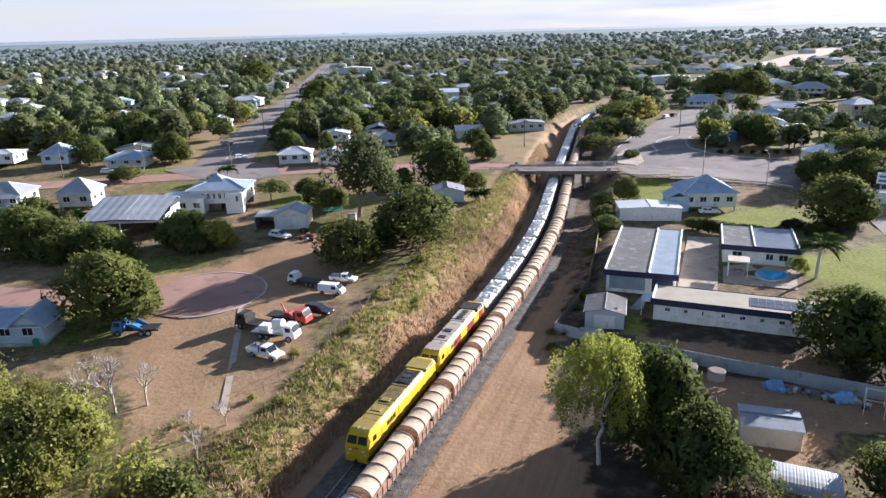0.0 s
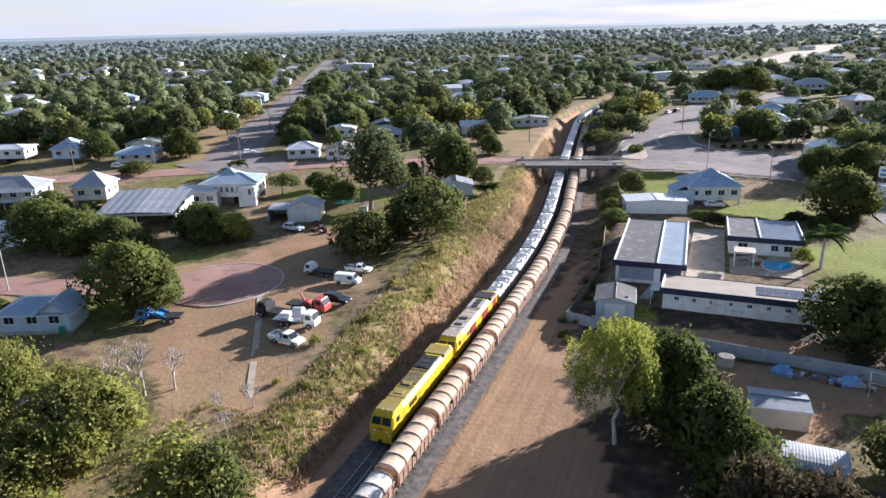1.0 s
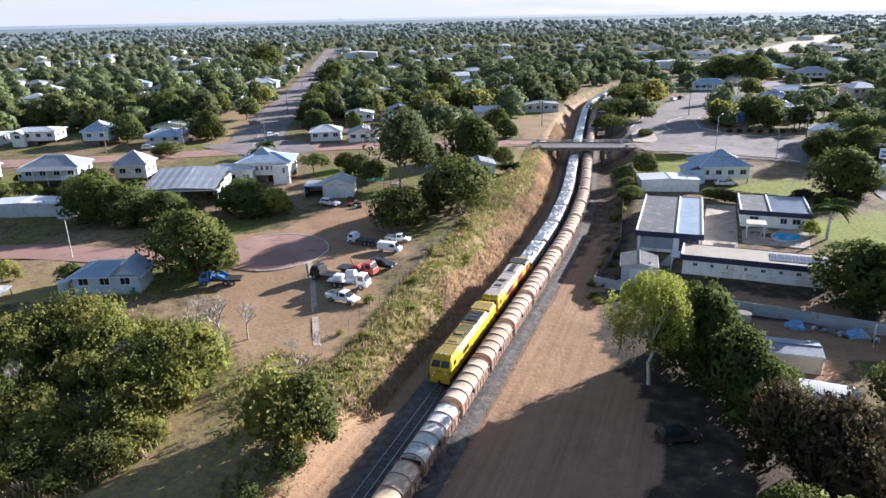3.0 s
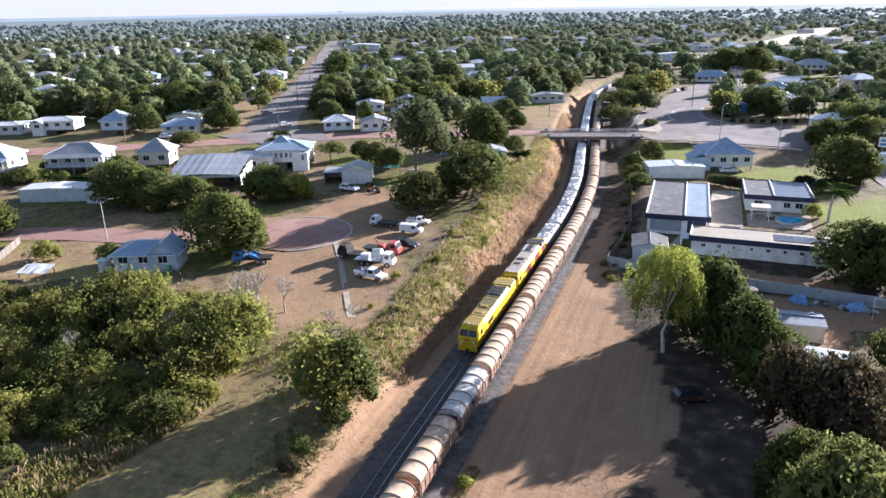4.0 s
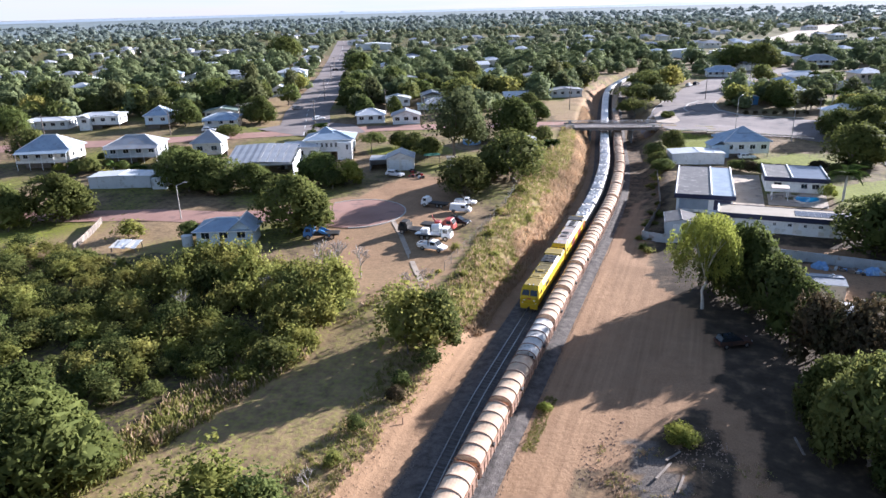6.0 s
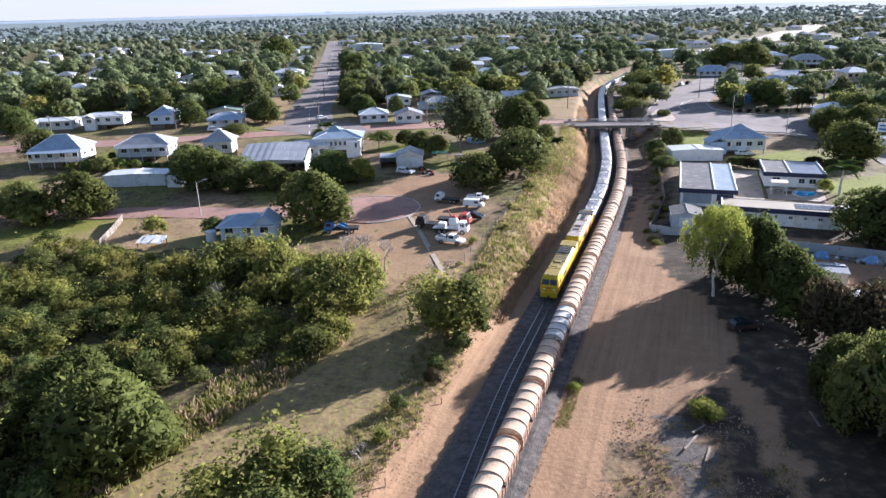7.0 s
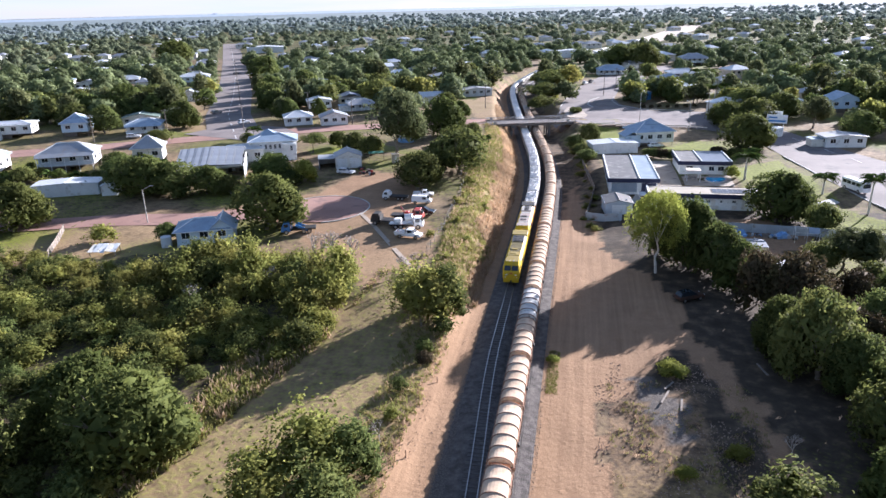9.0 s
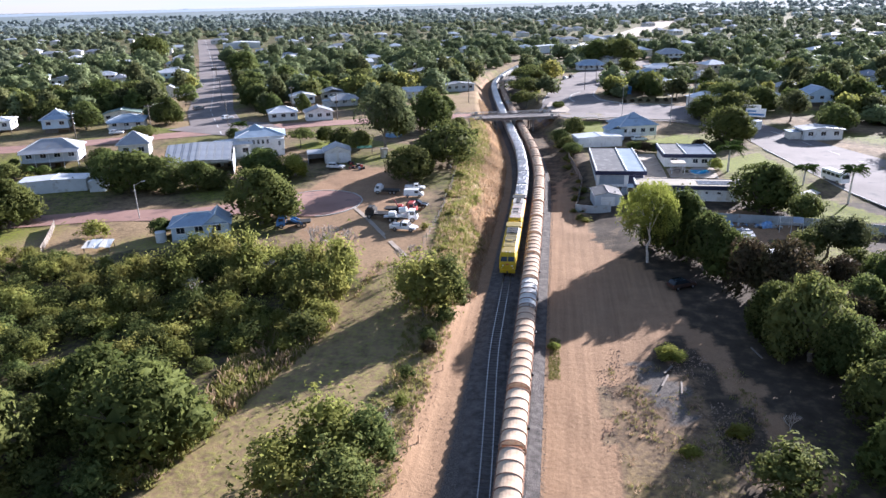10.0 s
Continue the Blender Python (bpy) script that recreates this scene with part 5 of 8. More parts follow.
part("wing_roof", bm, ROOF_BLUE, Q).location = (-6.8, -2.4, 3.4)

# --- houses west of the line ---
house(-89.4, 62.6, 22, 9.6, 6.2, 2.4, 0.5, "hip", 1.5, ROOF_BLUE, BLUE_WALL, "small pale blue cottage with a blue-grey iron roof", 3, 2)
cot = house(-86.2, 63.2, 22, 4.2, 5.2, 2.6, 0.5, "gable", 1.7, ROOF_BLUE, BLUE_WALL, "gabled front room of the pale blue cottage", 1, 0, name="cottage_wing")
g1 = shed(-80.2, 119.3, 21, 6.6, 6.4, 2.9, 1.3, ROOF_PALE, CREAM, "cream garage with a green-edged gabled iron roof", "garage", 2, "garage")
part("lean_to", boxes((-5.4, 0.5, 2.35, 4.4, 6.0, 0.12), (-7.4, -2.3, -0.2, 0.12, 0.12, 2.55), (-4.0, 3.2, -0.2, 7.0, 0.1, 2.5), (-7.5, 0.5, -0.2, 0.1, 5.8, 2.5)), ROOF_PALE, g1, "open carport under a flat iron roof")
bh = house(-104.3, 127.5, 22.5, 12.4, 8.6, 3.0, 2.0, "hip", 1.5, ROOF_BLUE, WHITE, "white weatherboard house with a window row and pale blue iron roof", 10, 2)
part("upper_roof", hip_roof(5.0, 5.0, 1.9)[0], ROOF_BLUE, bh).location = (-1.2, 1.2, 5.7)
part("front_room", boxes((4.2, -5.2, -0.2, 3.8, 1.9, 4.6)), WHITE, bh, "white closed-in front room")
window(bh, 4.9, -6.15, 2.6, 0.6, 1.3)
PATIO_GREY = surface("grey_polycarbonate", (0.24, 0.26, 0.29), (0.34, 0.36, 0.39), 0.4, 0.55, 0, 0.05, 6, 0.05, 0.3)
p = thing("patio_shelter", Matrix.Translation(on(-112.2, 107.9)) @ pose(0, 0, 0, 0, 0, 22), "wide patio roof of alternating white and translucent sheets on posts", "patio")
PW, PD = 16.2, 12.0
part("roof_frame", boxes((0, -PD / 2, 3.0, PW, 0.2, 0.3), (0, PD / 2, 5.2, PW, 0.2, 0.3)), WHITE, p)
edge = -PW / 2 - 0.1
for k, wd in enumerate((0.6, 1.4, 0.45, 1.4, 0.45, 1.4, 0.45, 1.4, 0.85, 1.4, 0.45, 1.4, 0.45, 1.4, 0.45, 1.4, 0.6)):
    bm = bmesh.new()
    box(bm, 0, 0, 0, wd - 0.03, PD + 0.5, 0.07)
    o = part("roof_sheet", bm, ROOF_PALE if k % 2 == 0 else PATIO_GREY, p, "white roof sheet" if k % 2 == 0 else "grey translucent roof sheet")
    o.matrix_basis = pose(edge + wd / 2, 0, 4.55 + 0.35 * (1 - abs(k - 8) / 8), 10.5, 0, 0)
    edge += wd
for sx in (-PW / 2, 0, PW / 2):
    for sy in (-PD / 2, PD / 2):
        part("post", boxes((sx, sy, -0.4, 0.16, 0.16, 3.6)), WHITE, p)
part("end_wall", boxes((PW / 2 - 0.05, 0, -0.3, 0.1, PD - 0.3, 3.55), (PW / 2 - 0.05, 1.4, 3.2, 0.1, PD - 3.2, 0.62), (PW / 2 - 0.05, 3.1, 3.8, 0.1, PD - 6.6, 0.55)), WHITE, p)
part("back_wall", boxes((-1, PD / 2 - 0.2, -0.3, PW - 2, 0.12, 5.3)), GREY_WALL, p)
for k in range(6):
    part("stored_box", boxes((3 + k * 0.9, 1.5 + 0.6 * (k % 3), -0.1, 0.8, 0.7, 0.8 + 0.3 * (k % 2))), (WOOD, DARK_STEEL, GREY_WALL)[k % 3], p)
house(-109.9, 122.1, 22, 9.5, 6.5, 3.2, 0.6, "hip", 0.8, ROOF_WHITE, WHITE, "low white house with a flat pale roof", 3, 1)
house(-134.7, 116.0, 24, 7.4, 7.0, 3.0, 2.2, "hip", 2.8, ROOF_PALE, CREAM, "raised cream house with a steep pyramid iron roof", 2, 2)
house(-156.0, 112.0, 24, 13.5, 8.5, 2.9, 1.6, "hip", 2.3, ROOF_PALE, GREY_WALL, "raised grey house with a broad hipped grey roof", 4, 2, 1.6)
house(-176.0, 102.0, 24, 13.0, 9.5, 3.0, 1.8, "hip", 3.4, ROOF_BLUE, CREAM, "raised cream house with a hipped white roof", 4, 2, 2.2)
shed(-139.0, 89.2, 21, 14.5, 6.0, 2.7, 0.3, ROOF_WHITE, WALL_SHEET, "long pale metal shed with a flat white roof", "storage_shed", 0)
shed(-128.6, 90.0, 21, 3.4, 4.0, 2.3, 0.3, ROOF_WHITE, WALL_SHEET, "small pale metal shed", "garden_shed", 0)
house(-119.2, 181.8, 26, 9.4, 7.6, 2.6, 0.4, "hip", 1.7, ROOF_WHITE, WHITE, "white corner house with a pale hipped roof", 3, 2)
shed(-56.7, 147.7, 22, 7.4, 6.0, 2.5, 1.0, ROOF_PALE, GREY_WALL, "grey gabled shed beside the cutting", "storage_shed", 0)
# x, y, width, depth, roof, wall, shape, raised, rise
TOWN = [(-228.1, 146.4, 16, 9, 0, 0, "hip", 0, 0.6), (-208.9, 151.7, 14, 8, 0, 0, "hip", 1, 0.9), (-188.4, 157.6, 8, 9, 1, 2, "hip", 1, 2.8), (-167.2, 164, 11, 8, 1, 0, "hip", 0, 1.5), (-178.7, 179.3, 12, 7, 4, 1, "gable", 0, 1.2),
        (-262.5, 213.9, 13, 9, 2, 0, "hip", 0, 1.9), (-344.7, 272.1, 15, 10, 0, 0, "hip", 0, 2.4), (-292.6, 217.9, 11, 8, 3, 1, "hip", 0, 1.5), (-287.4, 296.2, 13, 8, 2, 0, "gable", 0, 1.5), (-280.6, 322.3, 12, 8, 0, 3, "hip", 0, 1.5), (-306.9, 300.1, 12, 8, 1, 0, "gable", 1, 1.8),
        (-235.3, 316.6, 16, 11, 0, 2, "hip", 1, 1.9), (-320.9, 394.3, 25, 10, 0, 3, "hip", 1, 0.7), (-197.4, 246.1, 8, 7, 0, 0, "gable", 0, 2.0), (-285.4, 420.9, 13, 9, 2, 3, "hip", 1, 2.0), (-247.7, 341.3, 12, 9, 2, 1, "hip", 0, 1.8),
        (-123.5, 214.5, 9, 8, 0, 0, "gable", 1, 1.0), (-142.1, 230.7, 16, 9, 0, 2, "hip", 1, 2.0), (-106.4, 182.9, 9, 7, 2, 0, "gable", 0, 1.5), (-145.3, 332.2, 10, 9, 0, 2, "hip", 0, 2.4), (-136.6, 279.4, 11, 8, 2, 3, "hip", 0, 1.4), (-123.5, 343.1, 13, 8, 1, 0, "hip", 0, 1.6), (-107.4, 216.8, 10, 7, 2, 3, "hip", 0, 1.4),
        (-67.9, 262.2, 13, 7, 2, 3, "gable", 0, 0.7), (-91.2, 401, 16, 10, 0, 0, "hip", 0, 1.2),
        (17.5, 275, 10, 8, 0, 0, "hip", 1, 1.4), (25, 264.5, 7, 7, 0, 3, "hip", 1, 0.6), (29, 338, 15, 9, 0, 1, "hip", 0, 1.6), (-6, 356, 15, 8, 1, 0, "hip", 0, 2.2), (44, 409, 15, 9, 2, 0, "hip", 1, 2.4), (43, 272, 12, 8, 2, 3, "hip", 0, 2.2), 
        (51, 234.5, 14, 9, 0, 0, "hip", 0, 1.8), (70, 225, 11, 9, 1, 2, "gable", 1, 2.4), (91, 237, 14, 8, 0, 0, "hip", 0, 1.0), (52, 165.5, 11, 6, 2, 0, "gable", 0, 0.6), (108, 248, 13, 8, 0, 1, "hip", 0, 1.2), (62, 300, 13, 10, 2, 0, "hip", 0, 2.0), (20, 312, 10, 8, 1, 0, "hip", 0, 1.8)]
protos = {}
rmats, wmats = (ROOF_WHITE, ROOF_BLUE, ROOF_PALE, ROOF_DARK, ROOF_GREEN), (WHITE, CREAM, BLUE_WALL, GREY_WALL)
words_r, words_w = ("white", "pale blue", "zinc-grey", "dark grey", "dull green"), ("white", "cream", "pale blue", "grey")
placed = []


def town_house(x, y, w, d, r, wl, shape, raised, rise, rot):
    """One house of the streets near the crossing, with a front room or a veranda."""
    placed.append((x, y))
    vr = 1.8 if shape == "hip" and rise > 1.3 and wl != 2 else 0.0
    e = house(x, y, rot, w, d, 2.8, 1.7 if raised else 0.35, shape, rise, rmats[r], wmats[wl], f"{'raised' if raised else 'low'} {words_w[wl]} house with a {words_r[r]} {'hipped' if shape == 'hip' else 'gabled'} iron roof", max(2, round(w / 3.2)), 2, vr, group="houses of the town", plain=True)
    top = (1.7 if raised else 0.35) + 2.8
    if not vr and shape == "hip" and w > 9:
        fx = w * (0.28 if int(x) % 2 else -0.28)
        part("front_room", boxes((fx, -d / 2 - 0.9, 0.0, 3.6, 1.9, top - 0.25)), wmats[wl], e)
        bm = gable_roof(3.6, 2.6, 0.9, 0.3)
        bmesh.ops.translate(bm, verts=bm.verts, vec=(fx, -d / 2 - 0.7, top - 0.22))
        part("front_roof", bm, rmats[r], e)
        window(e, fx, -d / 2 - 1.86, top - 1.9, 1.6, 1.1, sill=False)
    if int(y) % 3 == 0:
        part("annexe", boxes((-w / 2 - 1.6, 0.6, -0.3, 3.2, d * 0.6, 2.5)), wmats[(wl + 1) % 4], e)
        part("annexe_roof", boxes((-w / 2 - 1.7, 0.6, 2.2, 3.7, d * 0.6 + 0.6, 0.1)), rmats[(r + 2) % 3], e)
    return e


SR = ((ROOF_WHITE, "white"), (ROOF_PALE, "zinc-grey"), (SHED_GREY, "dark grey"), (ROOF_TAN, "tan"))
SW = ((CREAM, "cream"), (TAN_WALL, "tan"), (GREY_WALL, "grey"))


def slim_house(x, y, w, d, r, wl, rot, tall):
    """A house farther out in the town: walls, roof and the windows of its front."""
    k = (w, d, r, wl, tall)
    m = Matrix.Translation(on(x, y)) @ pose(0, 0, 0, 0, 0, rot)
    placed.append((x, y))
    if k in protos:
        return copy_thing(protos[k], m)
    e = thing("house", m, f"{'raised' if tall else 'low'} {SW[wl][1]} house with a {SR[r][1]} iron roof among trees", "house", "houses of the town")
    h = 4.4 if tall else 2.9
    part("wall", boxes((0, 0, -0.4, w, d, h + 0.4)), SW[wl][0], e)
    bm = hip_roof(w, d, 2.0)[0] if wl else gable_roof(w, d, 1.4)
    bmesh.ops.translate(bm, verts=bm.verts, vec=(0, 0, h))
    part("roof", bm, SR[r][0], e)
    first = None
    for i in range(4):
        o = part("window", boxes((0, 0, 0, 1.4, 0.1, 1.2)), PANE, e) if first is None else new("window", first.data)
        first = first or o
        o.parent = e
        o.location = (-w / 2 + w * (i + 0.5) / 4, -d / 2 - 0.02, h - 2.0)
    protos[k] = e
    return e


for spec in TOWN:
    town_house(*spec, ROT_L if spec[0] < -40 else 8)
rnd = random.Random(5)
far_list, slims = [], 0
for i in range(900):
    az, dist = radians(rnd.uniform(-58, 28)), 190 * (1900 / 190) ** rnd.random()
    x, y = math.sin(az) * dist, math.cos(az) * dist
    if y < 195 or abs(x - track_x(y)) < 26 and y < 470:
        continue
    # keep the street and the junction clear
    sd = abs((x + 126) * 0.89 + (y - 150) * 0.46)
    if sd < 14 or inside(x, y, JUNCTION) or any(inside(x, y, f) for f in FIELDS):
        continue
    if any(math.hypot(x - a, y - b) < (16 if dist < 430 else 20) for a, b in placed):
        continue
    if dist < 430:
        if rnd.random() < 0.30 and slims < 60:
            slim_house(x, y, rnd.choice((9, 12, 15)), rnd.choice((8, 10)), rnd.choice((0, 1, 1, 2, 3)), rnd.randrange(3), ROT_L + rnd.choice((0, 90, 0)), rnd.random() < 0.25)
            slims += 1
    elif rnd.random() < 0.55 - 0.2 * S(500, 1500, dist) and dist < 1400:
        far_list.append((x, y, rnd.uniform(9, 18), rnd.uniform(8, 11), rnd.randrange(3), ROT_L + rnd.choice((0, 90))))
        placed.append((x, y))


def far_houses(spots):
    """Houses too far off to pick apart: walls, windows and hipped roofs in one mesh."""
    bm = bmesh.new()
    for x, y, w, d, r, rot in spots:
        m = Matrix.Translation(on(x, y, 0.9 * (int(x) % 2))) @ pose(0, 0, 0, 0, 0, rot)
        old = set(bm.faces)
        box(bm, 0, 0, -2.0, w, d, 5.0, m=m)
        for f in set(bm.faces) - old:
            f.material_index = 3
        old = set(bm.faces)
        for k in (-0.3, 0.0, 0.3):
            box(bm, k * w, -d / 2 - 0.02, 1.3, 1.3, 0.08, 1.2, m=m)
        for f in set(bm.faces) - old:
            f.material_index = 4
        W, D, q = w / 2 + 0.6, d / 2 + 0.6, max(0.1, (w - d) / 2)
        lo = [bm.verts.new(m @ Vector(p)) for p in ((-W, -D, 2.95), (W, -D, 2.95), (W, D, 3.75), (-W, D, 2.95))]
        tp = [bm.verts.new(m @ Vector(p)) for p in ((-q, 0, 4.9), (q, 0, 4.9))]
        for f in ((lo[0], lo[1], tp[1], tp[0]), (lo[1], lo[2], tp[1]), (lo[2], lo[3], tp[0], tp[1]), (lo[3], lo[0], tp[0]), tuple(lo[::-1])):
            bm.faces.new(f).material_index = r
    me = bpy.data.meshes.new("far_houses")
    bmesh.ops.recalc_face_normals(bm, faces=bm.faces)
    bm.to_mesh(me)
    bm.free()
    for mm in (ROOF_WHITE, SHED_GREY, ROOF_PALE, CREAM, PANE):
        me.materials.append(mm)
    return tagged(new("far_houses", me), "pale-roofed houses far out among the trees", "houses", "", "stuff")


far_houses(far_list)
big = shed(-322, 600, 25, 34, 20, 5, 1.2, ROOF_WHITE, WALL_SHEET, "large pale industrial hall far out in the town", "industrial_hall", 0)
shed(-30, 492, 5, 24, 12, 4.5, 0.8, ROOF_WHITE, WALL_SHEET, "white railway depot hall", "depot_hall", 0)


# ---- vehicles ----
def wheels(e, xs, half, r=0.36):
    for x in xs:
        for s in (-1, 1):
            w = part("wheel", tube(bmesh.new(), (x, s * half - 0.11, r), (x, s * half + 0.11, r), r, None, 16), TYRE, e, "black tyre")
            part("rim", tube(bmesh.new(), (x, s * half + s * 0.1, r), (x, s * half + s * 0.125, r), r * 0.6, None, 12), CHROME, w)


def shell(outline, half, inset=0.0):
    bm = bmesh.new()
    a = [bm.verts.new((x, -half + inset * (z > 1.05), z)) for x, z in outline]
    b = [bm.verts.new((x, half - inset * (z > 1.05), z)) for x, z in outline]
    bm.faces.new(a)
    bm.faces.new(b[::-1])
    n = len(a)
    for i in range(n):
        bm.faces.new((a[i], b[i], b[(i + 1) % n], a[(i + 1) % n]))
    bmesh.ops.bevel(bm, geom=list(bm.edges), offset=0.045, segments=2, affect="EDGES", clamp_overlap=True)
    return bm


def car(x, y, rot, kind, paint, label, category):
    """A parked vehicle that points along its own +x."""
    e = thing(kind, Matrix.Translation(on(x, y)) @ pose(0, 0, 0.02, 0, 0, rot), label, category)
    if kind == "utility_truck":
        part("body", shell([(-2.55, 0.45), (-2.55, 0.78), (0.0, 0.85), (0.15, 0.95), (1.35, 0.98), (2.35, 0.85), (2.5, 0.45)], 0.88), paint, e)
        cab_ = part("cab", shell([(-0.35, 0.9), (-0.25, 1.72), (0.75, 1.72), (1.45, 0.98)], 0.85, 0.12), paint, e)
        part("windscreen", shell([(0.80, 1.66), (0.86, 1.68), (1.42, 1.05), (1.36, 1.03)], 0.72), PANE, cab_)
        for s in (-1, 1):
            part("side_window", boxes((0.38, s * 0.80, 1.08, 0.9, 0.05, 0.5)), PANE, cab_)
            part("tray_side", boxes((-1.55, s * 0.92, 0.82, 2.1, 0.05, 0.36)), paint, e)
        part("tray", boxes((-1.55, 0, 0.76, 2.2, 1.85, 0.08), (-2.6, 0, 0.82, 0.05, 1.85, 0.36)), CHROME, e, "alloy tray")
        part("rack", boxes((-0.5, 0, 0.9, 0.06, 1.6, 0.95), (-0.5, 0, 1.8, 0.06, 1.6, 0.06)), DARK_STEEL, e)
        wheels(e, (-1.55, 1.6), 0.8)
    elif kind == "van":
        part("body", shell([(-2.4, 0.4), (-2.45, 1.0), (-2.35, 1.95), (1.2, 1.98), (1.85, 1.2), (2.4, 0.95), (2.45, 0.4)], 0.9, 0.08), paint, e)
        part("windscreen", shell([(1.24, 1.88), (1.30, 1.92), (1.88, 1.24), (1.80, 1.22)], 0.74), PANE, e)
        for s in (-1, 1):
            part("side_window", boxes((0.75, s * 0.86, 1.15, 0.9, 0.05, 0.55)), PANE, e)
        wheels(e, (-1.5, 1.55), 0.82)
    elif kind == "bus":
        part("body", shell([(-3.4, 0.4), (-3.45, 2.6), (3.2, 2.65), (3.45, 1.4), (3.45, 0.4)], 1.1, 0.05), paint, e)
        part("windscreen", boxes((3.42, 0, 1.35, 0.06, 1.8, 0.9)), PANE, e)
        for s in (-1, 1):
            for k in range(4):
                part("side_window", boxes((-2.4 + k * 1.45, s * 1.06, 1.5, 1.2, 0.05, 0.7)), PANE, e)
        wheels(e, (-2.1, 2.2), 1.0, 0.42)
    else:
        part("body", shell([(-2.2, 0.4), (-2.25, 0.95), (-1.95, 1.02), (0.95, 1.0), (2.1, 0.85), (2.2, 0.4)], 0.87), paint, e)
        part("cabin", shell([(-2.1, 0.98), (-1.75, 1.55), (0.05, 1.58), (0.95, 0.98)], 0.82, 0.14), PANE if kind == "dark_car" else paint, e)
        part("windscreen", shell([(0.08, 1.54), (0.14, 1.56), (0.98, 1.04), (0.9, 1.02)], 0.66), PANE, e)
        part("rear_window", shell([(-2.06, 1.08), (-1.98, 1.04), (-1.74, 1.5), (-1.82, 1.48)], 0.66), PANE, e)
        for s in (-1, 1):
            for xx in (-1.1, -0.1):
                part("side_window", boxes((xx, s * 0.775, 1.06, 0.85, 0.05, 0.36)), PANE, e)
        wheels(e, (-1.35, 1.4), 0.78, 0.32)
    for s in (-1, 1):
        fx = {"utility_truck": 2.46, "van": 2.42, "bus": 3.46}.get(kind, 2.16)
        part("headlight", boxes((fx, s * 0.62, 0.66, 0.06, 0.3, 0.14)), WHITE, e)
        part("tail_light", boxes((-fx - 0.03, s * 0.68, 0.75, 0.05, 0.18, 0.2)), RED, e)
    return e


def tow_truck(x, y, rot, paint, label, load=None, crane=False):
    e = thing("flatbed_truck", Matrix.Translation(on(x, y)) @ pose(0, 0, 0.02, 0, 0, rot), label, "truck")
    part("chassis", boxes((-0.3, 0, 0.55, 6.2, 0.9, 0.25), bevel=0.03), DARK_STEEL, e)
    c = part("cab", shell([(1.3, 0.55), (1.3, 2.3), (2.5, 2.3), (2.95, 1.4), (3.05, 0.55)], 1.0, 0.08), paint, e)
    part("windscreen", shell([(2.50, 2.2), (2.56, 2.22), (2.98, 1.46), (2.9, 1.44)], 0.85), PANE, c)
    for s in (-1, 1):
        part("side_window", boxes((2.05, s * 0.94, 1.45, 0.8, 0.05, 0.6)), PANE, c)
    part("tray", boxes((-1.2, 0, 0.95, 4.6, 2.2, 0.14), bevel=0.03), DARK_STEEL if not load else CHROME, e, "flat steel tray")
    part("headboard", boxes((1.05, 0, 0.95, 0.1, 2.1, 1.0)), paint, e)
    if load:
        part("drum", tube(bmesh.new(), (-0.4, 0, 1.95), (1.0, 0, 2.25), 0.8, 0.65, 16), load, e, "rounded tank on the tray")
        part("hopper", boxes((-1.9, 0, 1.1, 1.4, 1.5, 0.8), bevel=0.15), load, e)
    if crane:
        part("crane_arm", tube(bmesh.new(), (-0.6, 0, 1.0), (-1.6, 0.2, 2.6), 0.14, 0.1), paint, e)
        part("winch", boxes((-0.3, 0, 1.05, 0.9, 1.2, 0.6), bevel=0.05), paint, e)
    wheels(e, (-2.2, -1.2, 2.1), 0.95, 0.45)
    return e


car(-51.6, 67.7, -8, "utility_truck", CAR_WHITE, "white utility truck with an alloy tray parked on the dirt lot", "utility truck")
tow_truck(-53.0, 72.6, 4, CAR_WHITE, "white truck with a rounded tank on its tray", WHITE)
tow_truck(-57.6, 74.2, 176, DARK_STEEL, "empty dark trailer tray beside a white truck")
tow_truck(-54.0, 77.4, 0, RED, "red tow truck with a short crane", None, True)
car(-51.6, 81.0, -4, "dark_car", CAR_BLACK, "black station wagon parked on dry grass", "car")
car(-53.9, 88.8, 3, "van", CAR_WHITE, "plain white van parked on the grass", "van").matrix_basis @= Matrix.Scale(0.86, 4)
tow_truck(-60.4, 91.0, 178, CAR_WHITE, "flatbed truck with a white cab parked under a tree").matrix_basis @= Matrix.Scale(0.86, 4)
car(-54.6, 94.0, 6, "utility_truck", CAR_WHITE, "white utility truck with red gear on its tray", "utility truck").matrix_basis @= Matrix.Scale(0.88, 4)
car(-78.0, 110.8, -8, "hatchback", CAR_WHITE, "white hatchback parked before the garage", "car")
bt = tow_truck(-73.5, 68.0, 200, BLUE, "old blue tip truck with a raised tray parked by a tree")
part("raised_tray", boxes((-0.3, 0, 1.2, 2.6, 1.9, 0.12), (-0.3, 0.95, 1.2, 2.6, 0.08, 0.5), (-0.3, -0.95, 1.2, 2.6, 0.08, 0.5)), BLUE, bt).rotation_euler = (0, radians(-28), 0)
car(0.4, 160.0, 15, "hatchback", CAR_WHITE, "white car under the house's carport", "car")
car(39.6, 115.5, -71, "bus", CAR_WHITE, "small white motorhome parked on the road", "motorhome")
for k, (x, y, r) in enumerate([(-20, 312, 70), (-17, 318, 70), (-1, 352, 50), (-164, 152, 24), (-236, 131, 24), (-163, 205, 62), (-140, 182, 62), (-238, 372, 62)]):
    car(x, y, r, "hatchback", (CAR_WHITE, CAR_BLACK, CHROME)[k % 3], ("white", "black", "silver")[k % 3] + " car parked at the roadside", "car")


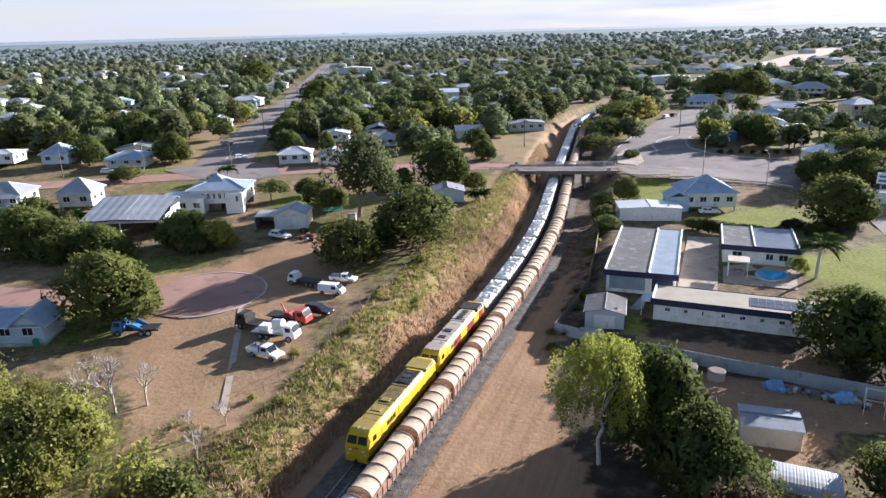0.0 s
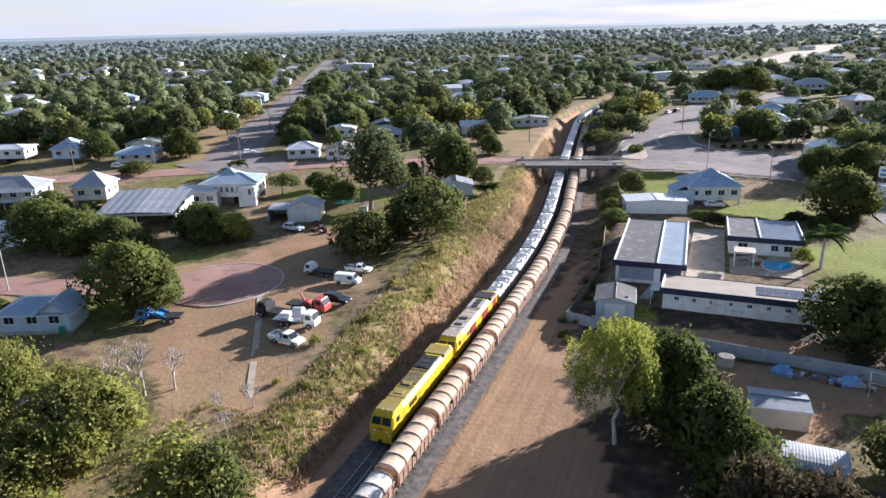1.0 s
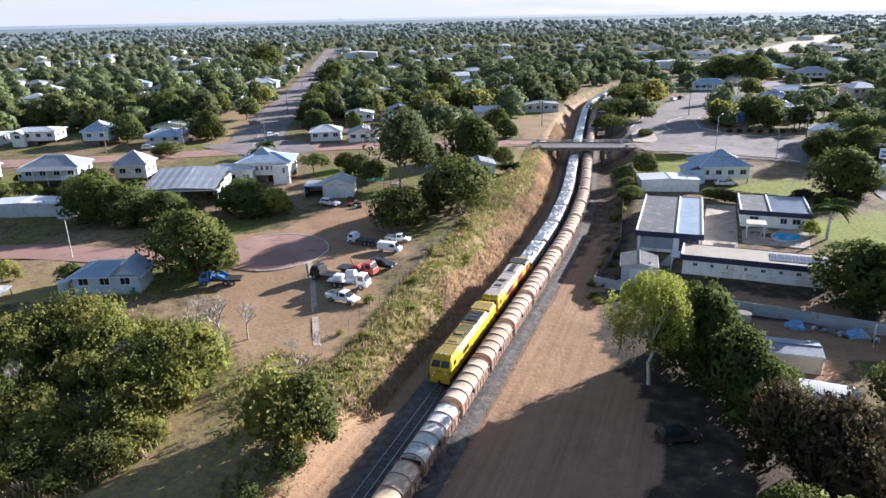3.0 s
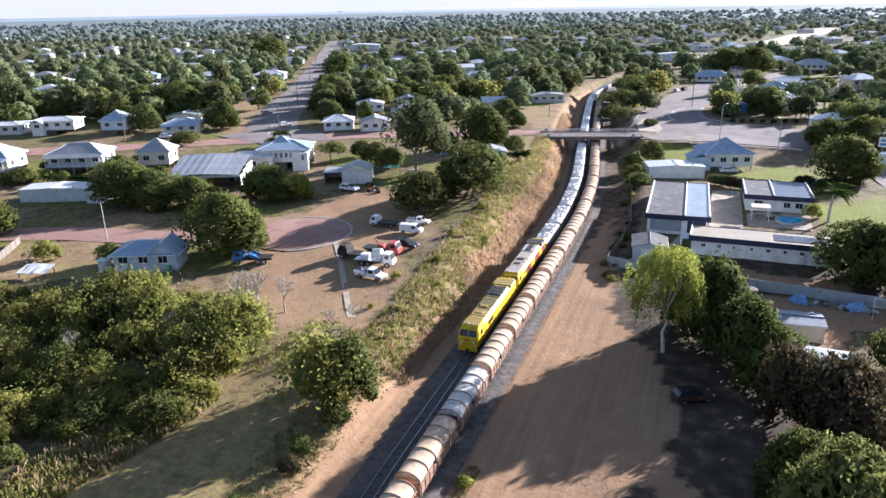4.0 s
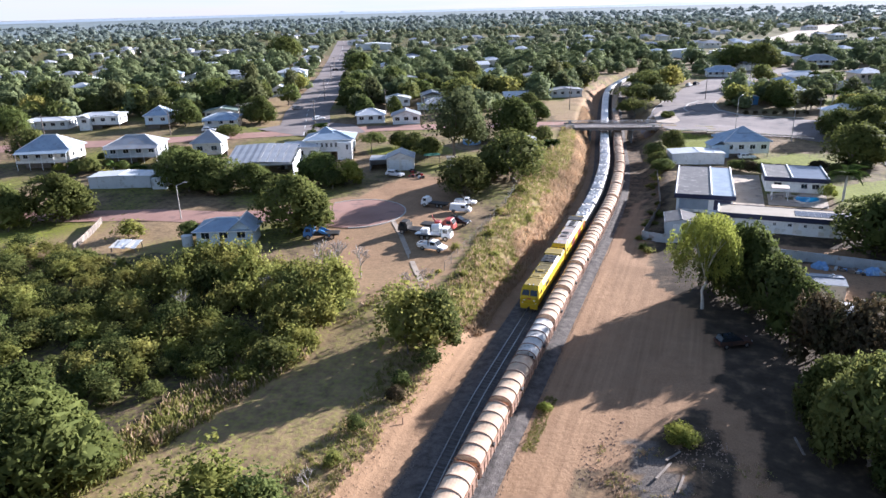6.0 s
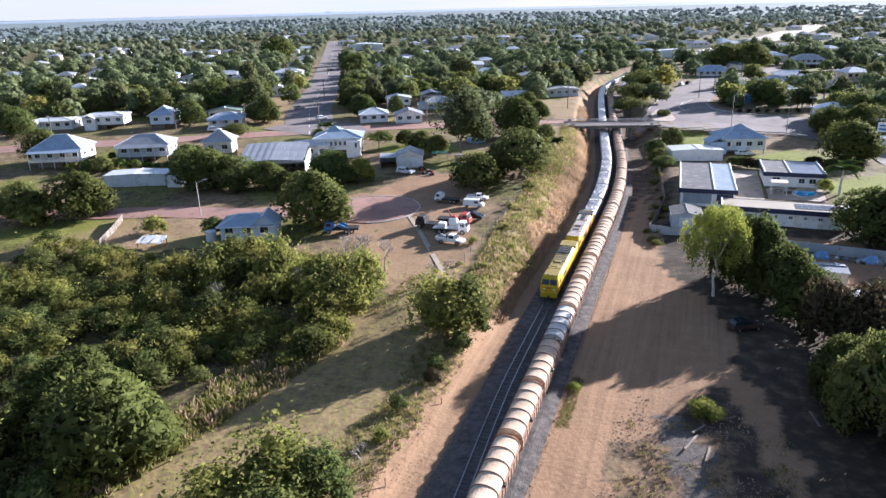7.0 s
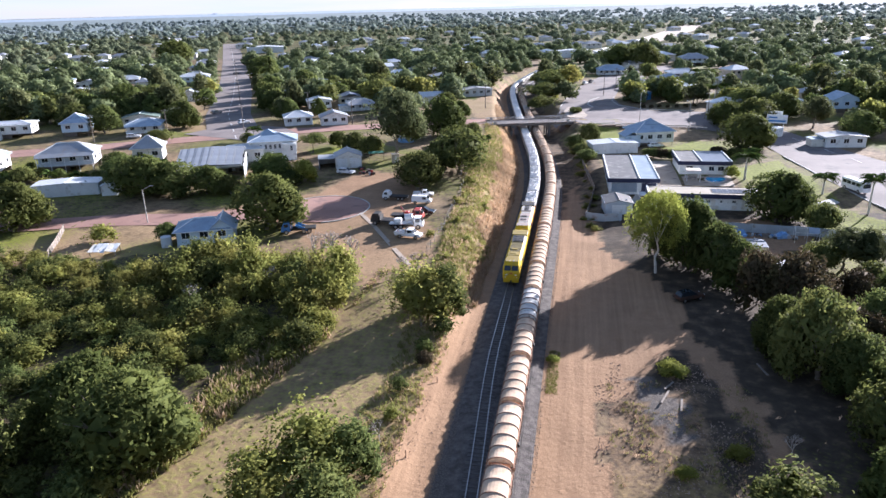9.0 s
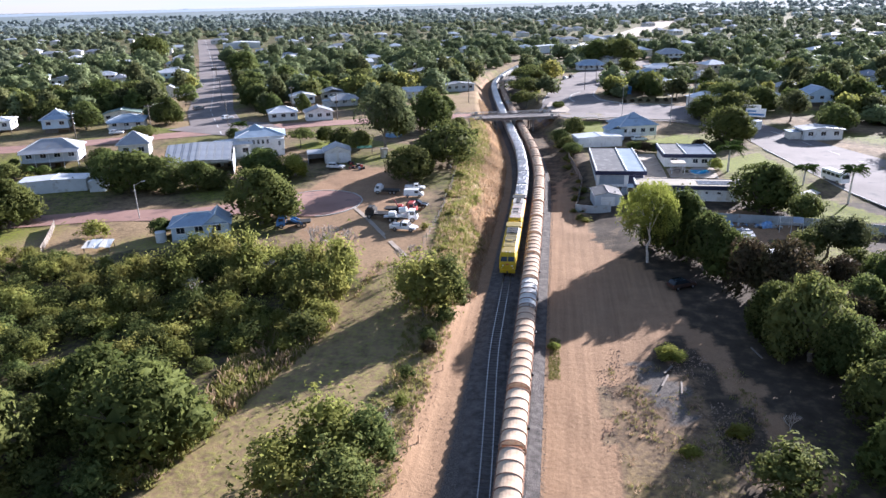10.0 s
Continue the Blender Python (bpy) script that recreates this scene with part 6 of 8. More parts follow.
# ---- plants ----
def leaf_arrays(lobes, n, leaf, seed, core=0.8, low=-0.45, jitter=0.75, spread=0.12, sprig=1, wide=0.55, burst=0.45):
    """A crown of many small leaf sprays on and within a set of rounded lobes (x, y, z, rx, ry, rz)."""
    r = np.random.RandomState(seed)
    lob = np.array(lobes, float)
    wgt = (lob[:, 3] * lob[:, 5])
    wgt[0] *= 1.5
    pick = r.choice(len(lob), n, p=wgt / wgt.sum())
    d = r.normal(size=(n, 3))
    d /= np.linalg.norm(d, axis=1)[:, None]
    flip = d[:, 2] < low
    d[flip, 2] *= -1
    rad = 1 + spread * r.normal(size=n)
    if sprig > 1:
        # leaves sit in sprigs, with gaps between them
        own = np.where(np.arange(n) < n * 0.4, np.arange(n), np.arange(n) // sprig * sprig)
        pick, d, rad = pick[own], d[own], rad[own]
    c = lob[pick, :3] + d * lob[pick, 3:] * rad[:, None]
    if sprig > 1:
        puff = leaf * 1.15 * math.sqrt(sprig / 8)
        off = r.normal(size=(n, 3)) * puff
        off -= 0.55 * d * (off * d).sum(1)[:, None]
        c = c + off
        d = d + 0.55 * off / puff
        d /= np.linalg.norm(d, axis=1)[:, None]
    keep = np.ones(n, bool)
    for k in range(len(lob)):
        q = (c - lob[k, :3]) / lob[k, 3:]
        keep &= ~(((q ** 2).sum(1) < 0.6) & (pick != k))
    c, d = c[keep], d[keep]
    n = len(c)
    nor = d + jitter * r.normal(size=(n, 3))
    nor /= np.linalg.norm(nor, axis=1)[:, None]
    up = r.normal(size=(n, 3))
    t = np.cross(nor, up)
    t /= np.linalg.norm(t, axis=1)[:, None]
    b = np.cross(nor, t)
    s = leaf * (0.55 + 0.9 * r.rand(n))[:, None]
    fold = 0.25 * s * nor
    V = np.stack([c - t * s, c - b * s * wide + fold, c + t * s, c + b * s * wide + fold], 1).reshape(-1, 3)
    F = np.arange(4 * n).reshape(-1, 4)
    verts, faces = V.tolist(), F.tolist()
    soft = 0.7 * d + 0.45 * nor
    soft /= np.linalg.norm(soft, axis=1)[:, None]
    normals = np.repeat(soft, 4, axis=0).tolist()
    if core:
        # inner leaves: loose triangles round the middle of each lobe
        for i, (x, y, z, rx, ry, rz) in enumerate(lobes):
            bm = bmesh.new()
            bmesh.ops.create_icosphere(bm, subdivisions=3 if i == 0 and n > 1500 else 2 if i == 0 and n > 400 else 1, radius=1)
            q = np.array([[v.co[:] for v in f.verts] for f in bm.faces])
            bm.free()
            size = np.linalg.norm(q[:, 0] - q[:, 1], axis=1)[:, None, None]
            normals += (q / np.linalg.norm(q, axis=2)[:, :, None]).reshape(-1, 3).tolist()
            q = q * (core * (1 + 0.22 * burst * r.normal(size=(len(q), 1, 1)))) + burst * size * r.normal(size=q.shape) * 0.5
            q = q * np.array([rx, ry, rz]) + np.array([x, y, z])
            base = len(verts)
            verts += q.reshape(-1, 3).tolist()
            faces += np.arange(base, base + 3 * len(q)).reshape(-1, 3).tolist()
    return verts, faces, normals


def soft_mesh(name, verts, faces, normals, material):
    """A mesh of loose leaves that is shaded along the swell of the crown."""
    me = mesh_of(name, verts, faces, material, True)
    me.normals_split_custom_set_from_vertices(normals)
    return me


def leaf_mesh(name, lobes, n, leaf, seed, material, *shape):
    return soft_mesh(name, *leaf_arrays(lobes, n, leaf, seed, *shape), material)


def trunk_mesh(name, h, r, seed, material, limbs=5, spread=2.2, fork=0.45, lean=0.0, reach=0.9):
    rr = random.Random(seed)
    bm = bmesh.new()
    p, rad = Vector((0, 0, -0.4)), r
    for k in range(4):
        q = Vector((rr.uniform(-0.12, 0.12) * h * 0.2 + lean * k * 0.2, rr.uniform(-0.12, 0.12) * h * 0.2, h * fork * (k + 1) / 4))
        tube(bm, p, q, rad, rad * 0.86, 9)
        p, rad = q, rad * 0.86
    for i in range(limbs):
        a = 2 * math.pi * (i + rr.random() * 0.6) / limbs
        m = p + Vector((math.cos(a) * spread * 0.5, math.sin(a) * spread * 0.5, h * (reach - fork) * 0.5))
        e = p + Vector((math.cos(a) * spread, math.sin(a) * spread, h * (reach - fork) * rr.uniform(0.8, 1.0)))
        tube(bm, p - Vector((0, 0, 0.1)), m, rad * 0.6, rad * 0.42, 7)
        tube(bm, m, e, rad * 0.42, rad * 0.12, 6)
        for j in range(2):
            f = e + Vector((rr.uniform(-1, 1), rr.uniform(-1, 1), rr.uniform(0.2, 0.8))) * spread * 0.4
            tube(bm, m.lerp(e, 0.5), f, rad * 0.25, rad * 0.06, 5)
    me = bpy.data.meshes.new(name)
    bm.to_mesh(me)
    bm.free()
    me.materials.append(material)
    return me


def lobes_dome(R, H, base, n, seed, flat=0.75):
    """Lobes of a rounded crown R wide and H high from base up."""
    rr = random.Random(seed)
    out = [(0, 0, base + H * 0.46, R * 0.84, R * 0.84, H * 0.48)]
    for i in range(n):
        a, u = 2 * math.pi * (i * 0.381966 + rr.random() * 0.12) * 1.0, (i + 0.5) / n
        rad = R * (0.76 - 0.60 * u ** 2.0)
        s = R * rr.uniform(0.28, 0.44)
        out.append((math.cos(a * 2.6) * rad, math.sin(a * 2.6) * rad, base + H * (0.13 + 0.72 * u) + rr.uniform(-0.06, 0.06) * H, s, s, s * flat))
    return out


def tree_kind(name, R, H, base, material, n, leaf, seed, bark=BARK, lob=9, trunk_r=0.28, core=0.8, flat=0.75, low=-0.45, spread=0.12, jitter=0.75, sprig=12):
    cr = leaf_mesh("crown", lobes_dome(R, H, base, lob, seed, flat), n, leaf, seed, material, core, low, jitter, spread, sprig)
    tk = trunk_mesh("trunk", base + H * 0.85, trunk_r, seed, bark, 5, R * 0.55, max(0.2, min(0.6, base / (base + H) + 0.08)))
    return cr, tk


def plant(kind, x, y, rot, sx, sz, label, name="tree", category="tree", group="", trunk=True, up=0.0):
    e = thing(name, Matrix.Translation(on(x, y, up)) @ pose(0, 0, 0, 0, 0, rot) @ Matrix.Diagonal((sx, sx, sz, 1)), label, category, group)
    part("crown" if category == "tree" else "foliage", kind[0], None, e)
    if trunk and kind[1]:
        part("trunk", kind[1], None, e)
    return e


# kinds for the near ground: fine leaves
N_MANGO = [tree_kind("mango", 5.0, 8.0, 0.1, F_MANGO, 6600, 0.22, 11 + k, BARK, 24, 0.3, 0.74, 0.75, -0.8, 0.07) for k in range(2)]
N_FIG = [tree_kind("fig", 5.0, 7.4, 0.5, F_FIG, 6200, 0.22, 21 + k, BARK, 22, 0.32, 0.7, 0.65, -0.75, 0.08) for k in range(2)]
N_SCRUB = [tree_kind("scrub", 2.3, 3.6, 0.1, F_SCRUB, 1400, 0.14, 31 + k, BARK, 13, 0.07, 0.5, 0.95, -0.5, 0.36, 0.7, 9) for k in range(5)]
N_SCRUBD = [tree_kind("scrub", 2.3, 3.4, 0.1, F_FIG, 1400, 0.14, 41 + k, BARK, 11, 0.07, 0.55, 0.9, -0.5, 0.2, 0.6, 10) for k in range(3)]
N_TALL = [tree_kind("tall_scrub", 2.8, 7.6, 0.1, F_SCRUB if k == 1 else F_FIG, 3500, 0.17, 141 + k, BARK, 22, 0.1, 0.55, 1.0, -0.5, 0.32, 0.75, 10) for k in range(3)]
N_BROWN = [tree_kind("bottlebrush", 3.4, 4.6, 0.3, F_BROWN, 3400, 0.16, 51 + k, BARK, 14, 0.12, 0.66, 0.8, -0.5, 0.16, 0.9) for k in range(2)]
N_GUM = tree_kind("gum", 6.0, 9.5, 2.6, F_GUM, 7000, 0.22, 61, BARK, 26, 0.4, 0.62, 0.85, -0.5, 0.15, 0.85)
N_BRIGHT = tree_kind("sunlit", 4.0, 7.0, 0.4, F_BRIGHT, 5200, 0.17, 71, BARK, 18, 0.2, 0.66, 0.9, -0.5, 0.14, 0.9)


def weeping_kind(R, H, base, seed):
    """A tall crown of hanging leafy strands on a pale trunk."""
    r = np.random.RandomState(seed)
    V = []
    for k in range(460):
        u = r.rand() ** 0.7
        z = base + H * (0.22 + 0.76 * u)
        rr = R * math.sqrt(max(0.03, 1 - ((u - 0.32) / 0.72) ** 2)) * (0.35 + 0.65 * math.sqrt(r.rand()))
        a = r.uniform(0, 6.283)
        bulge = 1 + 0.28 * math.sin(3 * a + 1.3) * math.sin(5 * u + seed)
        p = np.array([math.cos(a) * rr * bulge, math.sin(a) * rr * bulge, z])
        out = np.array([math.cos(a), math.sin(a), 0.0])
        L = r.uniform(1.0, 2.6) * H / 11
        m = 30
        for i in range(m):
            w = i / m
            c = p + out * (0.55 * w) + np.array([0, 0, 0.35 * math.sin(w * 2.2) - L * w ** 1.3]) + r.normal(size=3) * 0.17
            t = np.array([0, 0, -0.8]) + r.normal(size=3) * 0.55
            t /= np.linalg.norm(t)
            b = np.cross(t, r.normal(size=3))
            b /= np.linalg.norm(b)
            s = 0.17 * r.uniform(0.7, 1.3)
            V += [c - t * s, c - b * s * 0.42, c + t * s, c + b * s * 0.42]
    F = np.arange(len(V)).reshape(-1, 4).tolist()
    return mesh_of("crown", np.array(V).tolist(), F, F_BRIGHT), trunk_mesh("trunk", base + H * 0.85, 0.26, seed, PALE_BARK, 6, R * 0.5, 0.42)


N_WEEP = weeping_kind(4.5, 10.6, 3.6, 71)
N_ROUND = [tree_kind("round_tree", 3.2, 4.6, 0.4, F_FIG, 2800, 0.19, 81 + k, BARK, 14, 0.16, 0.72) for k in range(2)]
N_YELLOW = tree_kind("golden_shrub", 1.8, 2.3, 0.1, F_BRIGHT, 1500, 0.11, 91, BARK, 9, 0.06, 0.65)
N_SPREAD = tree_kind("umbrella_tree", 5.4, 2.6, 2.8, F_FIG, 3600, 0.22, 95, BARK, 16, 0.22, 0.6, 0.5, -0.3)

PL = [  # kind, x, y, turn, width, height, label
    (N_MANGO[0], -80.4, 69.4, 10, 1.42, 1.36, "big dense rounded dark green mango tree by the turning circle"),
    (N_FIG[0], -57.2, 99.4, 40, 1.2, 1.06, "low dark green shade tree over parked trucks"),
    (N_FIG[1], -49.8, 112.5, 80, 1.65, 1.4, "broad dark green shade tree above the cutting"),
    (N_FIG[0], -54.0, 117.0, 150, 0.9, 0.95, "dark green shade tree above the cutting"),
    (N_GUM, -69.6, 128.6, 0, 1.32, 1.42, "tall olive-green gum tree with a thick trunk"),
    (N_MANGO[1], -63.8, 159.6, 30, 1.42, 1.5, "dense dark mango tree behind a shed"),
    (N_MANGO[0], -70.2, 152.4, 130, 0.75, 0.7, "dense dark mango tree in a back yard"),
    (N_ROUND[1], -53.7, 157.4, 30, 1.0, 0.9, "rounded green tree behind a shed"),
    (N_ROUND[0], -77.1, 129.4, 30, 1.2, 1.1, "dark rounded tree behind the garage"),
    (N_ROUND[1], -83.2, 134.6, 90, 1.2, 1.05, "dark rounded tree behind the garage"),
    (N_ROUND[0], -89.9, 140.8, 90, 1.0, 0.9, "green tree in a back yard"),
    (N_SPREAD, -95.1, 132.9, 20, 0.85, 0.9, "small flat-topped shade tree in a yard"),
    (N_MANGO[1], -92.8, 101.0, 120, 1.15, 0.9, "dense dark green tree beside the patio shelter"),
    (N_BRIGHT, -86.4, 102.0, 0, 0.95, 0.78, "sunlit yellow-green bushy tree"),
    (N_MANGO[1], -119.5, 88.5, 10, 1.5, 1.15, "dense dark green tree along the street with sunlit upper leaves"),
    (N_FIG[0], -126.5, 92.0, 70, 1.0, 1.05, "dense dark green tree along the street"),
    (N_FIG[1], -112.0, 90.6, 200, 1.2, 0.98, "dense dark green tree in front of the patio shelter"),
    (N_MANGO[0], -105.2, 91.6, 20, 1.05, 0.8, "dense dark green tree in front of the patio shelter"),
    (N_FIG[0], -99.4, 92.0, 150, 0.75, 0.55, "low dark green bushy tree in front of the patio shelter"),
    (N_FIG[1], -180.8, 160.4, 33, 1.05, 1.15, "dense green tree between two houses"),
    (N_MANGO[0], -156.6, 169.8, 33, 1.1, 1.2, "dense dark green tree at the street corner"),
    (N_MANGO[1], -195.7, 194.8, 70, 1.6, 1.55, "broad dense dark green tree behind the houses"),
    (N_MANGO[0], -261.1, 176, 70, 1.7, 1.6, "broad dense dark green tree behind a white shed"),
    (N_FIG[1], -249.5, 171.7, 10, 1.2, 1.3, "dense green tree behind a white shed"),
    (N_FIG[0], -245, 219.5, 70, 1.1, 1.0, "dense rounded green tree beside a grey-roofed house"),
    (N_MANGO[1], -146.4, 220.4, 70, 1.25, 1.25, "dense dark green tree at the roadside"),
    (N_MANGO[0], -199.6, 328.3, 70, 2.0, 1.7, "huge dark green fig tree at the roadside"),
    (N_MANGO[1], -338.5, 467.2, 70, 3.0, 2.2, "huge dark green fig tree far along the street"),
    (N_SCRUBD[0], -38.6, 32.6, 20, 0.8, 0.8, "dark green shrub beside the railway dirt road"),
    (N_SCRUBD[2], -40.4, 28.0, 20, 0.6, 0.55, "dark green shrub beside the railway dirt road"),
    (N_BROWN[0], -39.6, 25.0, 20, 0.36, 0.35, "brownish dry shrub beside the railway dirt road"),
    (N_SCRUBD[1], -41.2, 18.5, 20, 0.55, 0.5, "dark green shrub beside the railway dirt road"),
    (N_SCRUB[3], -40.6, 12.5, 20, 0.5, 0.45, "green shrub beside the railway dirt road"),
    (N_FIG[0], -200.5, 171.8, 133, 1.2, 1.1, "dense green tree between two houses"),
    (N_ROUND[0], -149.7, 144.5, 133, 1.5, 0.8, "dull green spreading bush beside the cross street"),
    (N_FIG[1], -229.1, 169, 133, 1.2, 1.1, "dense green tree between two houses"),
    (N_MANGO[1], -224.1, 129.5, 133, 1.2, 1.1, "dense green tree beside the cross street"),
    (N_MANGO[1], -131.5, 98.5, 33, 0.8, 0.75, "dense dark green tree behind the pale shed"),
    (N_ROUND[0], -88.0, 98.5, 40, 1.1, 0.8, "dense dark green tree beside the patio shelter"),
    (N_ROUND[1], -138.5, 106.0, 0, 1.25, 1.15, "rounded green tree between two houses"),
    (N_ROUND[1], -122.0, 114.0, 0, 1.05, 0.95, "rounded green tree between two houses"),
    (N_ROUND[0], -96.6, 60.6, 45, 0.75, 0.72, "small dark green tree beside the cottage"),
    (N_SCRUB[1], -109.0, 58.6, 45, 1.3, 0.9, "large dense green tree by the street"),
    (N_WEEP, -8.1, 62.3, 0, 1.0, 1.0, "tall sunlit yellow-green weeping tree with a pale trunk"),
    (N_MANGO[1], -3.2, 65.0, 0, 1.02, 1.52, "massive dark green tree beside the weeping tree"),
    (N_MANGO[0], -5.6, 68.5, 50, 0.9, 1.35, "tall dark green tree behind the weeping tree"),
    (N_FIG[0], 0.6, 60.0, 50, 0.92, 1.2, "dark green tree at the yard's edge"),
    (N_MANGO[0], 4.4, 57.0, 150, 0.85, 0.95, "dark green tree at the yard's edge"),
    (N_BROWN[0], 8.8, 47.4, 0, 1.4, 1.8, "reddish-brown leaved bushy tree"),
    (N_BROWN[1], 12.6, 49.0, 90, 1.1, 1.2, "reddish-brown leaved bushy tree"),
    (N_BROWN[0], 5.2, 50.8, 200, 1.1, 1.65, "dull brownish-green bushy tree"),
    (N_BROWN[1], 9.4, 43.0, 10, 1.1, 1.6, "dull brownish-green bushy tree"),
    (N_FIG[1], 7.4, 29.2, 80, 1.0, 1.36, "dark green tree with sunlit upper leaves"),
    (N_MANGO[1], 5.2, 35.6, 180, 0.72, 0.95, "dark green tree with sunlit upper leaves"),
    (N_FIG[0], 10.6, 26.2, 180, 0.72, 0.95, "dark green tree with sunlit upper leaves"),
    (N_MANGO[1], 10.2, 14.8, 20, 1.0, 0.95, "dense dark green tree beyond the trail"),
    (N_FIG[1], 14.5, 10.0, 140, 0.95, 0.95, "dense dark green tree beyond the trail"),
    (N_BROWN[1], 18.0, 30.0, 140, 1.0, 1.0, "dull brownish-green bushy tree"),
    (N_FIG[0], 22.5, 38.0, 40, 0.9, 0.75, "dull green tree in a back yard"),
    (N_MANGO[1], 25.0, 51.5, 40, 0.85, 0.85, "dense dark tree in a back yard"),
    (N_MANGO[0], -131.5, 63.0, 45, 1.35, 1.22, "large dense green tree by the street"),
    (N_FIG[1], -142.0, 58.0, 45, 1.2, 1.0, "dense green tree by the street"),
    (N_SCRUB[0], -136.0, 55.5, 45, 1.8, 1.2, "sunlit green shrub by the street"),
    (N_FIG[0], -184.0, 101.0, 45, 1.2, 1.2, "dense green tree beside a house"),
    (N_ROUND[1], -158.0, 96.0, 45, 1.0, 0.8, "dark green bush behind the pale shed"),
    (N_FIG[0], 13.6, 20.4, 10, 0.9, 1.1, "dense dark tree beyond the trail"),
    # next three stand out of view, added to shade the trail
    (N_MANGO[0], 9.2, 4.5, 100, 0.95, 1.1, "dense dark tree beyond the trail"),
    (N_FIG[1], 19.5, 24.0, 40, 1.0, 1.2, "dense dark tree in a back yard"),
    (N_FIG[0], 19.0, 13.0, 40, 1.0, 1.2, "dense dark tree in a back yard"),
    (N_BROWN[0], 13.4, 37.6, 90, 0.95, 1.15, "dull brownish-green bushy tree"),
    (N_BROWN[1], 13.2, 31.5, 90, 0.85, 1.0, "dull brownish-green bushy tree"),
    (N_FIG[1], 17.8, 42.0, 0, 0.7, 0.8, "dark green tree in a back yard"),
    (N_ROUND[1], 23.5, 58.0, 130, 1.0, 0.9, "dense dark tree in a back yard"),
    # next three are unseen too, placed for the shade they cast westward
    (N_MANGO[0], 29.5, 40.0, 40, 1.0, 1.15, "dense dark tree in a back yard"),
    (N_MANGO[1], 31.0, 30.0, 90, 1.0, 1.15, "dense dark tree in a back yard"),
    (N_FIG[0], 33.5, 51.0, 90, 1.0, 1.2, "dense dark tree in a back yard"),
    (N_BROWN[0], 19.4, 52.5, 90, 1.0, 1.0, "dull brownish-green bushy tree"),
    (N_BROWN[1], 16.0, 38.0, 190, 0.8, 1.0, "dull brownish-green bushy tree"),
    (N_GUM, 22.2, 67.5, 40, 0.72, 0.56, "light olive-green tree beside the tent frame"),
    (N_GUM, 26.5, 67.8, 170, 0.6, 0.58, "light olive-green tree beside the tent frame"),
    (N_SCRUBD[1], -1.6, 3.4, 140, 1.7, 1.25, "dull green shrub by the trail"),
    (N_MANGO[1], 25.3, 193.5, 60, 1.25, 1.05, "dense dark green tree beside the road junction"),
    (N_FIG[1], 36.3, 198.1, 160, 1.35, 1.1, "dense dark green tree beside the road junction"),
    (N_MANGO[0], 17.8, 94.0, 0, 1.38, 1.26, "large dense dark tree at the end of the motel wing"),
    (N_MANGO[1], 21.5, 97.0, 90, 0.8, 0.95, "large dense dark tree at the end of the motel wing"),
    (N_MANGO[1], 24.0, 158.0, 0, 1.5, 1.3, "large rounded dark green tree by the road"),
    (N_YELLOW, 14.8, 124.5, 0, 1.1, 1.1, "golden-green rounded shrub by the pool"),
    (N_ROUND[1], -19.0, 166.0, 0, 1.1, 1.15, "rounded dark green tree on the railway bank"),
    (N_ROUND[0], -23.0, 159.0, 0, 0.95, 0.9, "rounded green tree on the railway bank"),
    (N_ROUND[1], -21.0, 150.0, 60, 0.9, 0.7, "green bush on the railway bank"),
    (N_ROUND[0], -19.5, 142.0, 30, 1.0, 0.65, "green bush on the railway bank"),
    (N_MANGO[0], -121.1, 145.7, 30, 0.5, 0.4, "small bushy tree beside a street"),
    (N_MANGO[1], -64.5, 0.5, 30, 1.3, 1.26, "large dense green tree standing over the scrub"),
    (N_MANGO[0], -72.0, 5.0, 130, 1.1, 1.1, "large dense dark green tree standing over the scrub"),
    (N_FIG[0], -78.0, -5.0, 130, 1.2, 1.2, "large dense dark green tree standing over the scrub"),
    (N_TALL[1], -42.0, 34.6, 0, 1.5, 1.15, "tall green bushy tree at the edge of the railway land"),
    (N_TALL[0], -39.4, 36.6, 0, 1.15, 1.05, "tall green bushy tree at the edge of the railway land"),
    (N_TALL[1], -44.8, 38.2, 0, 1.15, 0.85, "tall green bushy tree at the edge of the railway land"),
    (N_TALL[1], -56.0, 42.0, 70, 1.15, 1.05, "tall sunlit yellow-green bushy tree at the end of the thicket"),
    (N_TALL[1], -45.5, 0.5, 0, 1.45, 1.02, "tall green bushy tree beside the railway"),
    (N_TALL[0], -42.0, 2.0, 0, 1.1, 0.8, "tall green bushy tree beside the railway"),
    (N_TALL[1], -48.0, -4.0, 90, 1.3, 0.85, "tall green bushy tree beside the railway"),
    (N_TALL[2], -43.0, -4.0, 0, 1.2, 0.75, "tall green bushy tree beside the railway"),
    (N_MANGO[0], -64.5, 197.9, 0, 0.8, 0.75, "dark green tree beyond the bridge"),
    (N_FIG[1], -73, 216.2, 0, 0.95, 0.85, "dark green tree beyond the bridge"),
    (N_MANGO[1], -127.5, 191, 0, 1.0, 0.95, "dense dark tree at the street corner"),
    (N_MANGO[0], -117.1, 196.4, 0, 0.6, 0.9, "dense dark tree behind the corner house"),
    (N_SPREAD, -39.0, 258.0, 0, 1.7, 1.6, "wide flat-topped rain tree beside the railway"),
    (N_SPREAD, -37.0, 284.0, 60, 1.6, 1.6, "wide flat-topped rain tree beside the railway"),
    (N_SPREAD, -36.0, 236.0, 160, 1.2, 1.2, "wide flat-topped rain tree beside the railway"),
    (N_MANGO[0], 12.0, 396.0, 0, 2.4, 1.7, "huge dark fig tree at the roadside"),
    (N_MANGO[1], -2.0, 402.0, 0, 2.2, 1.6, "huge dark fig tree at the roadside"),
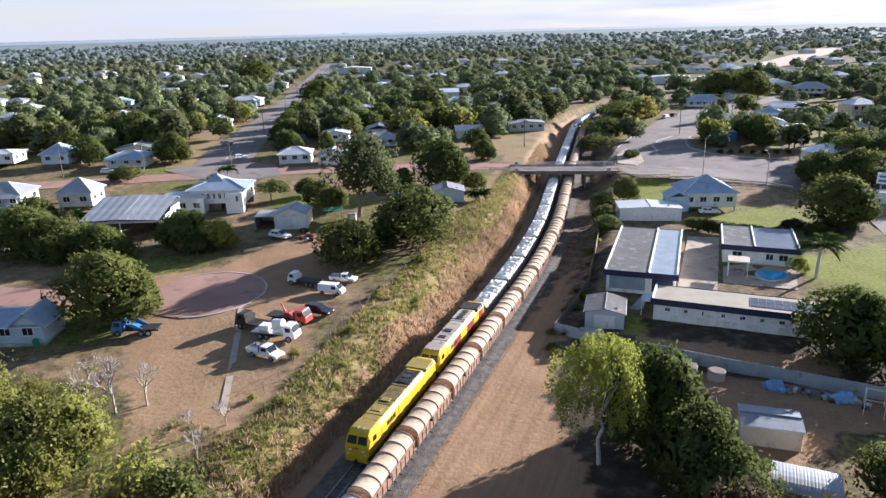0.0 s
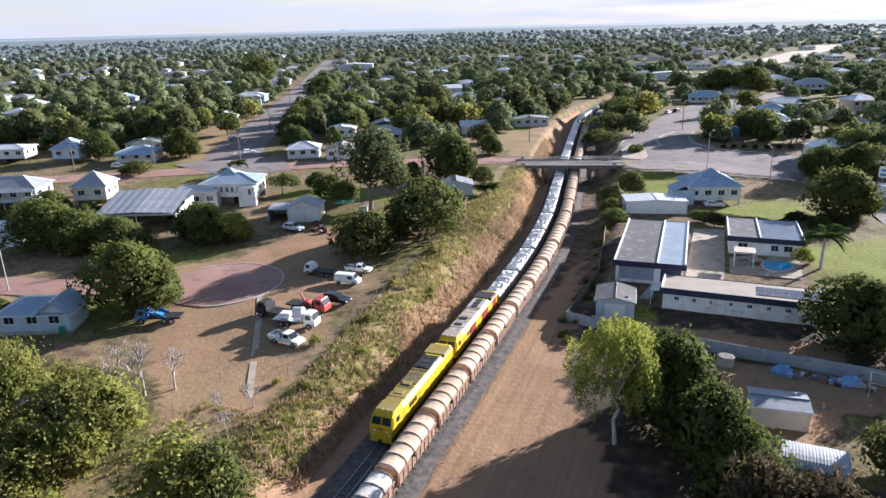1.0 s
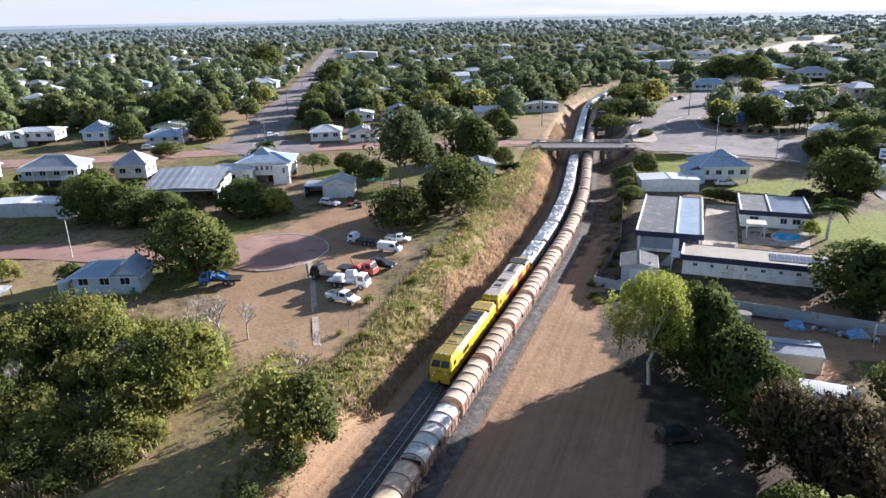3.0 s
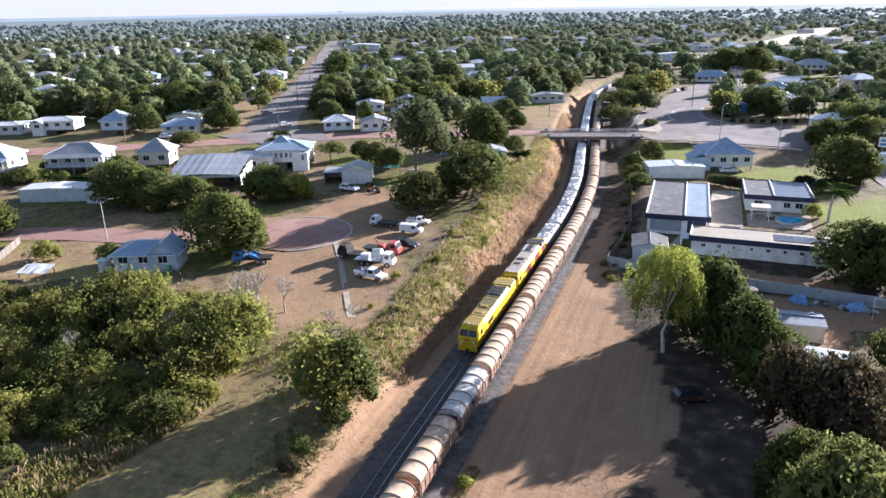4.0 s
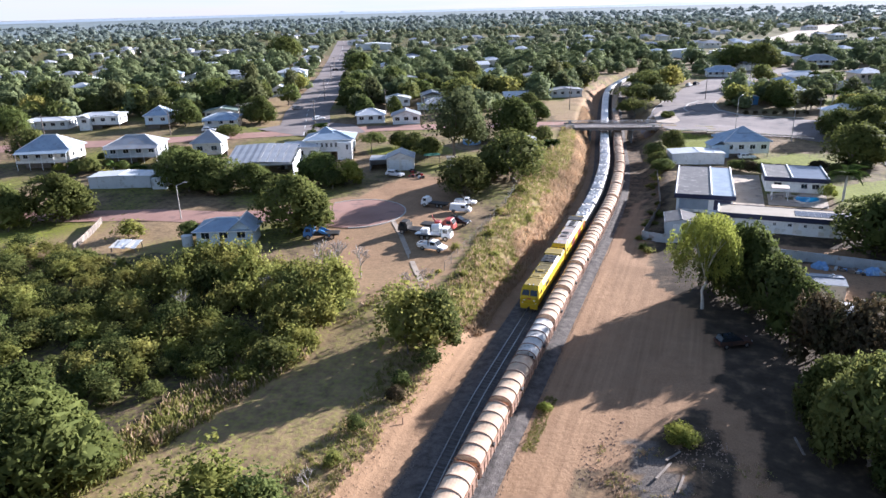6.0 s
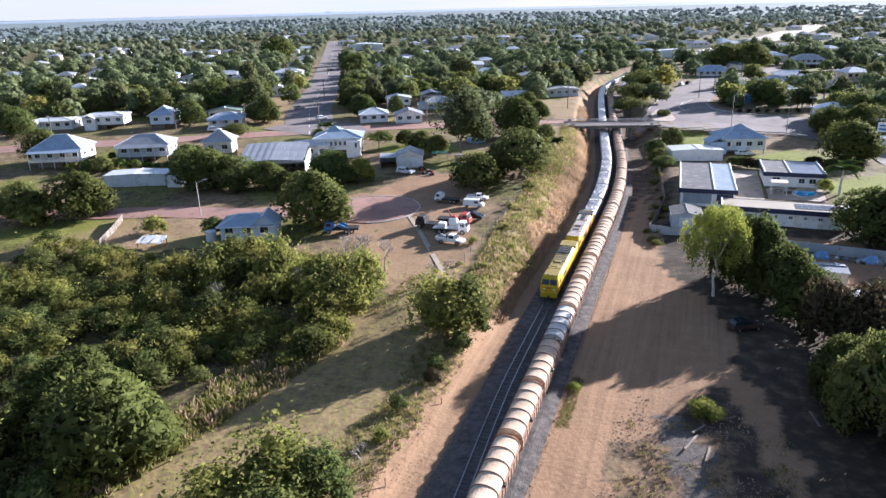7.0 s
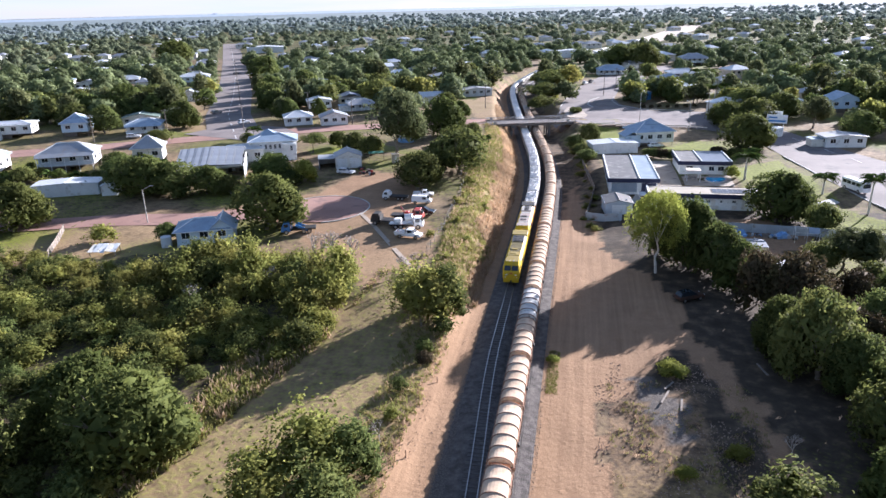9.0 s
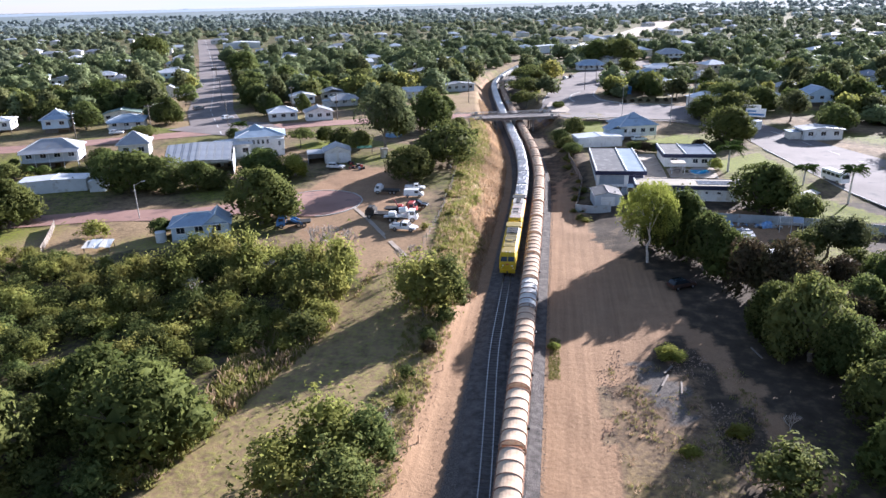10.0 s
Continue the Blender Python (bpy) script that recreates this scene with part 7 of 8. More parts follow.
    (N_FIG[0], 10.0, 264.0, 0, 1.2, 1.0, "green tree on the corner block"),
    (N_FIG[1], -1.0, 250.0, 0, 0.8, 0.7, "green tree on the corner block"),
    (N_MANGO[0], 14.0, 246.0, 0, 0.9, 0.8, "green tree on the corner block"),
    (N_FIG[0], 35.0, 216.0, 0, 1.4, 1.2, "dense green tree beside the road"),
    (N_MANGO[1], 46.0, 210.0, 0, 1.3, 1.1, "dense green tree beside the road"),
    (N_MANGO[0], 44.0, 222.0, 50, 1.2, 1.0, "dense dark green tree beside the road"),
    (N_FIG[1], 37.0, 229.0, 50, 1.0, 0.9, "dense green tree beside the road"),
    (N_GUM, 52.0, 192.0, 0, 0.9, 0.8, "olive green tree beside the road"),
    (N_FIG[1], 60.0, 176.0, 0, 1.2, 1.0, "green tree beside the road"),
    (N_GUM, 72.0, 152.0, 0, 0.9, 0.8, "olive green tree beside the road"),
    (N_ROUND[0], 24.0, 86.8, 0, 1.2, 1.2, "green bush by the yard fence"),
    (N_ROUND[0], 17.5, 65.0, 0, 1.1, 1.1, "green bush behind the barrel-roofed shed"),
]
for k, x, y, r, sx, sz, lab in PL:
    bush = "bush" in lab.split() or "shrub" in lab
    plant(k, x, y, r, sx, sz, lab, "shrub" if bush else "tree", "shrub" if bush else "tree")

# scrub thicket west of the line
rs = random.Random(8)
SCRUB = [(-120, 10), (-66, -14), (-63, -2), (-60, 8), (-57, 18), (-55, 30), (-53, 40), (-55, 47), (-66, 49), (-80, 48.5), (-96, 46), (-108, 47), (-124, 50)]
count, tries, spots = 0, 0, []
while count < 300 and tries < 9000:
    tries += 1
    x, y = rs.uniform(-124, -52), rs.uniform(-14, 55)
    if not inside(x, y, SCRUB) or any(math.hypot(x - a, y - b) < 1.9 for a, b in spots) or (x + 90) ** 2 / 130 + (y - 60) ** 2 / 40 < 1 or (-66 < x < -57 and 6 < y < 22):
        continue
    spots.append((x, y))
    s = rs.uniform(0.5, 1.15)
    tall = (0.8 + 0.75 * S(24, 42, y) * S(-100, -72, x)) * (0.7 + 0.3 * S(-54, -58, x))
    plant(N_TALL[1] if tall > 1.3 and count % 4 == 0 else rs.choice(N_SCRUB + N_SCRUBD[:1] if y > 27 else N_SCRUB[:2] + N_SCRUBD + N_SCRUBD), x, y, rs.uniform(0, 360), s * (0.9 + 0.2 * tall), s * (0.62 if tall > 1.3 and count % 4 == 0 else tall) * rs.uniform(0.8, 1.15), "dense green scrub bush in a wild thicket", "scrub_bush", "shrub", "scrub thicket west of the railway", trunk=False)
    count += 1
for i in range(16):
    y = rs.uniform(50, 150)
    x = track_x(y) - 9.5 - rs.uniform(1, 9)
    s = rs.uniform(0.2, 0.5)
    plant(rs.choice(N_SCRUB), x, y, rs.uniform(0, 360), s * 1.2, s * 0.8, "low green weed clump on the cutting's bank", "weed_clump", "shrub", "weeds on the cutting bank", trunk=False)
for i in range(26):
    y = rs.uniform(80, 165)
    x = track_x(y) + rs.uniform(9.5, 12.5)
    s = rs.uniform(0.25, 0.5)
    plant(rs.choice(N_SCRUB), x, y, rs.uniform(0, 360), s * 1.2, s * 0.6, "low dull green weed clump beside the fence", "weed_clump", "shrub", "weeds beside the eastern fence", trunk=False)
for x, y, s in [(-9.5, 28.5, 0.75), (-8.4, 27.6, 0.6), (-4.5, 12, 0.6), (-10, 8, 0.5), (-23.6, 30, 0.4)]:
    plant(N_YELLOW, x, y, s * 300, s * 1.3, s * 0.8, "low yellow-green grass clump on rough ground", "grass_clump", "shrub", trunk=False)


def palm(x, y, h, s, label):
    e = thing("palm_tree", Matrix.Translation(on(x, y)), label, "palm tree")
    bm = bmesh.new()
    p = Vector((0, 0, -0.3))
    for k in range(6):
        q = Vector((0.05 * k * k * 0.15, 0.02 * k, h * (k + 1) / 6))
        tube(bm, p, q, 0.2 * s * (1 - 0.06 * k), 0.2 * s * (0.94 - 0.06 * k), 9)
        p = q
    part("trunk", bm, PALE_BARK, e)
    rr = random.Random(int(x * 10))
    fr = None
    for k in range(20):
        if fr is None or k == 10:
            bm = bmesh.new()
            L, seg, droop = 2.5 * s, 9, (0.9 if fr is None else 1.7)
            for i in range(seg):
                u = i / seg
                a = Vector((L * u, 0, 0.75 * s * math.sin(u * 2.1) - droop * s * u * u))
                b = Vector((L * (u + 1 / seg), 0, 0.75 * s * math.sin((u + 1 / seg) * 2.1) - droop * s * (u + 1 / seg) ** 2))
                tube(bm, a, b, 0.025 * s, 0.02 * s, 4)
                for sd in (-1, 1):
                    for w in (0.0, 0.33, 0.67):
                        c = a.lerp(b, w)
                        ln = 0.95 * s * math.sin(0.35 + 2.5 * u)
                        t = c + Vector((ln * 0.5, sd * ln * 0.8, -0.28 * ln))
                        v = [bm.verts.new(c), bm.verts.new(c.lerp(t, 0.5) + Vector((0.11, 0, 0.05))), bm.verts.new(t), bm.verts.new(c.lerp(t, 0.5) - Vector((0.11, 0, -0.02)))]
                        bm.faces.new(v)
            fr = part("frond", bm, F_PALM, e)
            o = fr
        else:
            o = new("frond", fr.data)
            o.parent = e
        o.matrix_basis = Matrix.Translation(p) @ pose(0, 0, 0, 0, rr.uniform(-35, 12), k * 137.5)
    return e


palm(17.6, 122.5, 5.6, 1.45, "tall feathery palm with a pale trunk on the lawn")
for x, y, h in [(37.1, 100, 7.0), (32, 112.6, 3.6), (30, 243, 6), (35, 252, 6), (27, 250, 5.5), (40, 262, 6), (30, 300, 7), (-128, 108, 2.0), (-122, 152, 3)]:
    palm(x, y, h, 1.1, "feathery palm beside the road")


def bare_tree(x, y, h, seed, label):
    e = thing("bare_tree", Matrix.Translation(on(x, y)), label, "tree")
    rr = random.Random(seed)
    bm = bmesh.new()

    def grow(p, d, L, r, depth):
        q = p + d * L
        tube(bm, p, q, r, r * 0.68, 5 if depth > 1 else 7)
        if depth < 5:
            for _ in range(3 if depth < 4 else 2):
                nd = (d + Vector((rr.uniform(-0.8, 0.8), rr.uniform(-0.8, 0.8), rr.uniform(-0.15, 0.6)))).normalized()
                grow(q, nd, L * rr.uniform(0.62, 0.85), r * 0.68, depth + 1)

    grow(Vector((0, 0, -0.2)), Vector((0, 0, 1)), h * 0.27, h * 0.023, 0)
    part("bough", bm, TWIG, e)


for x, y, h, s in [(-60.2, 51.0, 8.0, 1), (-63.4, 50.0, 7.5, 2), (-58.0, 53.5, 6.5, 11), (-48.2, 49.5, 4.2, 3), (-46.6, 53.0, 4.0, 4), (-45.5, 47.0, 3.6, 5), (-67, 42, 5, 6), (-40.6, 8.5, 3.0, 7), (-76, 34, 5.0, 8), (-2.5, 6.0, 3.2, 9), (0.5, 13.0, 3.0, 10)]:
    bare_tree(x, y, h, s, "leafless grey-twigged shrub tree")


def tufts(name, spots, h, w, material, label, seed, blades=5):
    """Grass blades in tufts, as one mesh."""
    r = np.random.RandomState(seed)
    V = []
    for x, y, s in spots:
        z = height(x, y) - 0.05
        for k in range(blades):
            a = r.uniform(0, 2 * math.pi)
            lx, ly = r.normal(0, 0.35, 2) * s * h
            hx, hy = math.cos(a) * w * s, math.sin(a) * w * s
            ox, oy = r.normal(0, 0.22 * s, 2)
            hh = h * s * r.uniform(0.6, 1.2)
            V += [(x + ox - hx, y + oy - hy, z), (x + ox + hx, y + oy + hy, z), (x + ox + hx * 0.5 + lx, y + oy + hy * 0.5 + ly, z + hh), (x + ox - hx * 0.5 + lx, y + oy - hy * 0.5 + ly, z + hh * 0.9)]
    F = [(i, i + 1, i + 2, i + 3) for i in range(0, len(V), 4)]
    return tagged(new(name, mesh_of(name, V, F, material)), label, "grass", "", "stuff")


sp_dry, sp_green = [], []
for i in range(21000):
    y = 45 + 190 * rs.random() ** 1.1
    d = rs.uniform(6.6, 21)
    x = track_x(y) - d
    l = land_left(y) - rail_z(y)
    edge = 6.6 + (2.1 - 0.8 * S(125, 168, y)) * max(1.5, l)
    k = noise.noise(Vector((x * 0.12, y * 0.09, 6)))
    if d < edge * (0.74 + 0.25 * k):
        sp_dry.append((x, y, rs.uniform(0.5, 1.15)))
    elif d < edge + 3.0 and y < 185 and noise.noise(Vector((x * 0.3, y * 0.22, 9))) > -0.5:
        (sp_dry if rs.random() < 0.14 else sp_green).append((x, y, rs.uniform(0.5, 1.1)))
for i in range(5200):
    y = rs.uniform(-8, 52)
    x = rs.uniform(-53, -37.5)
    if not inside(x, y, SCRUB_TRACK) and x < -38 - 2.5 * noise.noise(Vector((x * 0.2, y * 0.12, 2))):
        (sp_dry if rs.random() < 0.12 else sp_green).append((x, y, rs.uniform(0.4, 0.9)))
for i in range(3500):
    x, y = rs.uniform(-64, -54), rs.uniform(-4, 34)
    if not inside(x, y, SCRUB_TRACK):
        (sp_dry if rs.random() < 0.12 else sp_green).append((x, y, rs.uniform(0.7, 1.6)))
for i in range(2600):
    x, y = rs.uniform(-17, -1), rs.uniform(-6, 26)
    if noise.noise(Vector((x * 0.25, y * 0.25, 1))) > 0.0:
        (sp_green if rs.random() < 0.6 else sp_dry).append((x, y, rs.uniform(0.25, 0.6)))
for i in range(700):
    x, y = rs.uniform(-24.2, -22.9), rs.uniform(22, 33)
    sp_green.append((x, y, rs.uniform(0.2, 0.4)))
for i in range(6000):
    y = rs.uniform(128, 236)
    x = track_x(y) - rs.uniform(6.6, 10.5)
    sp_dry.append((x, y, rs.uniform(0.7, 1.4)))
tufts("dry_grass", sp_dry, 0.75, 0.065, DRY_GRASS, "tall straw-coloured dry grass on the cutting bank", 3)
tufts("green_grass", sp_green, 0.5, 0.07, GREEN_GRASS, "tall yellow-green grass along the top of the bank", 4)

# ---- trees of the town ----
M_KINDS = [tree_kind("m", 4.6, 6.0, 1.4, (F_MANGO, F_FIG, F_GUM, F_FIG, F_MANGO, F_SCRUB)[k], 700, 0.5, 101 + k, BARK, 13, 0.25, 0.76, 0.75, -0.45, 0.12, 0.75, 7) for k in range(6)]
M_KINDS.append(tree_kind("m", 3.6, 9.0, 2.0, F_GUM, 700, 0.5, 120, BARK, 14, 0.25, 0.7, 1.0, -0.45, 0.12, 0.75, 7))
rt = random.Random(21)


def free(x, y):
    """Whether a garden tree may stand here."""
    if y < 128 and x > -125 or (y < 174 and x > -230) or y < 100 or (-60 < x < 30 and y < 238) or (x > 10 and y < 215 and x < 66):
        return False
    d = abs(x - track_x(y))
    if d < ((15 if x > track_x(y) else 20) if y < 235 else 12 if y < 330 else 8) and y < 470 or (y < 205 and -128 < x < -45):
        return False
    sd = abs((x + 126) * 0.89 + (y - 150) * 0.46)
    cd = abs((y - 130.9) * 0.899 - (x + 174) * 0.438)
    if (sd < 11.5 and 140 < y < 770) or (cd < 9 and x < -60) or inside(x, y, JUNCTION) or any(inside(x, y, f) for f in FIELDS):
        return False
    if -35 < x < 75 and 238 < y < 430 and noise.noise(Vector((x * 0.21, y * 0.21, 4))) > -0.12:
        return False
    return not any(abs(x - a + 0.35 * (y - b)) < 8 and -16 < y - b < 7 for a, b in placed)


mid = 0
while mid < 290:
    az, dist = radians(rt.uniform(-60, 31)), math.sqrt(rt.uniform(140 ** 2, 330 ** 2))
    x, y = math.sin(az) * dist, math.cos(az) * dist
    if not free(x, y):
        continue
    s = rt.uniform(0.7, 1.35)
    plant(rt.choice(M_KINDS), x, y, rt.uniform(0, 360), s, s * rt.uniform(0.8, 1.1), "leafy green garden tree among the houses of the town", "tree", "tree", "trees of the town")
    mid += 1


def woods(name, n, r0, r1, leaf, quads, seed, label, size=1.0, lobs=5, material=None, keep=None):
    """Far tree crowns as one mesh: uneven clumps with leaf sprays."""
    material = material or F_FAR
    r = np.random.RandomState(seed)
    protos_, V, F, W, base = [], [], [], [], 0
    for k in range(6):
        v, f, w = leaf_arrays(lobes_dome(4.8, 6.0 + k % 3, 0.2, lobs, 300 + k), quads, leaf, 300 + k, 0.9, -0.45, 0.6, 0.08, 1, 0.8, 0.16)
        protos_.append((np.array(v), f, np.array(w)))
    made = 0.0
    while made < n:
        az = radians(r.uniform(-62, 33))
        dist = math.sqrt(r.uniform(r0 ** 2, r1 ** 2))
        x, y = math.sin(az) * dist, math.cos(az) * dist
        yd = abs((x + 12) * 0.963 - (y - 526) * 0.27)
        if not free(x, y) or (yd < 14 + 0.01 * y and 440 < y < 1100) or noise.noise(Vector((x * 0.006, y * 0.006, 1))) < -0.5:
            made += 0.01
            continue
        v, f, w = protos_[r.randint(6)]
        a, s = r.uniform(0, 6.28), r.uniform(0.6, 1.35) * size
        c, sn = math.cos(a) * s, math.sin(a) * s
        q = np.stack([v[:, 0] * c - v[:, 1] * sn + x, v[:, 0] * sn + v[:, 1] * c + y, v[:, 2] * s * r.uniform(0.7, 1.1) + height(x, y)], 1)
        V.append(q)
        W.append(np.stack([(w[:, 0] * c - w[:, 1] * sn) / s, (w[:, 0] * sn + w[:, 1] * c) / s, w[:, 2]], 1))
        F += [tuple(i + base for i in t) for t in f]
        base += len(v)
        made += 1
    return tagged(new(name, soft_mesh(name, np.concatenate(V), F, np.concatenate(W).tolist(), material)), label, "trees", "", "stuff")


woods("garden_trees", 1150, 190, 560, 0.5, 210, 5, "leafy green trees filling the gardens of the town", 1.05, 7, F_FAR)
# outer belts take the hazed leaf colours, step by step
woods("far_woods", 2200, 500, 1150, 0.9, 50, 7, "belt of trees and gardens far out, greens paled for haze", 0.9, 4, F_MIDFAR)
woods("distant_woods", 1900, 1100, 1620, 1.25, 24, 9, "distant bushland beyond the town, leaves blued for haze", 1.15, 2, F_DISTANT)
woods("bushland", 2300, 1580, 2350, 1.8, 14, 13, "bushland towards the horizon, leaves paled and blued for haze", 1.1, 2, F_HAZY)


# ---- street furniture and clutter ----
def street_lamp(x, y, h, rot, label):
    e = thing("street_lamp", Matrix.Translation(on(x, y)) @ pose(0, 0, 0, 0, 0, rot), label, "street lamp")
    part("pole", tube(bmesh.new(), (0, 0, -0.3), (0, 0, h), 0.12, 0.08, 8), CONCRETE, e)
    part("arm", tube(bmesh.new(), (0, 0, h - 0.15), (1.5, 0, h + 0.5), 0.05, 0.04, 6), CHROME, e)
    part("lamp_head", boxes((1.8, 0, h + 0.45, 0.8, 0.3, 0.14), bevel=0.04), CHROME, e)


def power_pole(x, y, h, rot, label="grey timber power pole with a crossarm and insulators"):
    e = thing("power_pole", Matrix.Translation(on(x, y)) @ pose(0, 0, 0, 0, 0, rot), label, "power pole")
    part("pole", tube(bmesh.new(), (0, 0, -0.3), (0, 0, h), 0.16, 0.11, 8), WOOD, e)
    part("crossarm", boxes((0, 0.12, h - 0.7, 2.2, 0.12, 0.14)), WOOD, e)
    for k in (-1.0, -0.4, 0.4, 1.0):
        part("insulator", tube(bmesh.new(), (k, 0.12, h - 0.56), (k, 0.12, h - 0.36), 0.05, 0.04, 6), WHITE, e)


street_lamp(-106.8, 70.4, 7.0, 30, "leaning pale street lamp beside the reddish street")
street_lamp(-2.0, 192.5, 10.5, 60, "tall street lamp on the junction")
street_lamp(13.0, 186.0, 9.0, 120, "street lamp beside the road")
power_pole(21.5, 204, 10, 40)
POLES = [(-153.4, 154.8, 9), (-172.3, 143.4, 9), (-133.7, 168.9, 9), (-166.9, 233.4, 9), (-204, 305.6, 9), (-202.9, 122.7, 9), (-58.4, 223.9, 9), (-12, 268, 10), (6, 318, 10), (-99.3, 181.9, 9), (-26, 320, 10), (30, 240, 10), (-236.3, 367.4, 9), (-6, 290, 10), (-123.3, 202.6, 9)]
for x, y, h in POLES:
    power_pole(x, y, h, ROT_L)


def wire(a, b, sag, label):
    cu = bpy.data.curves.new("wire", "CURVE")
    cu.dimensions, cu.bevel_depth = "3D", 0.018
    sp = cu.splines.new("POLY")
    sp.points.add(12)
    for i in range(13):
        u = i / 12
        q = Vector(a).lerp(Vector(b), u)
        q.z -= sag * 4 * u * (1 - u)
        sp.points[i].co = (*q, 1)
    cu.materials.append(BLACK)
    tagged(new("power_line", cu), label, "power line", "power lines of the town")


chain = [(-202.9, 122.7), (-172.3, 143.4), (-153.4, 154.8)], [(-153.4, 154.8), (-166.9, 233.4), (-204, 305.6), (-236.3, 367.4)], [(-26, 320), (-12, 268)], [(30, 240), (-6, 290), (6, 318)]
for c in chain:
    for (x, y), (x2, y2) in zip(c, c[1:]):
        for off in (-0.9, 0.9):
            wire(on(x + off, y, 8.5), on(x2 + off, y2, 8.5), 0.8, "thin dark power line between two poles")

# guard rail along the road east of the bridge
gr = thing("guard_rail", Matrix(), "galvanised guard rail on posts along the curved road edge", "guard rail")
GL = [(-25, 189.2), (-17.2, 187.1), (-10.1, 189), (-3.9, 190.8), (2.1, 192.3), (8, 191.2), (13, 191.2), (19, 188)]
for (x, y), (x2, y2) in zip(GL, GL[1:]):
    L = math.hypot(x2 - x, y2 - y)
    z = (height(x, y) + height(x2, y2)) / 2
    m = Matrix.Translation(((x + x2) / 2, (y + y2) / 2, z)) @ pose(0, 0, 0, 0, 0, math.degrees(math.atan2(y2 - y, x2 - x)))
    part("rail_beam", box(bmesh.new(), 0, 0, 0.55, L + 0.1, 0.08, 0.3, m=m), CHROME, gr)
    # wall colour is dark to give the shadowed band below the rail
    part("retaining_wall", box(bmesh.new(), 0, -0.25, -1.3, L + 0.1, 0.25, 1.35, m=m), DARK_BROWN, gr, "low retaining wall coloured dark for its shadowed face")
    for u in (0.0, 0.5):
        part("post", box(bmesh.new(), (u - 0.5) * L, 0.06, -0.3, 0.1, 0.12, 1.1, m=m), CHROME, gr)

# hoarding by the road
hb = thing("billboard", Matrix.Translation(on(39.5, 186.5)) @ pose(0, 0, 0, 0, 0, -20), "white roadside billboard on posts", "billboard")
part("board", boxes((0, 0, 2.6, 6.0, 0.2, 2.6)), WHITE, hb)
part("blue_panel", boxes((0, -0.12, 3.0, 5.2, 0.04, 0.6), (-1.2, -0.12, 4.1, 2.6, 0.04, 0.5)), BLUE, hb, "blue bars of illegible writing")
for s in (-2, 2):
    part("post", boxes((s, 0.1, -0.4, 0.16, 0.16, 3.4)), CHROME, hb)

# yard clutter along the metal fence
rc = random.Random(12)
CL = [(-0.5, 85.4), (2.8, 85.0), (9.4, 84.6), (10.5, 84.2), (12.4, 84.6), (14.2, 84.0), (15.8, 83.4), (16.8, 84.0), (18.2, 83.2)]
for k, (x, y) in enumerate(CL):
    if k in (0, 1):
        e = thing("water_tank", Matrix.Translation(on(x, y)), "round concrete garden tank against the fence", "tank")
        part("wall", tube(bmesh.new(), (0, 0, -0.1), (0, 0, 1.1), 1.1, 1.05, 18), TAN_WALL, e)
        part("cover", tube(bmesh.new(), (0, 0, 1.1), (0, 0, 1.2), 1.12, 0.9, 18), WOOD, e)
    elif k in (2, 7):
        bm = bmesh.new()
        bmesh.ops.create_icosphere(bm, subdivisions=3, radius=1)
        for v in bm.verts:
            v.co = Vector((v.co.x * 1.3, v.co.y * 0.8, max(0, v.co.z) * 1.2)) * (1 + 0.25 * noise.noise(v.co * 2.0))
        o = tagged(part("tarpaulin", bm, BLUE_TARP), "crumpled blue and white tarpaulin over a heap", "tarpaulin")
        o.matrix_basis = Matrix.Translation(on(x, y))
    else:
        e = thing("scrap_pile", Matrix.Translation(on(x, y)) @ pose(0, 0, 0, 0, 0, k * 40), "pile of dark scrap and boxes by the fence", "scrap")
        for j in range(6):
            o = part("scrap_piece", boxes((0, 0, 0, rc.uniform(0.4, 1.1), rc.uniform(0.3, 0.7), rc.uniform(0.2, 0.7)), bevel=0.03), rc.choice((DARK_STEEL, BLUE_TARP, GREY_WALL, WOOD)), e)
            o.matrix_basis = pose(rc.uniform(-0.8, 0.8), rc.uniform(-0.5, 0.5), -0.05, rc.uniform(-8, 8), rc.uniform(-8, 8), rc.uniform(0, 180))


def frame_tent(x, y, rot):
    e = thing("tent_frame", Matrix.Translation(on(x, y)) @ pose(0, 0, 0, 0, 0, rot), "bare white metal canopy frame with a scrap of pale cover", "canopy frame")
    for sx in (-2, 0, 2):
        for sy in (-1.5, 1.5):
            part("leg", tube(bmesh.new(), (sx, sy, -0.1), (sx, sy, 2.0), 0.04, None, 6), WHITE, e)
            part("rafter", tube(bmesh.new(), (sx, sy, 2.0), (sx, 0, 2.7), 0.04, None, 6), WHITE, e)
    for sy, z in ((-1.5, 2.0), (1.5, 2.0), (0, 2.7)):
        part("purlin", tube(bmesh.new(), (-2, sy, z), (2, sy, z), 0.04, None, 6), WHITE, e)
    bm = bmesh.new()
    v = [bm.verts.new(p) for p in ((0.2, -1.5, 2.06), (2, -1.5, 2.06), (2, 0, 2.76), (0.2, 0, 2.76))]
    bm.faces.new(v)
    part("cover", bm, CLEAR_SHEET, e)


frame_tent(20.5, 82.2, -10)
ct = thing("dinghy", Matrix.Translation(on(3.0, 67.5)) @ pose(0, 0, 0, 0, 0, 20), "small pale dinghy on the ground by the shed", "boat")
bm = bmesh.new()
prism(bm, [(-0.5, 0.5), (-0.35, 0.0), (0.35, 0.0), (0.5, 0.5), (0.4, 0.5), (0.28, 0.1), (-0.28, 0.1), (-0.4, 0.5)], -1.2, 1.2)
part("hull", bm, WHITE, ct)

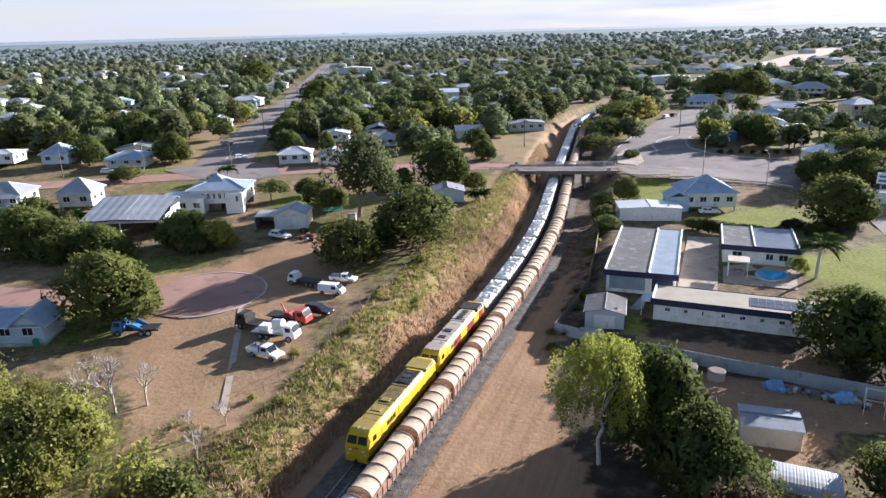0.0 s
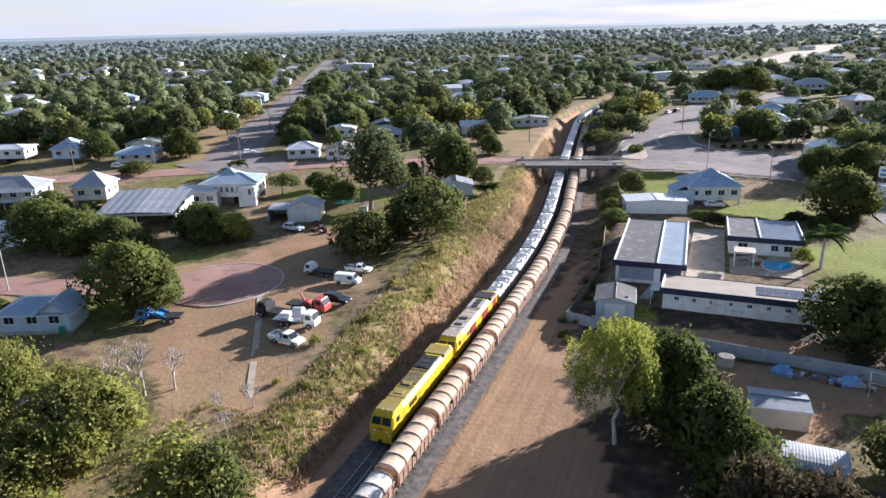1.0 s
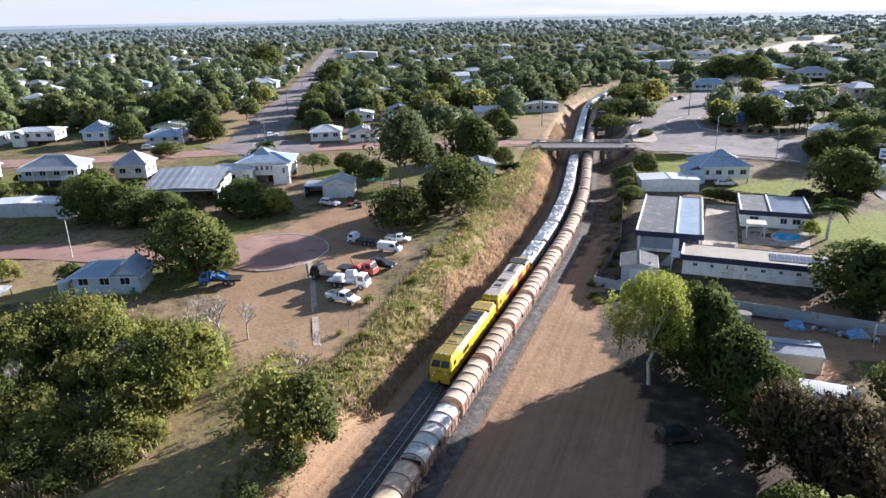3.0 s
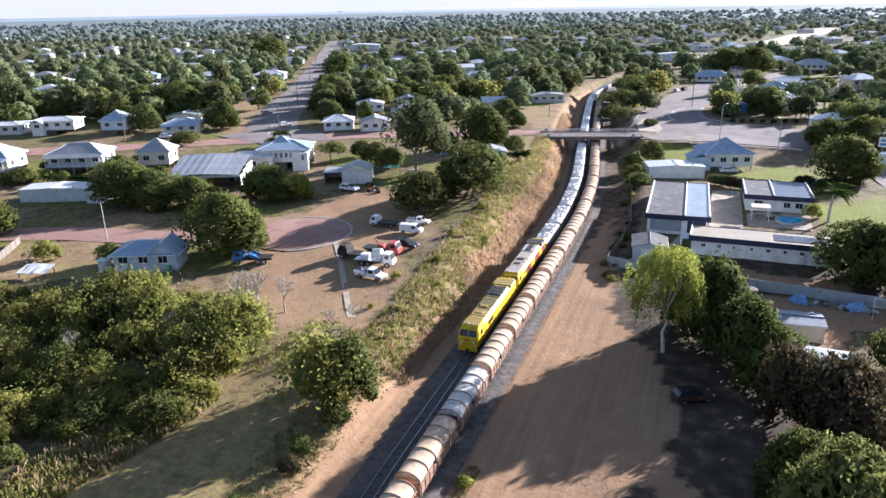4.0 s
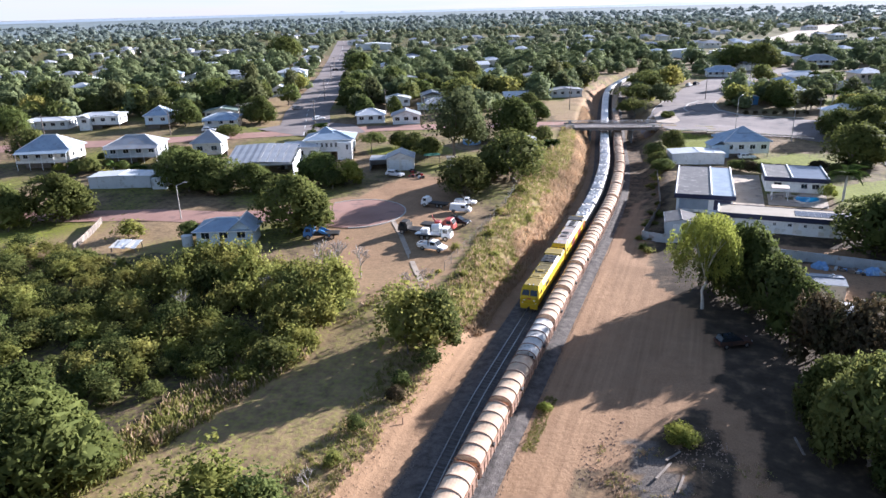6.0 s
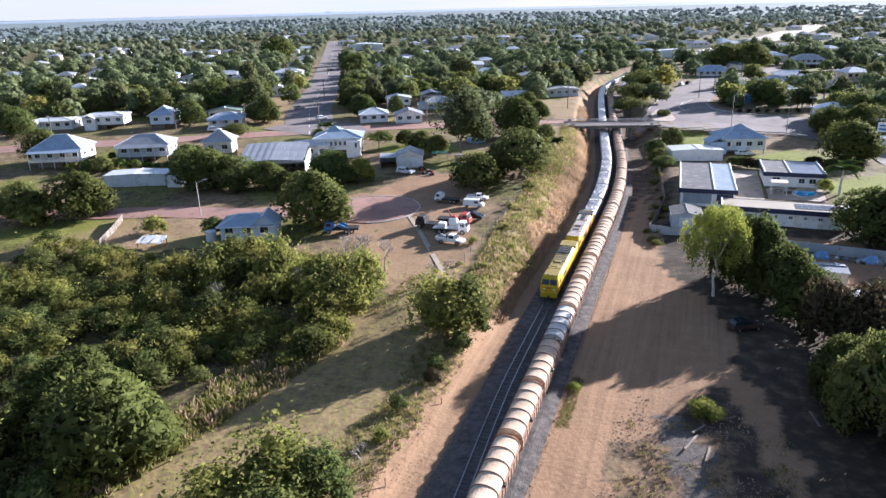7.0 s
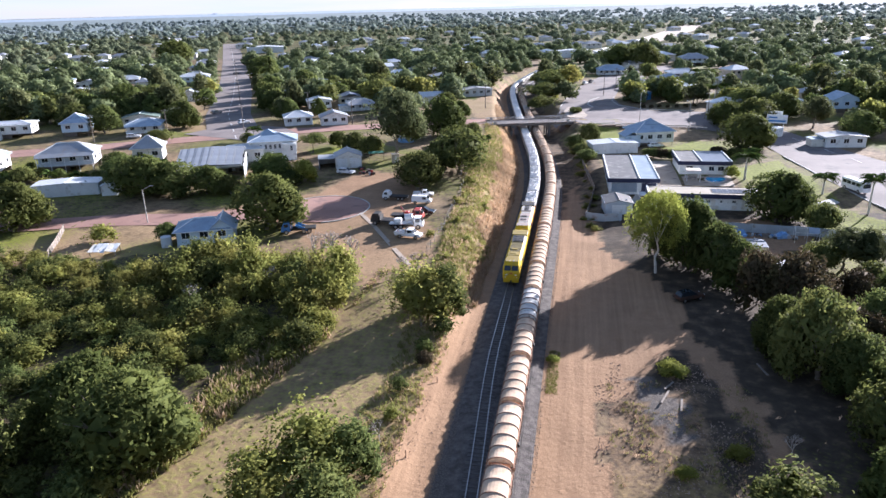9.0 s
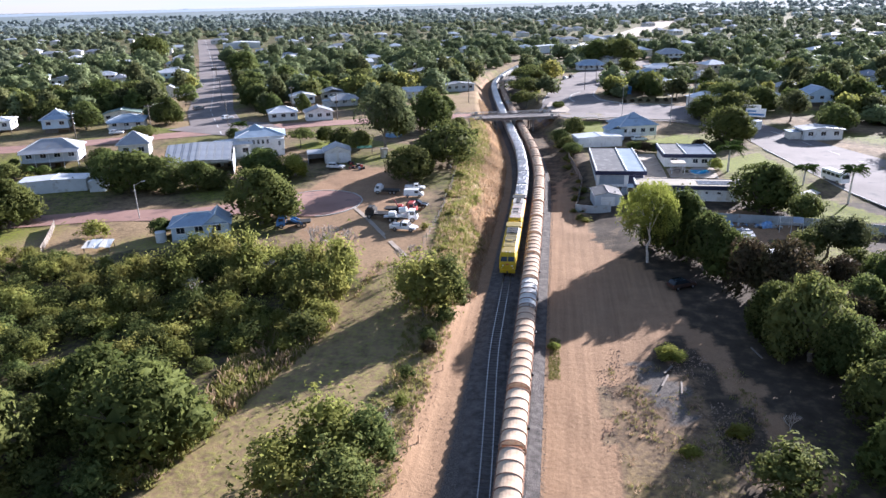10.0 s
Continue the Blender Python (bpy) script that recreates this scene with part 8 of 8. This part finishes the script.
# car wreck and clutter under the dark trees
WRECK = surface("burnt_paint", (0.035, 0.025, 0.022), (0.10, 0.05, 0.032), 0.9, 0.85, 0, 0.3, 7, 0, 0.2, (0.03, 0.025, 0.025))
car(-4.2, 51.4, 30, "dark_car", WRECK, "burnt-out rusty car wreck under the dark trees", "car")
# loose planks on the rough ground
for k, (x, y, r, L) in enumerate([(-10.6, 22.5, 70, 3.4), (-9.0, 20.8, 82, 3.0), (-9.9, 25.0, 60, 2.4), (1.6, 30.5, 100, 3.2)]):
    o = tagged(part("plank", boxes((0, 0, 0.02, L, 0.24, 0.08), bevel=0.01), WOOD), "weathered grey plank lying on rough ground", "plank", "loose planks")
    o.matrix_basis = Matrix.Translation(on(x, y, 0.05)) @ pose(0, 0, 0, 0, 3, r)
fence([(-121.4, 64.4), (-117.5, 57.5), (-113.6, 50.3)], 1.3, WOOD, "weathered grey paling fence beside the cottage yard", 2.2)
tank = thing("water_tank", Matrix.Translation(on(-95.2, 58.4)), "small pale round rainwater tank beside the cottage", "water tank")
part("tank_body", tube(bmesh.new(), (0, 0, 0), (0, 0, 1.9), 0.95, None, 24), WALL_SHEET, tank)
part("tank_lid", tube(bmesh.new(), (0, 0, 1.9), (0, 0, 2.1), 1.0, 0.3, 24), WALL_SHEET, tank)
GREEN_TUB = surface("green_plastic", (0.02, 0.20, 0.12), (0.04, 0.28, 0.17), 1.0, 0.5)
gb = thing("garbage_bin", Matrix.Translation(on(-84.2, 60.9)) @ pose(0, 0, 0, 0, 0, 25), "green plastic wheeled bin beside the cottage", "bin")
part("bin_body", boxes((0, 0, 0.05, 0.62, 0.72, 0.95), bevel=0.05), GREEN_TUB, gb)
part("bin_lid", boxes((0, 0, 1.0, 0.68, 0.8, 0.09), bevel=0.03), GREEN_TUB, gb)
sh = thing("lean_to_shelter", Matrix.Translation(on(-104.2, 53.2)) @ pose(0, 0, 0, 0, 0, 15), "low collapsed shelter under pale weathered sheets", "shelter")
for k in range(5):
    part("roof_sheet", boxes((0, 0, 0, 0.92, 3.0, 0.05)), (CREAM, WALL_SHEET, WHITE)[k % 3], sh).matrix_basis = pose(-2 + k * 0.96, 0, 1.15 + 0.07 * (k % 2), 9 + 3 * (k % 3), 2, 2 * (k % 3) - 2)
for sx in (-2.2, 2.2):
    for sy in (-1.2, 1.2):
        part("post", boxes((sx, sy, -0.2, 0.12, 0.12, 1.35 + 0.2 * sy)), WOOD, sh)


def wire_fence(line, h, label):
    e = thing("wire_fence", Matrix(), label, "fence")
    n = 0
    for (x, y), (x2, y2) in zip(line, line[1:]):
        L = math.hypot(x2 - x, y2 - y)
        k = max(1, round(L / 3.2))
        for j in range(k):
            u = j / k
            a, b = on(x + (x2 - x) * u, y + (y2 - y) * u), on(x + (x2 - x) * (j + 1) / k, y + (y2 - y) * (j + 1) / k)
            part("post", tube(bmesh.new(), a - Vector((0, 0, 0.3)), a + Vector((0, 0, h)), 0.05, None, 6), WOOD, e)
            for z in (0.4, 0.8, h - 0.06):
                part("strand", tube(bmesh.new(), a + Vector((0, 0, z)), b + Vector((0, 0, z)), 0.012, None, 4), DARK_STEEL, e)


wire_fence([(-46.6, 60), (-46.2, 78), (-46.8, 96), (-48.0, 112), (-50.5, 128), (-54.5, 150), (-57.5, 164)], 1.5, "wire fence on grey posts along the top of the cutting")
# stakes beside the line
for x, y in [(-37.4, 6.9), (-37.2, 22.0), (-24.6, 44.0)]:
    tagged(part("marker_post", tube(bmesh.new(), (x, y, height(x, y) - 0.2), (x, y, height(x, y) + 0.9), 0.06, None, 6), RUST), "short rusty marker post beside the track", "post")

# clods and stones lying about
def rubble(name, spots, label, material, seed):
    r = random.Random(seed)
    V, F = [], []
    for x, y, s in spots:
        z, b = height(x, y), len(V)
        for k in range(4):
            a = k * math.pi / 2 + r.uniform(-0.4, 0.4)
            V.append((x + math.cos(a) * s * r.uniform(0.7, 1.2), y + math.sin(a) * s * r.uniform(0.7, 1.2), z - 0.06))
        V.append((x + r.uniform(-0.3, 0.3) * s, y + r.uniform(-0.3, 0.3) * s, z + s * r.uniform(0.5, 0.9)))
        F += [(b, b + 1, b + 4), (b + 1, b + 2, b + 4), (b + 2, b + 3, b + 4), (b + 3, b, b + 4)]
    tagged(new(name, mesh_of(name, V, F, material)), label, "rubble", "", "stuff")


CLOD = surface("dry_clod", (0.26, 0.18, 0.135), (0.40, 0.29, 0.22), 0.8, 0.95, 0, 0.3, 6)
sp = []
for i in range(3600):
    x, y = rc.uniform(-18.5, -1), rc.uniform(-6, 31)
    if noise.noise(Vector((x * 0.22, y * 0.12, 8))) > -0.08:
        sp.append((x, y, rc.uniform(0.04, 0.14)))
for i in range(1100):
    y = rc.uniform(-8, 60)
    x = track_x(y) - rc.uniform(5.5, 10.5)
    sp.append((x, y, rc.uniform(0.03, 0.09)))
rubble("clods", sp, "dry brown clods and stones on rough ground", CLOD, 3)
rubble("gravel", [(track_x(y) + rc.choice((-0.9, 1)) * rc.uniform(3.5, 5.2), y, rc.uniform(0.03, 0.08)) for y in [rc.uniform(-10, 110) for _ in range(6000)]], "coarse grey ballast stones along the tracks", BALLAST, 4)

# island shrubs
for k in range(16):
    a = k * 2.4
    x, y = -23.5 + 2.0 * math.cos(a) * (k % 4 + 1) / 4, 220 + 9 * math.sin(a * 1.3) * (k % 5 + 1) / 5
    plant(N_ROUND[k % 2], x, y, k * 50, 0.42, 0.34, "low clipped green shrub on the traffic island", "shrub", "shrub", "shrubs on the traffic island", trunk=False, up=0.2)
for k in range(7):
    plant(N_BROWN[k % 2], 2 + 3.2 * k, 231 + 0.6 * k, k * 50, 0.3, 0.25, "low reddish shrub along the corner block", "shrub", "shrub", "shrubs on the corner block", trunk=False)
for k in range(9):
    plant((N_ROUND + N_BROWN)[k % 4], -3 + 1.6 * k, 146.5 - 0.4 * k, k * 50, 0.58, 0.5, "garden shrub behind the motel", "shrub", "shrub", "garden shrubs behind the motel", trunk=False)

for k in range(8):
    plant((N_ROUND + N_BROWN)[(k * 3) % 4], 13.5 + 1.9 * k, 147 + 2.6 * (k % 3) + 0.5 * k, k * 70, 0.4 + 0.12 * (k % 3), 0.36 + 0.1 * (k % 2), "garden shrub on the grass beside the white house", "shrub", "shrub", "garden shrubs beside the white house", trunk=False)

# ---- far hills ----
# aerial haze is put into these base colours of plain and hills
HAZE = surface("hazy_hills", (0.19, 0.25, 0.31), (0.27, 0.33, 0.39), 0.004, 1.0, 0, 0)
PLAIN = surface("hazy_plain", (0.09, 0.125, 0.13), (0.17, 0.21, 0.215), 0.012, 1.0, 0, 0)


def far_plain(r0, r1, up, material, label):
    bm = bmesh.new()
    prev = None
    for i in range(49):
        a = radians(-70 + 110 * i / 48)
        ring = [bm.verts.new(on(math.sin(a) * r, math.cos(a) * r, up)) for r in (r0, r0 * 0.7 + r1 * 0.3, r0 * 0.35 + r1 * 0.65, r1)]
        if prev:
            for k in range(3):
                bm.faces.new((prev[k], prev[k + 1], ring[k + 1], ring[k]))
        prev = ring
    tagged(part("backdrop", bm, material), label, "plain", "", "structure")


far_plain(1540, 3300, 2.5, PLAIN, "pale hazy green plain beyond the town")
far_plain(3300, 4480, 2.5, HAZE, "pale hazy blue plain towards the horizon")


def hills(az0, az1, dist, tops, label):
    bm = bmesh.new()
    lo, hi, bk = [], [], []
    n = 400
    for i in range(n + 1):
        u = i / n
        a = radians(az0 + (az1 - az0) * u)
        x, y = math.sin(a) * dist, math.cos(a) * dist
        h = 23 + 2 * noise.noise(Vector((u * 9, 0, 3)))
        for c, w, t in tops:
            h += t * math.exp(-((u - c) / w) ** 2)
        lo.append(bm.verts.new((x * 0.985, y * 0.985, 10)))
        hi.append(bm.verts.new((x, y, h)))
        bk.append(bm.verts.new((x * 1.01, y * 1.01, 5)))
    for i in range(n):
        bm.faces.new((lo[i], lo[i + 1], hi[i + 1], hi[i]))
        bm.faces.new((hi[i], hi[i + 1], bk[i + 1], bk[i]))
    return tagged(part("hills", bm, HAZE), label, "hills", "", "backdrop")


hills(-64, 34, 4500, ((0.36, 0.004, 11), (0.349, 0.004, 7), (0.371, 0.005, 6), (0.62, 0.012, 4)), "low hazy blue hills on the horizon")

# far railway yard
patch("rail_yard", band([(-24, 470), (-8, 530), (12, 590), (52, 740), (98, 926), (150, 1120)], 16, 40), 0.1, PAVING, "wide pale gravel railway yard in the distance", "rail yard", step=14)
e0 = thing("far_wagon", Matrix(), "pale wagon standing in the distant railway yard", "rail wagon", "wagons in the distant yard")
part("body", boxes((0, 0, 1.0, 2.6, 11, 2.2), bevel=0.1), WHITE, e0)
part("underframe", boxes((0, 0, 0.4, 2.0, 11.5, 0.6)), DARK_STEEL, e0)
pts = [(-12, 512), (-6, 536), (14, 600), (38, 690)]
n = 0
for (x, y), (x2, y2) in zip(pts, pts[1:]):
    L = math.hypot(x2 - x, y2 - y)
    for k in range(int(L / 13)):
        u = (k * 13) / L
        m = Matrix.Translation(on(x + (x2 - x) * u, y + (y2 - y) * u, 0.2)) @ pose(0, 0, 0, 0, 0, -math.degrees(math.atan2(x2 - x, y2 - y)))
        if n == 0:
            e0.matrix_basis = m
        else:
            copy_thing(e0, m)
        n += 1

# ---- small things of the yards ----
o = thing("outhouse", Matrix.Translation(on(-68.6, 123.2)) @ pose(0, 0, 0, 0, 0, 22), "small beige sheet-metal outhouse under the gum tree", "outhouse")
part("wall", boxes((0, 0, -0.2, 1.7, 1.7, 2.4)), TAN_WALL, o)
part("roof", boxes((0, 0, 2.2, 2.0, 2.0, 0.08)), ROOF_TAN, o)
part("door", boxes((0.2, -0.87, 0.0, 0.8, 0.05, 1.9)), CREAM, o)
GREEN_TARP = surface("green_tarp", (0.03, 0.14, 0.10), (0.06, 0.22, 0.15), 0.8, 0.7, 0, 0.3, 5)
o = thing("tarp_shelter", Matrix.Translation(on(-74.6, 126.0)) @ pose(0, 0, 0, 0, 0, 20), "low shelter under a sagging green tarpaulin", "shelter")
bm = bmesh.new()
g = [[bm.verts.new((-2 + 4 * i / 6, -1.5 + 3 * j / 4, 1.9 - 0.25 * math.sin(math.pi * i / 6) * math.sin(math.pi * j / 4) + 0.05 * ((i * j) % 3))) for j in range(5)] for i in range(7)]
for i in range(6):
    for j in range(4):
        bm.faces.new((g[i][j], g[i + 1][j], g[i + 1][j + 1], g[i][j + 1]))
part("tarpaulin", bm, GREEN_TARP, o)
for sx in (-1.95, 1.95):
    for sy in (-1.45, 1.45):
        part("pole", tube(bmesh.new(), (sx, sy, -0.2), (sx, sy, 1.92), 0.04, None, 6), WOOD, o)
rd = random.Random(77)
for x, y in [(-74.2, 111.8), (-72.6, 112.8), (-71.2, 110.6), (-75.6, 115.8)]:
    o = thing("scrap_pile", Matrix.Translation(on(x, y)), "small heap of dark machinery and boxes in a yard", "scrap", "clutter by the garage")
    for k in range(5):
        part("scrap_piece", boxes((0, 0, 0, rd.uniform(0.3, 0.9), rd.uniform(0.3, 0.8), rd.uniform(0.3, 0.9)), bevel=0.03), rd.choice((DARK_STEEL, RED, GREY_WALL, WOOD, BLACK)), o).matrix_basis = pose(rd.uniform(-0.7, 0.7), rd.uniform(-0.6, 0.6), -0.05, rd.uniform(-9, 9), rd.uniform(-9, 9), rd.uniform(0, 180))
o = thing("pool_tank", Matrix.Translation(on(-72.6, 152.0)), "round blue above-ground pool behind a tree", "pool")
part("pool_wall", tube(bmesh.new(), (0, 0, -0.1), (0, 0, 1.2), 2.6, None, 28), BLUE_TARP, o)
part("pool_rim", tube(bmesh.new(), (0, 0, 1.2), (0, 0, 1.3), 2.7, None, 28), WHITE, o)
# corner block: blue shed and a roadside board
shed(3.0, 257.0, 12, 7.0, 5.5, 3.0, 0.4, ROOF_PALE, BLUE, "blue-walled shed with a pale roof on the corner block", "corner_shed", 1)
o = thing("sign_board", Matrix.Translation(on(40.2, 195.0)) @ pose(0, 0, 0, 0, 0, -14), "large white roadside board on two posts", "sign")
part("board", boxes((0, 0, 2.4, 6.0, 0.18, 2.6)), WHITE, o)
for sx in (-2.4, 2.4):
    part("post", boxes((sx, 0.12, -0.4, 0.2, 0.2, 5.2)), WOOD, o)
for k in range(3):
    part("lettering", boxes((-0.4 * k, -0.1, 4.2 - 0.6 * k, 4.2 - 0.8 * k, 0.02, 0.28)), GREY_WALL, o)
o = thing("water_tank", Matrix.Translation(on(37.6, 179.5)), "large white round tank beside the road", "water tank")
part("tank_body", tube(bmesh.new(), (0, 0, -0.3), (0, 0, 2.6), 2.2, None, 28), WHITE, o)
part("tank_lid", tube(bmesh.new(), (0, 0, 2.6), (0, 0, 2.9), 2.25, 0.5, 28), WHITE, o)

# garden shrubs about the western houses
SHR = [(-141, 101.5), (-147, 99.5), (-151, 101), (-158, 103.5), (-163, 101), (-145, 112), (-139.5, 110.5), (-127, 108), (-166, 109), (-161, 118), (-141, 119), (-125.5, 119), (-147, 121), (-168, 96), (-160, 93.5), (-150, 94)]
for k, (x, y) in enumerate(SHR):
    plant((N_ROUND[0], N_YELLOW, N_ROUND[1], N_SCRUB[2])[k % 4], x, y, k * 61, (0.45, 1.0, 0.55, 0.8)[k % 4], (0.4, 0.8, 0.5, 0.6)[k % 4], "leafy green garden shrub beside a house", "shrub", "shrub", "garden shrubs of the western houses", trunk=False)
for x, y in [(-143.5, 98.5), (-152.5, 99.0), (-163.5, 97.0)]:
    palm(x, y, 1.6, 0.9, "short feathery palm in a house garden")
# broad-leaved banana clump by the grey shed
for k in range(3):
    palm(-50.4 + 0.9 * k, 148.0 + 0.7 * (k % 2), 1.2 + 0.3 * k, 0.8, "light green broad-leaved clump beside a shed")
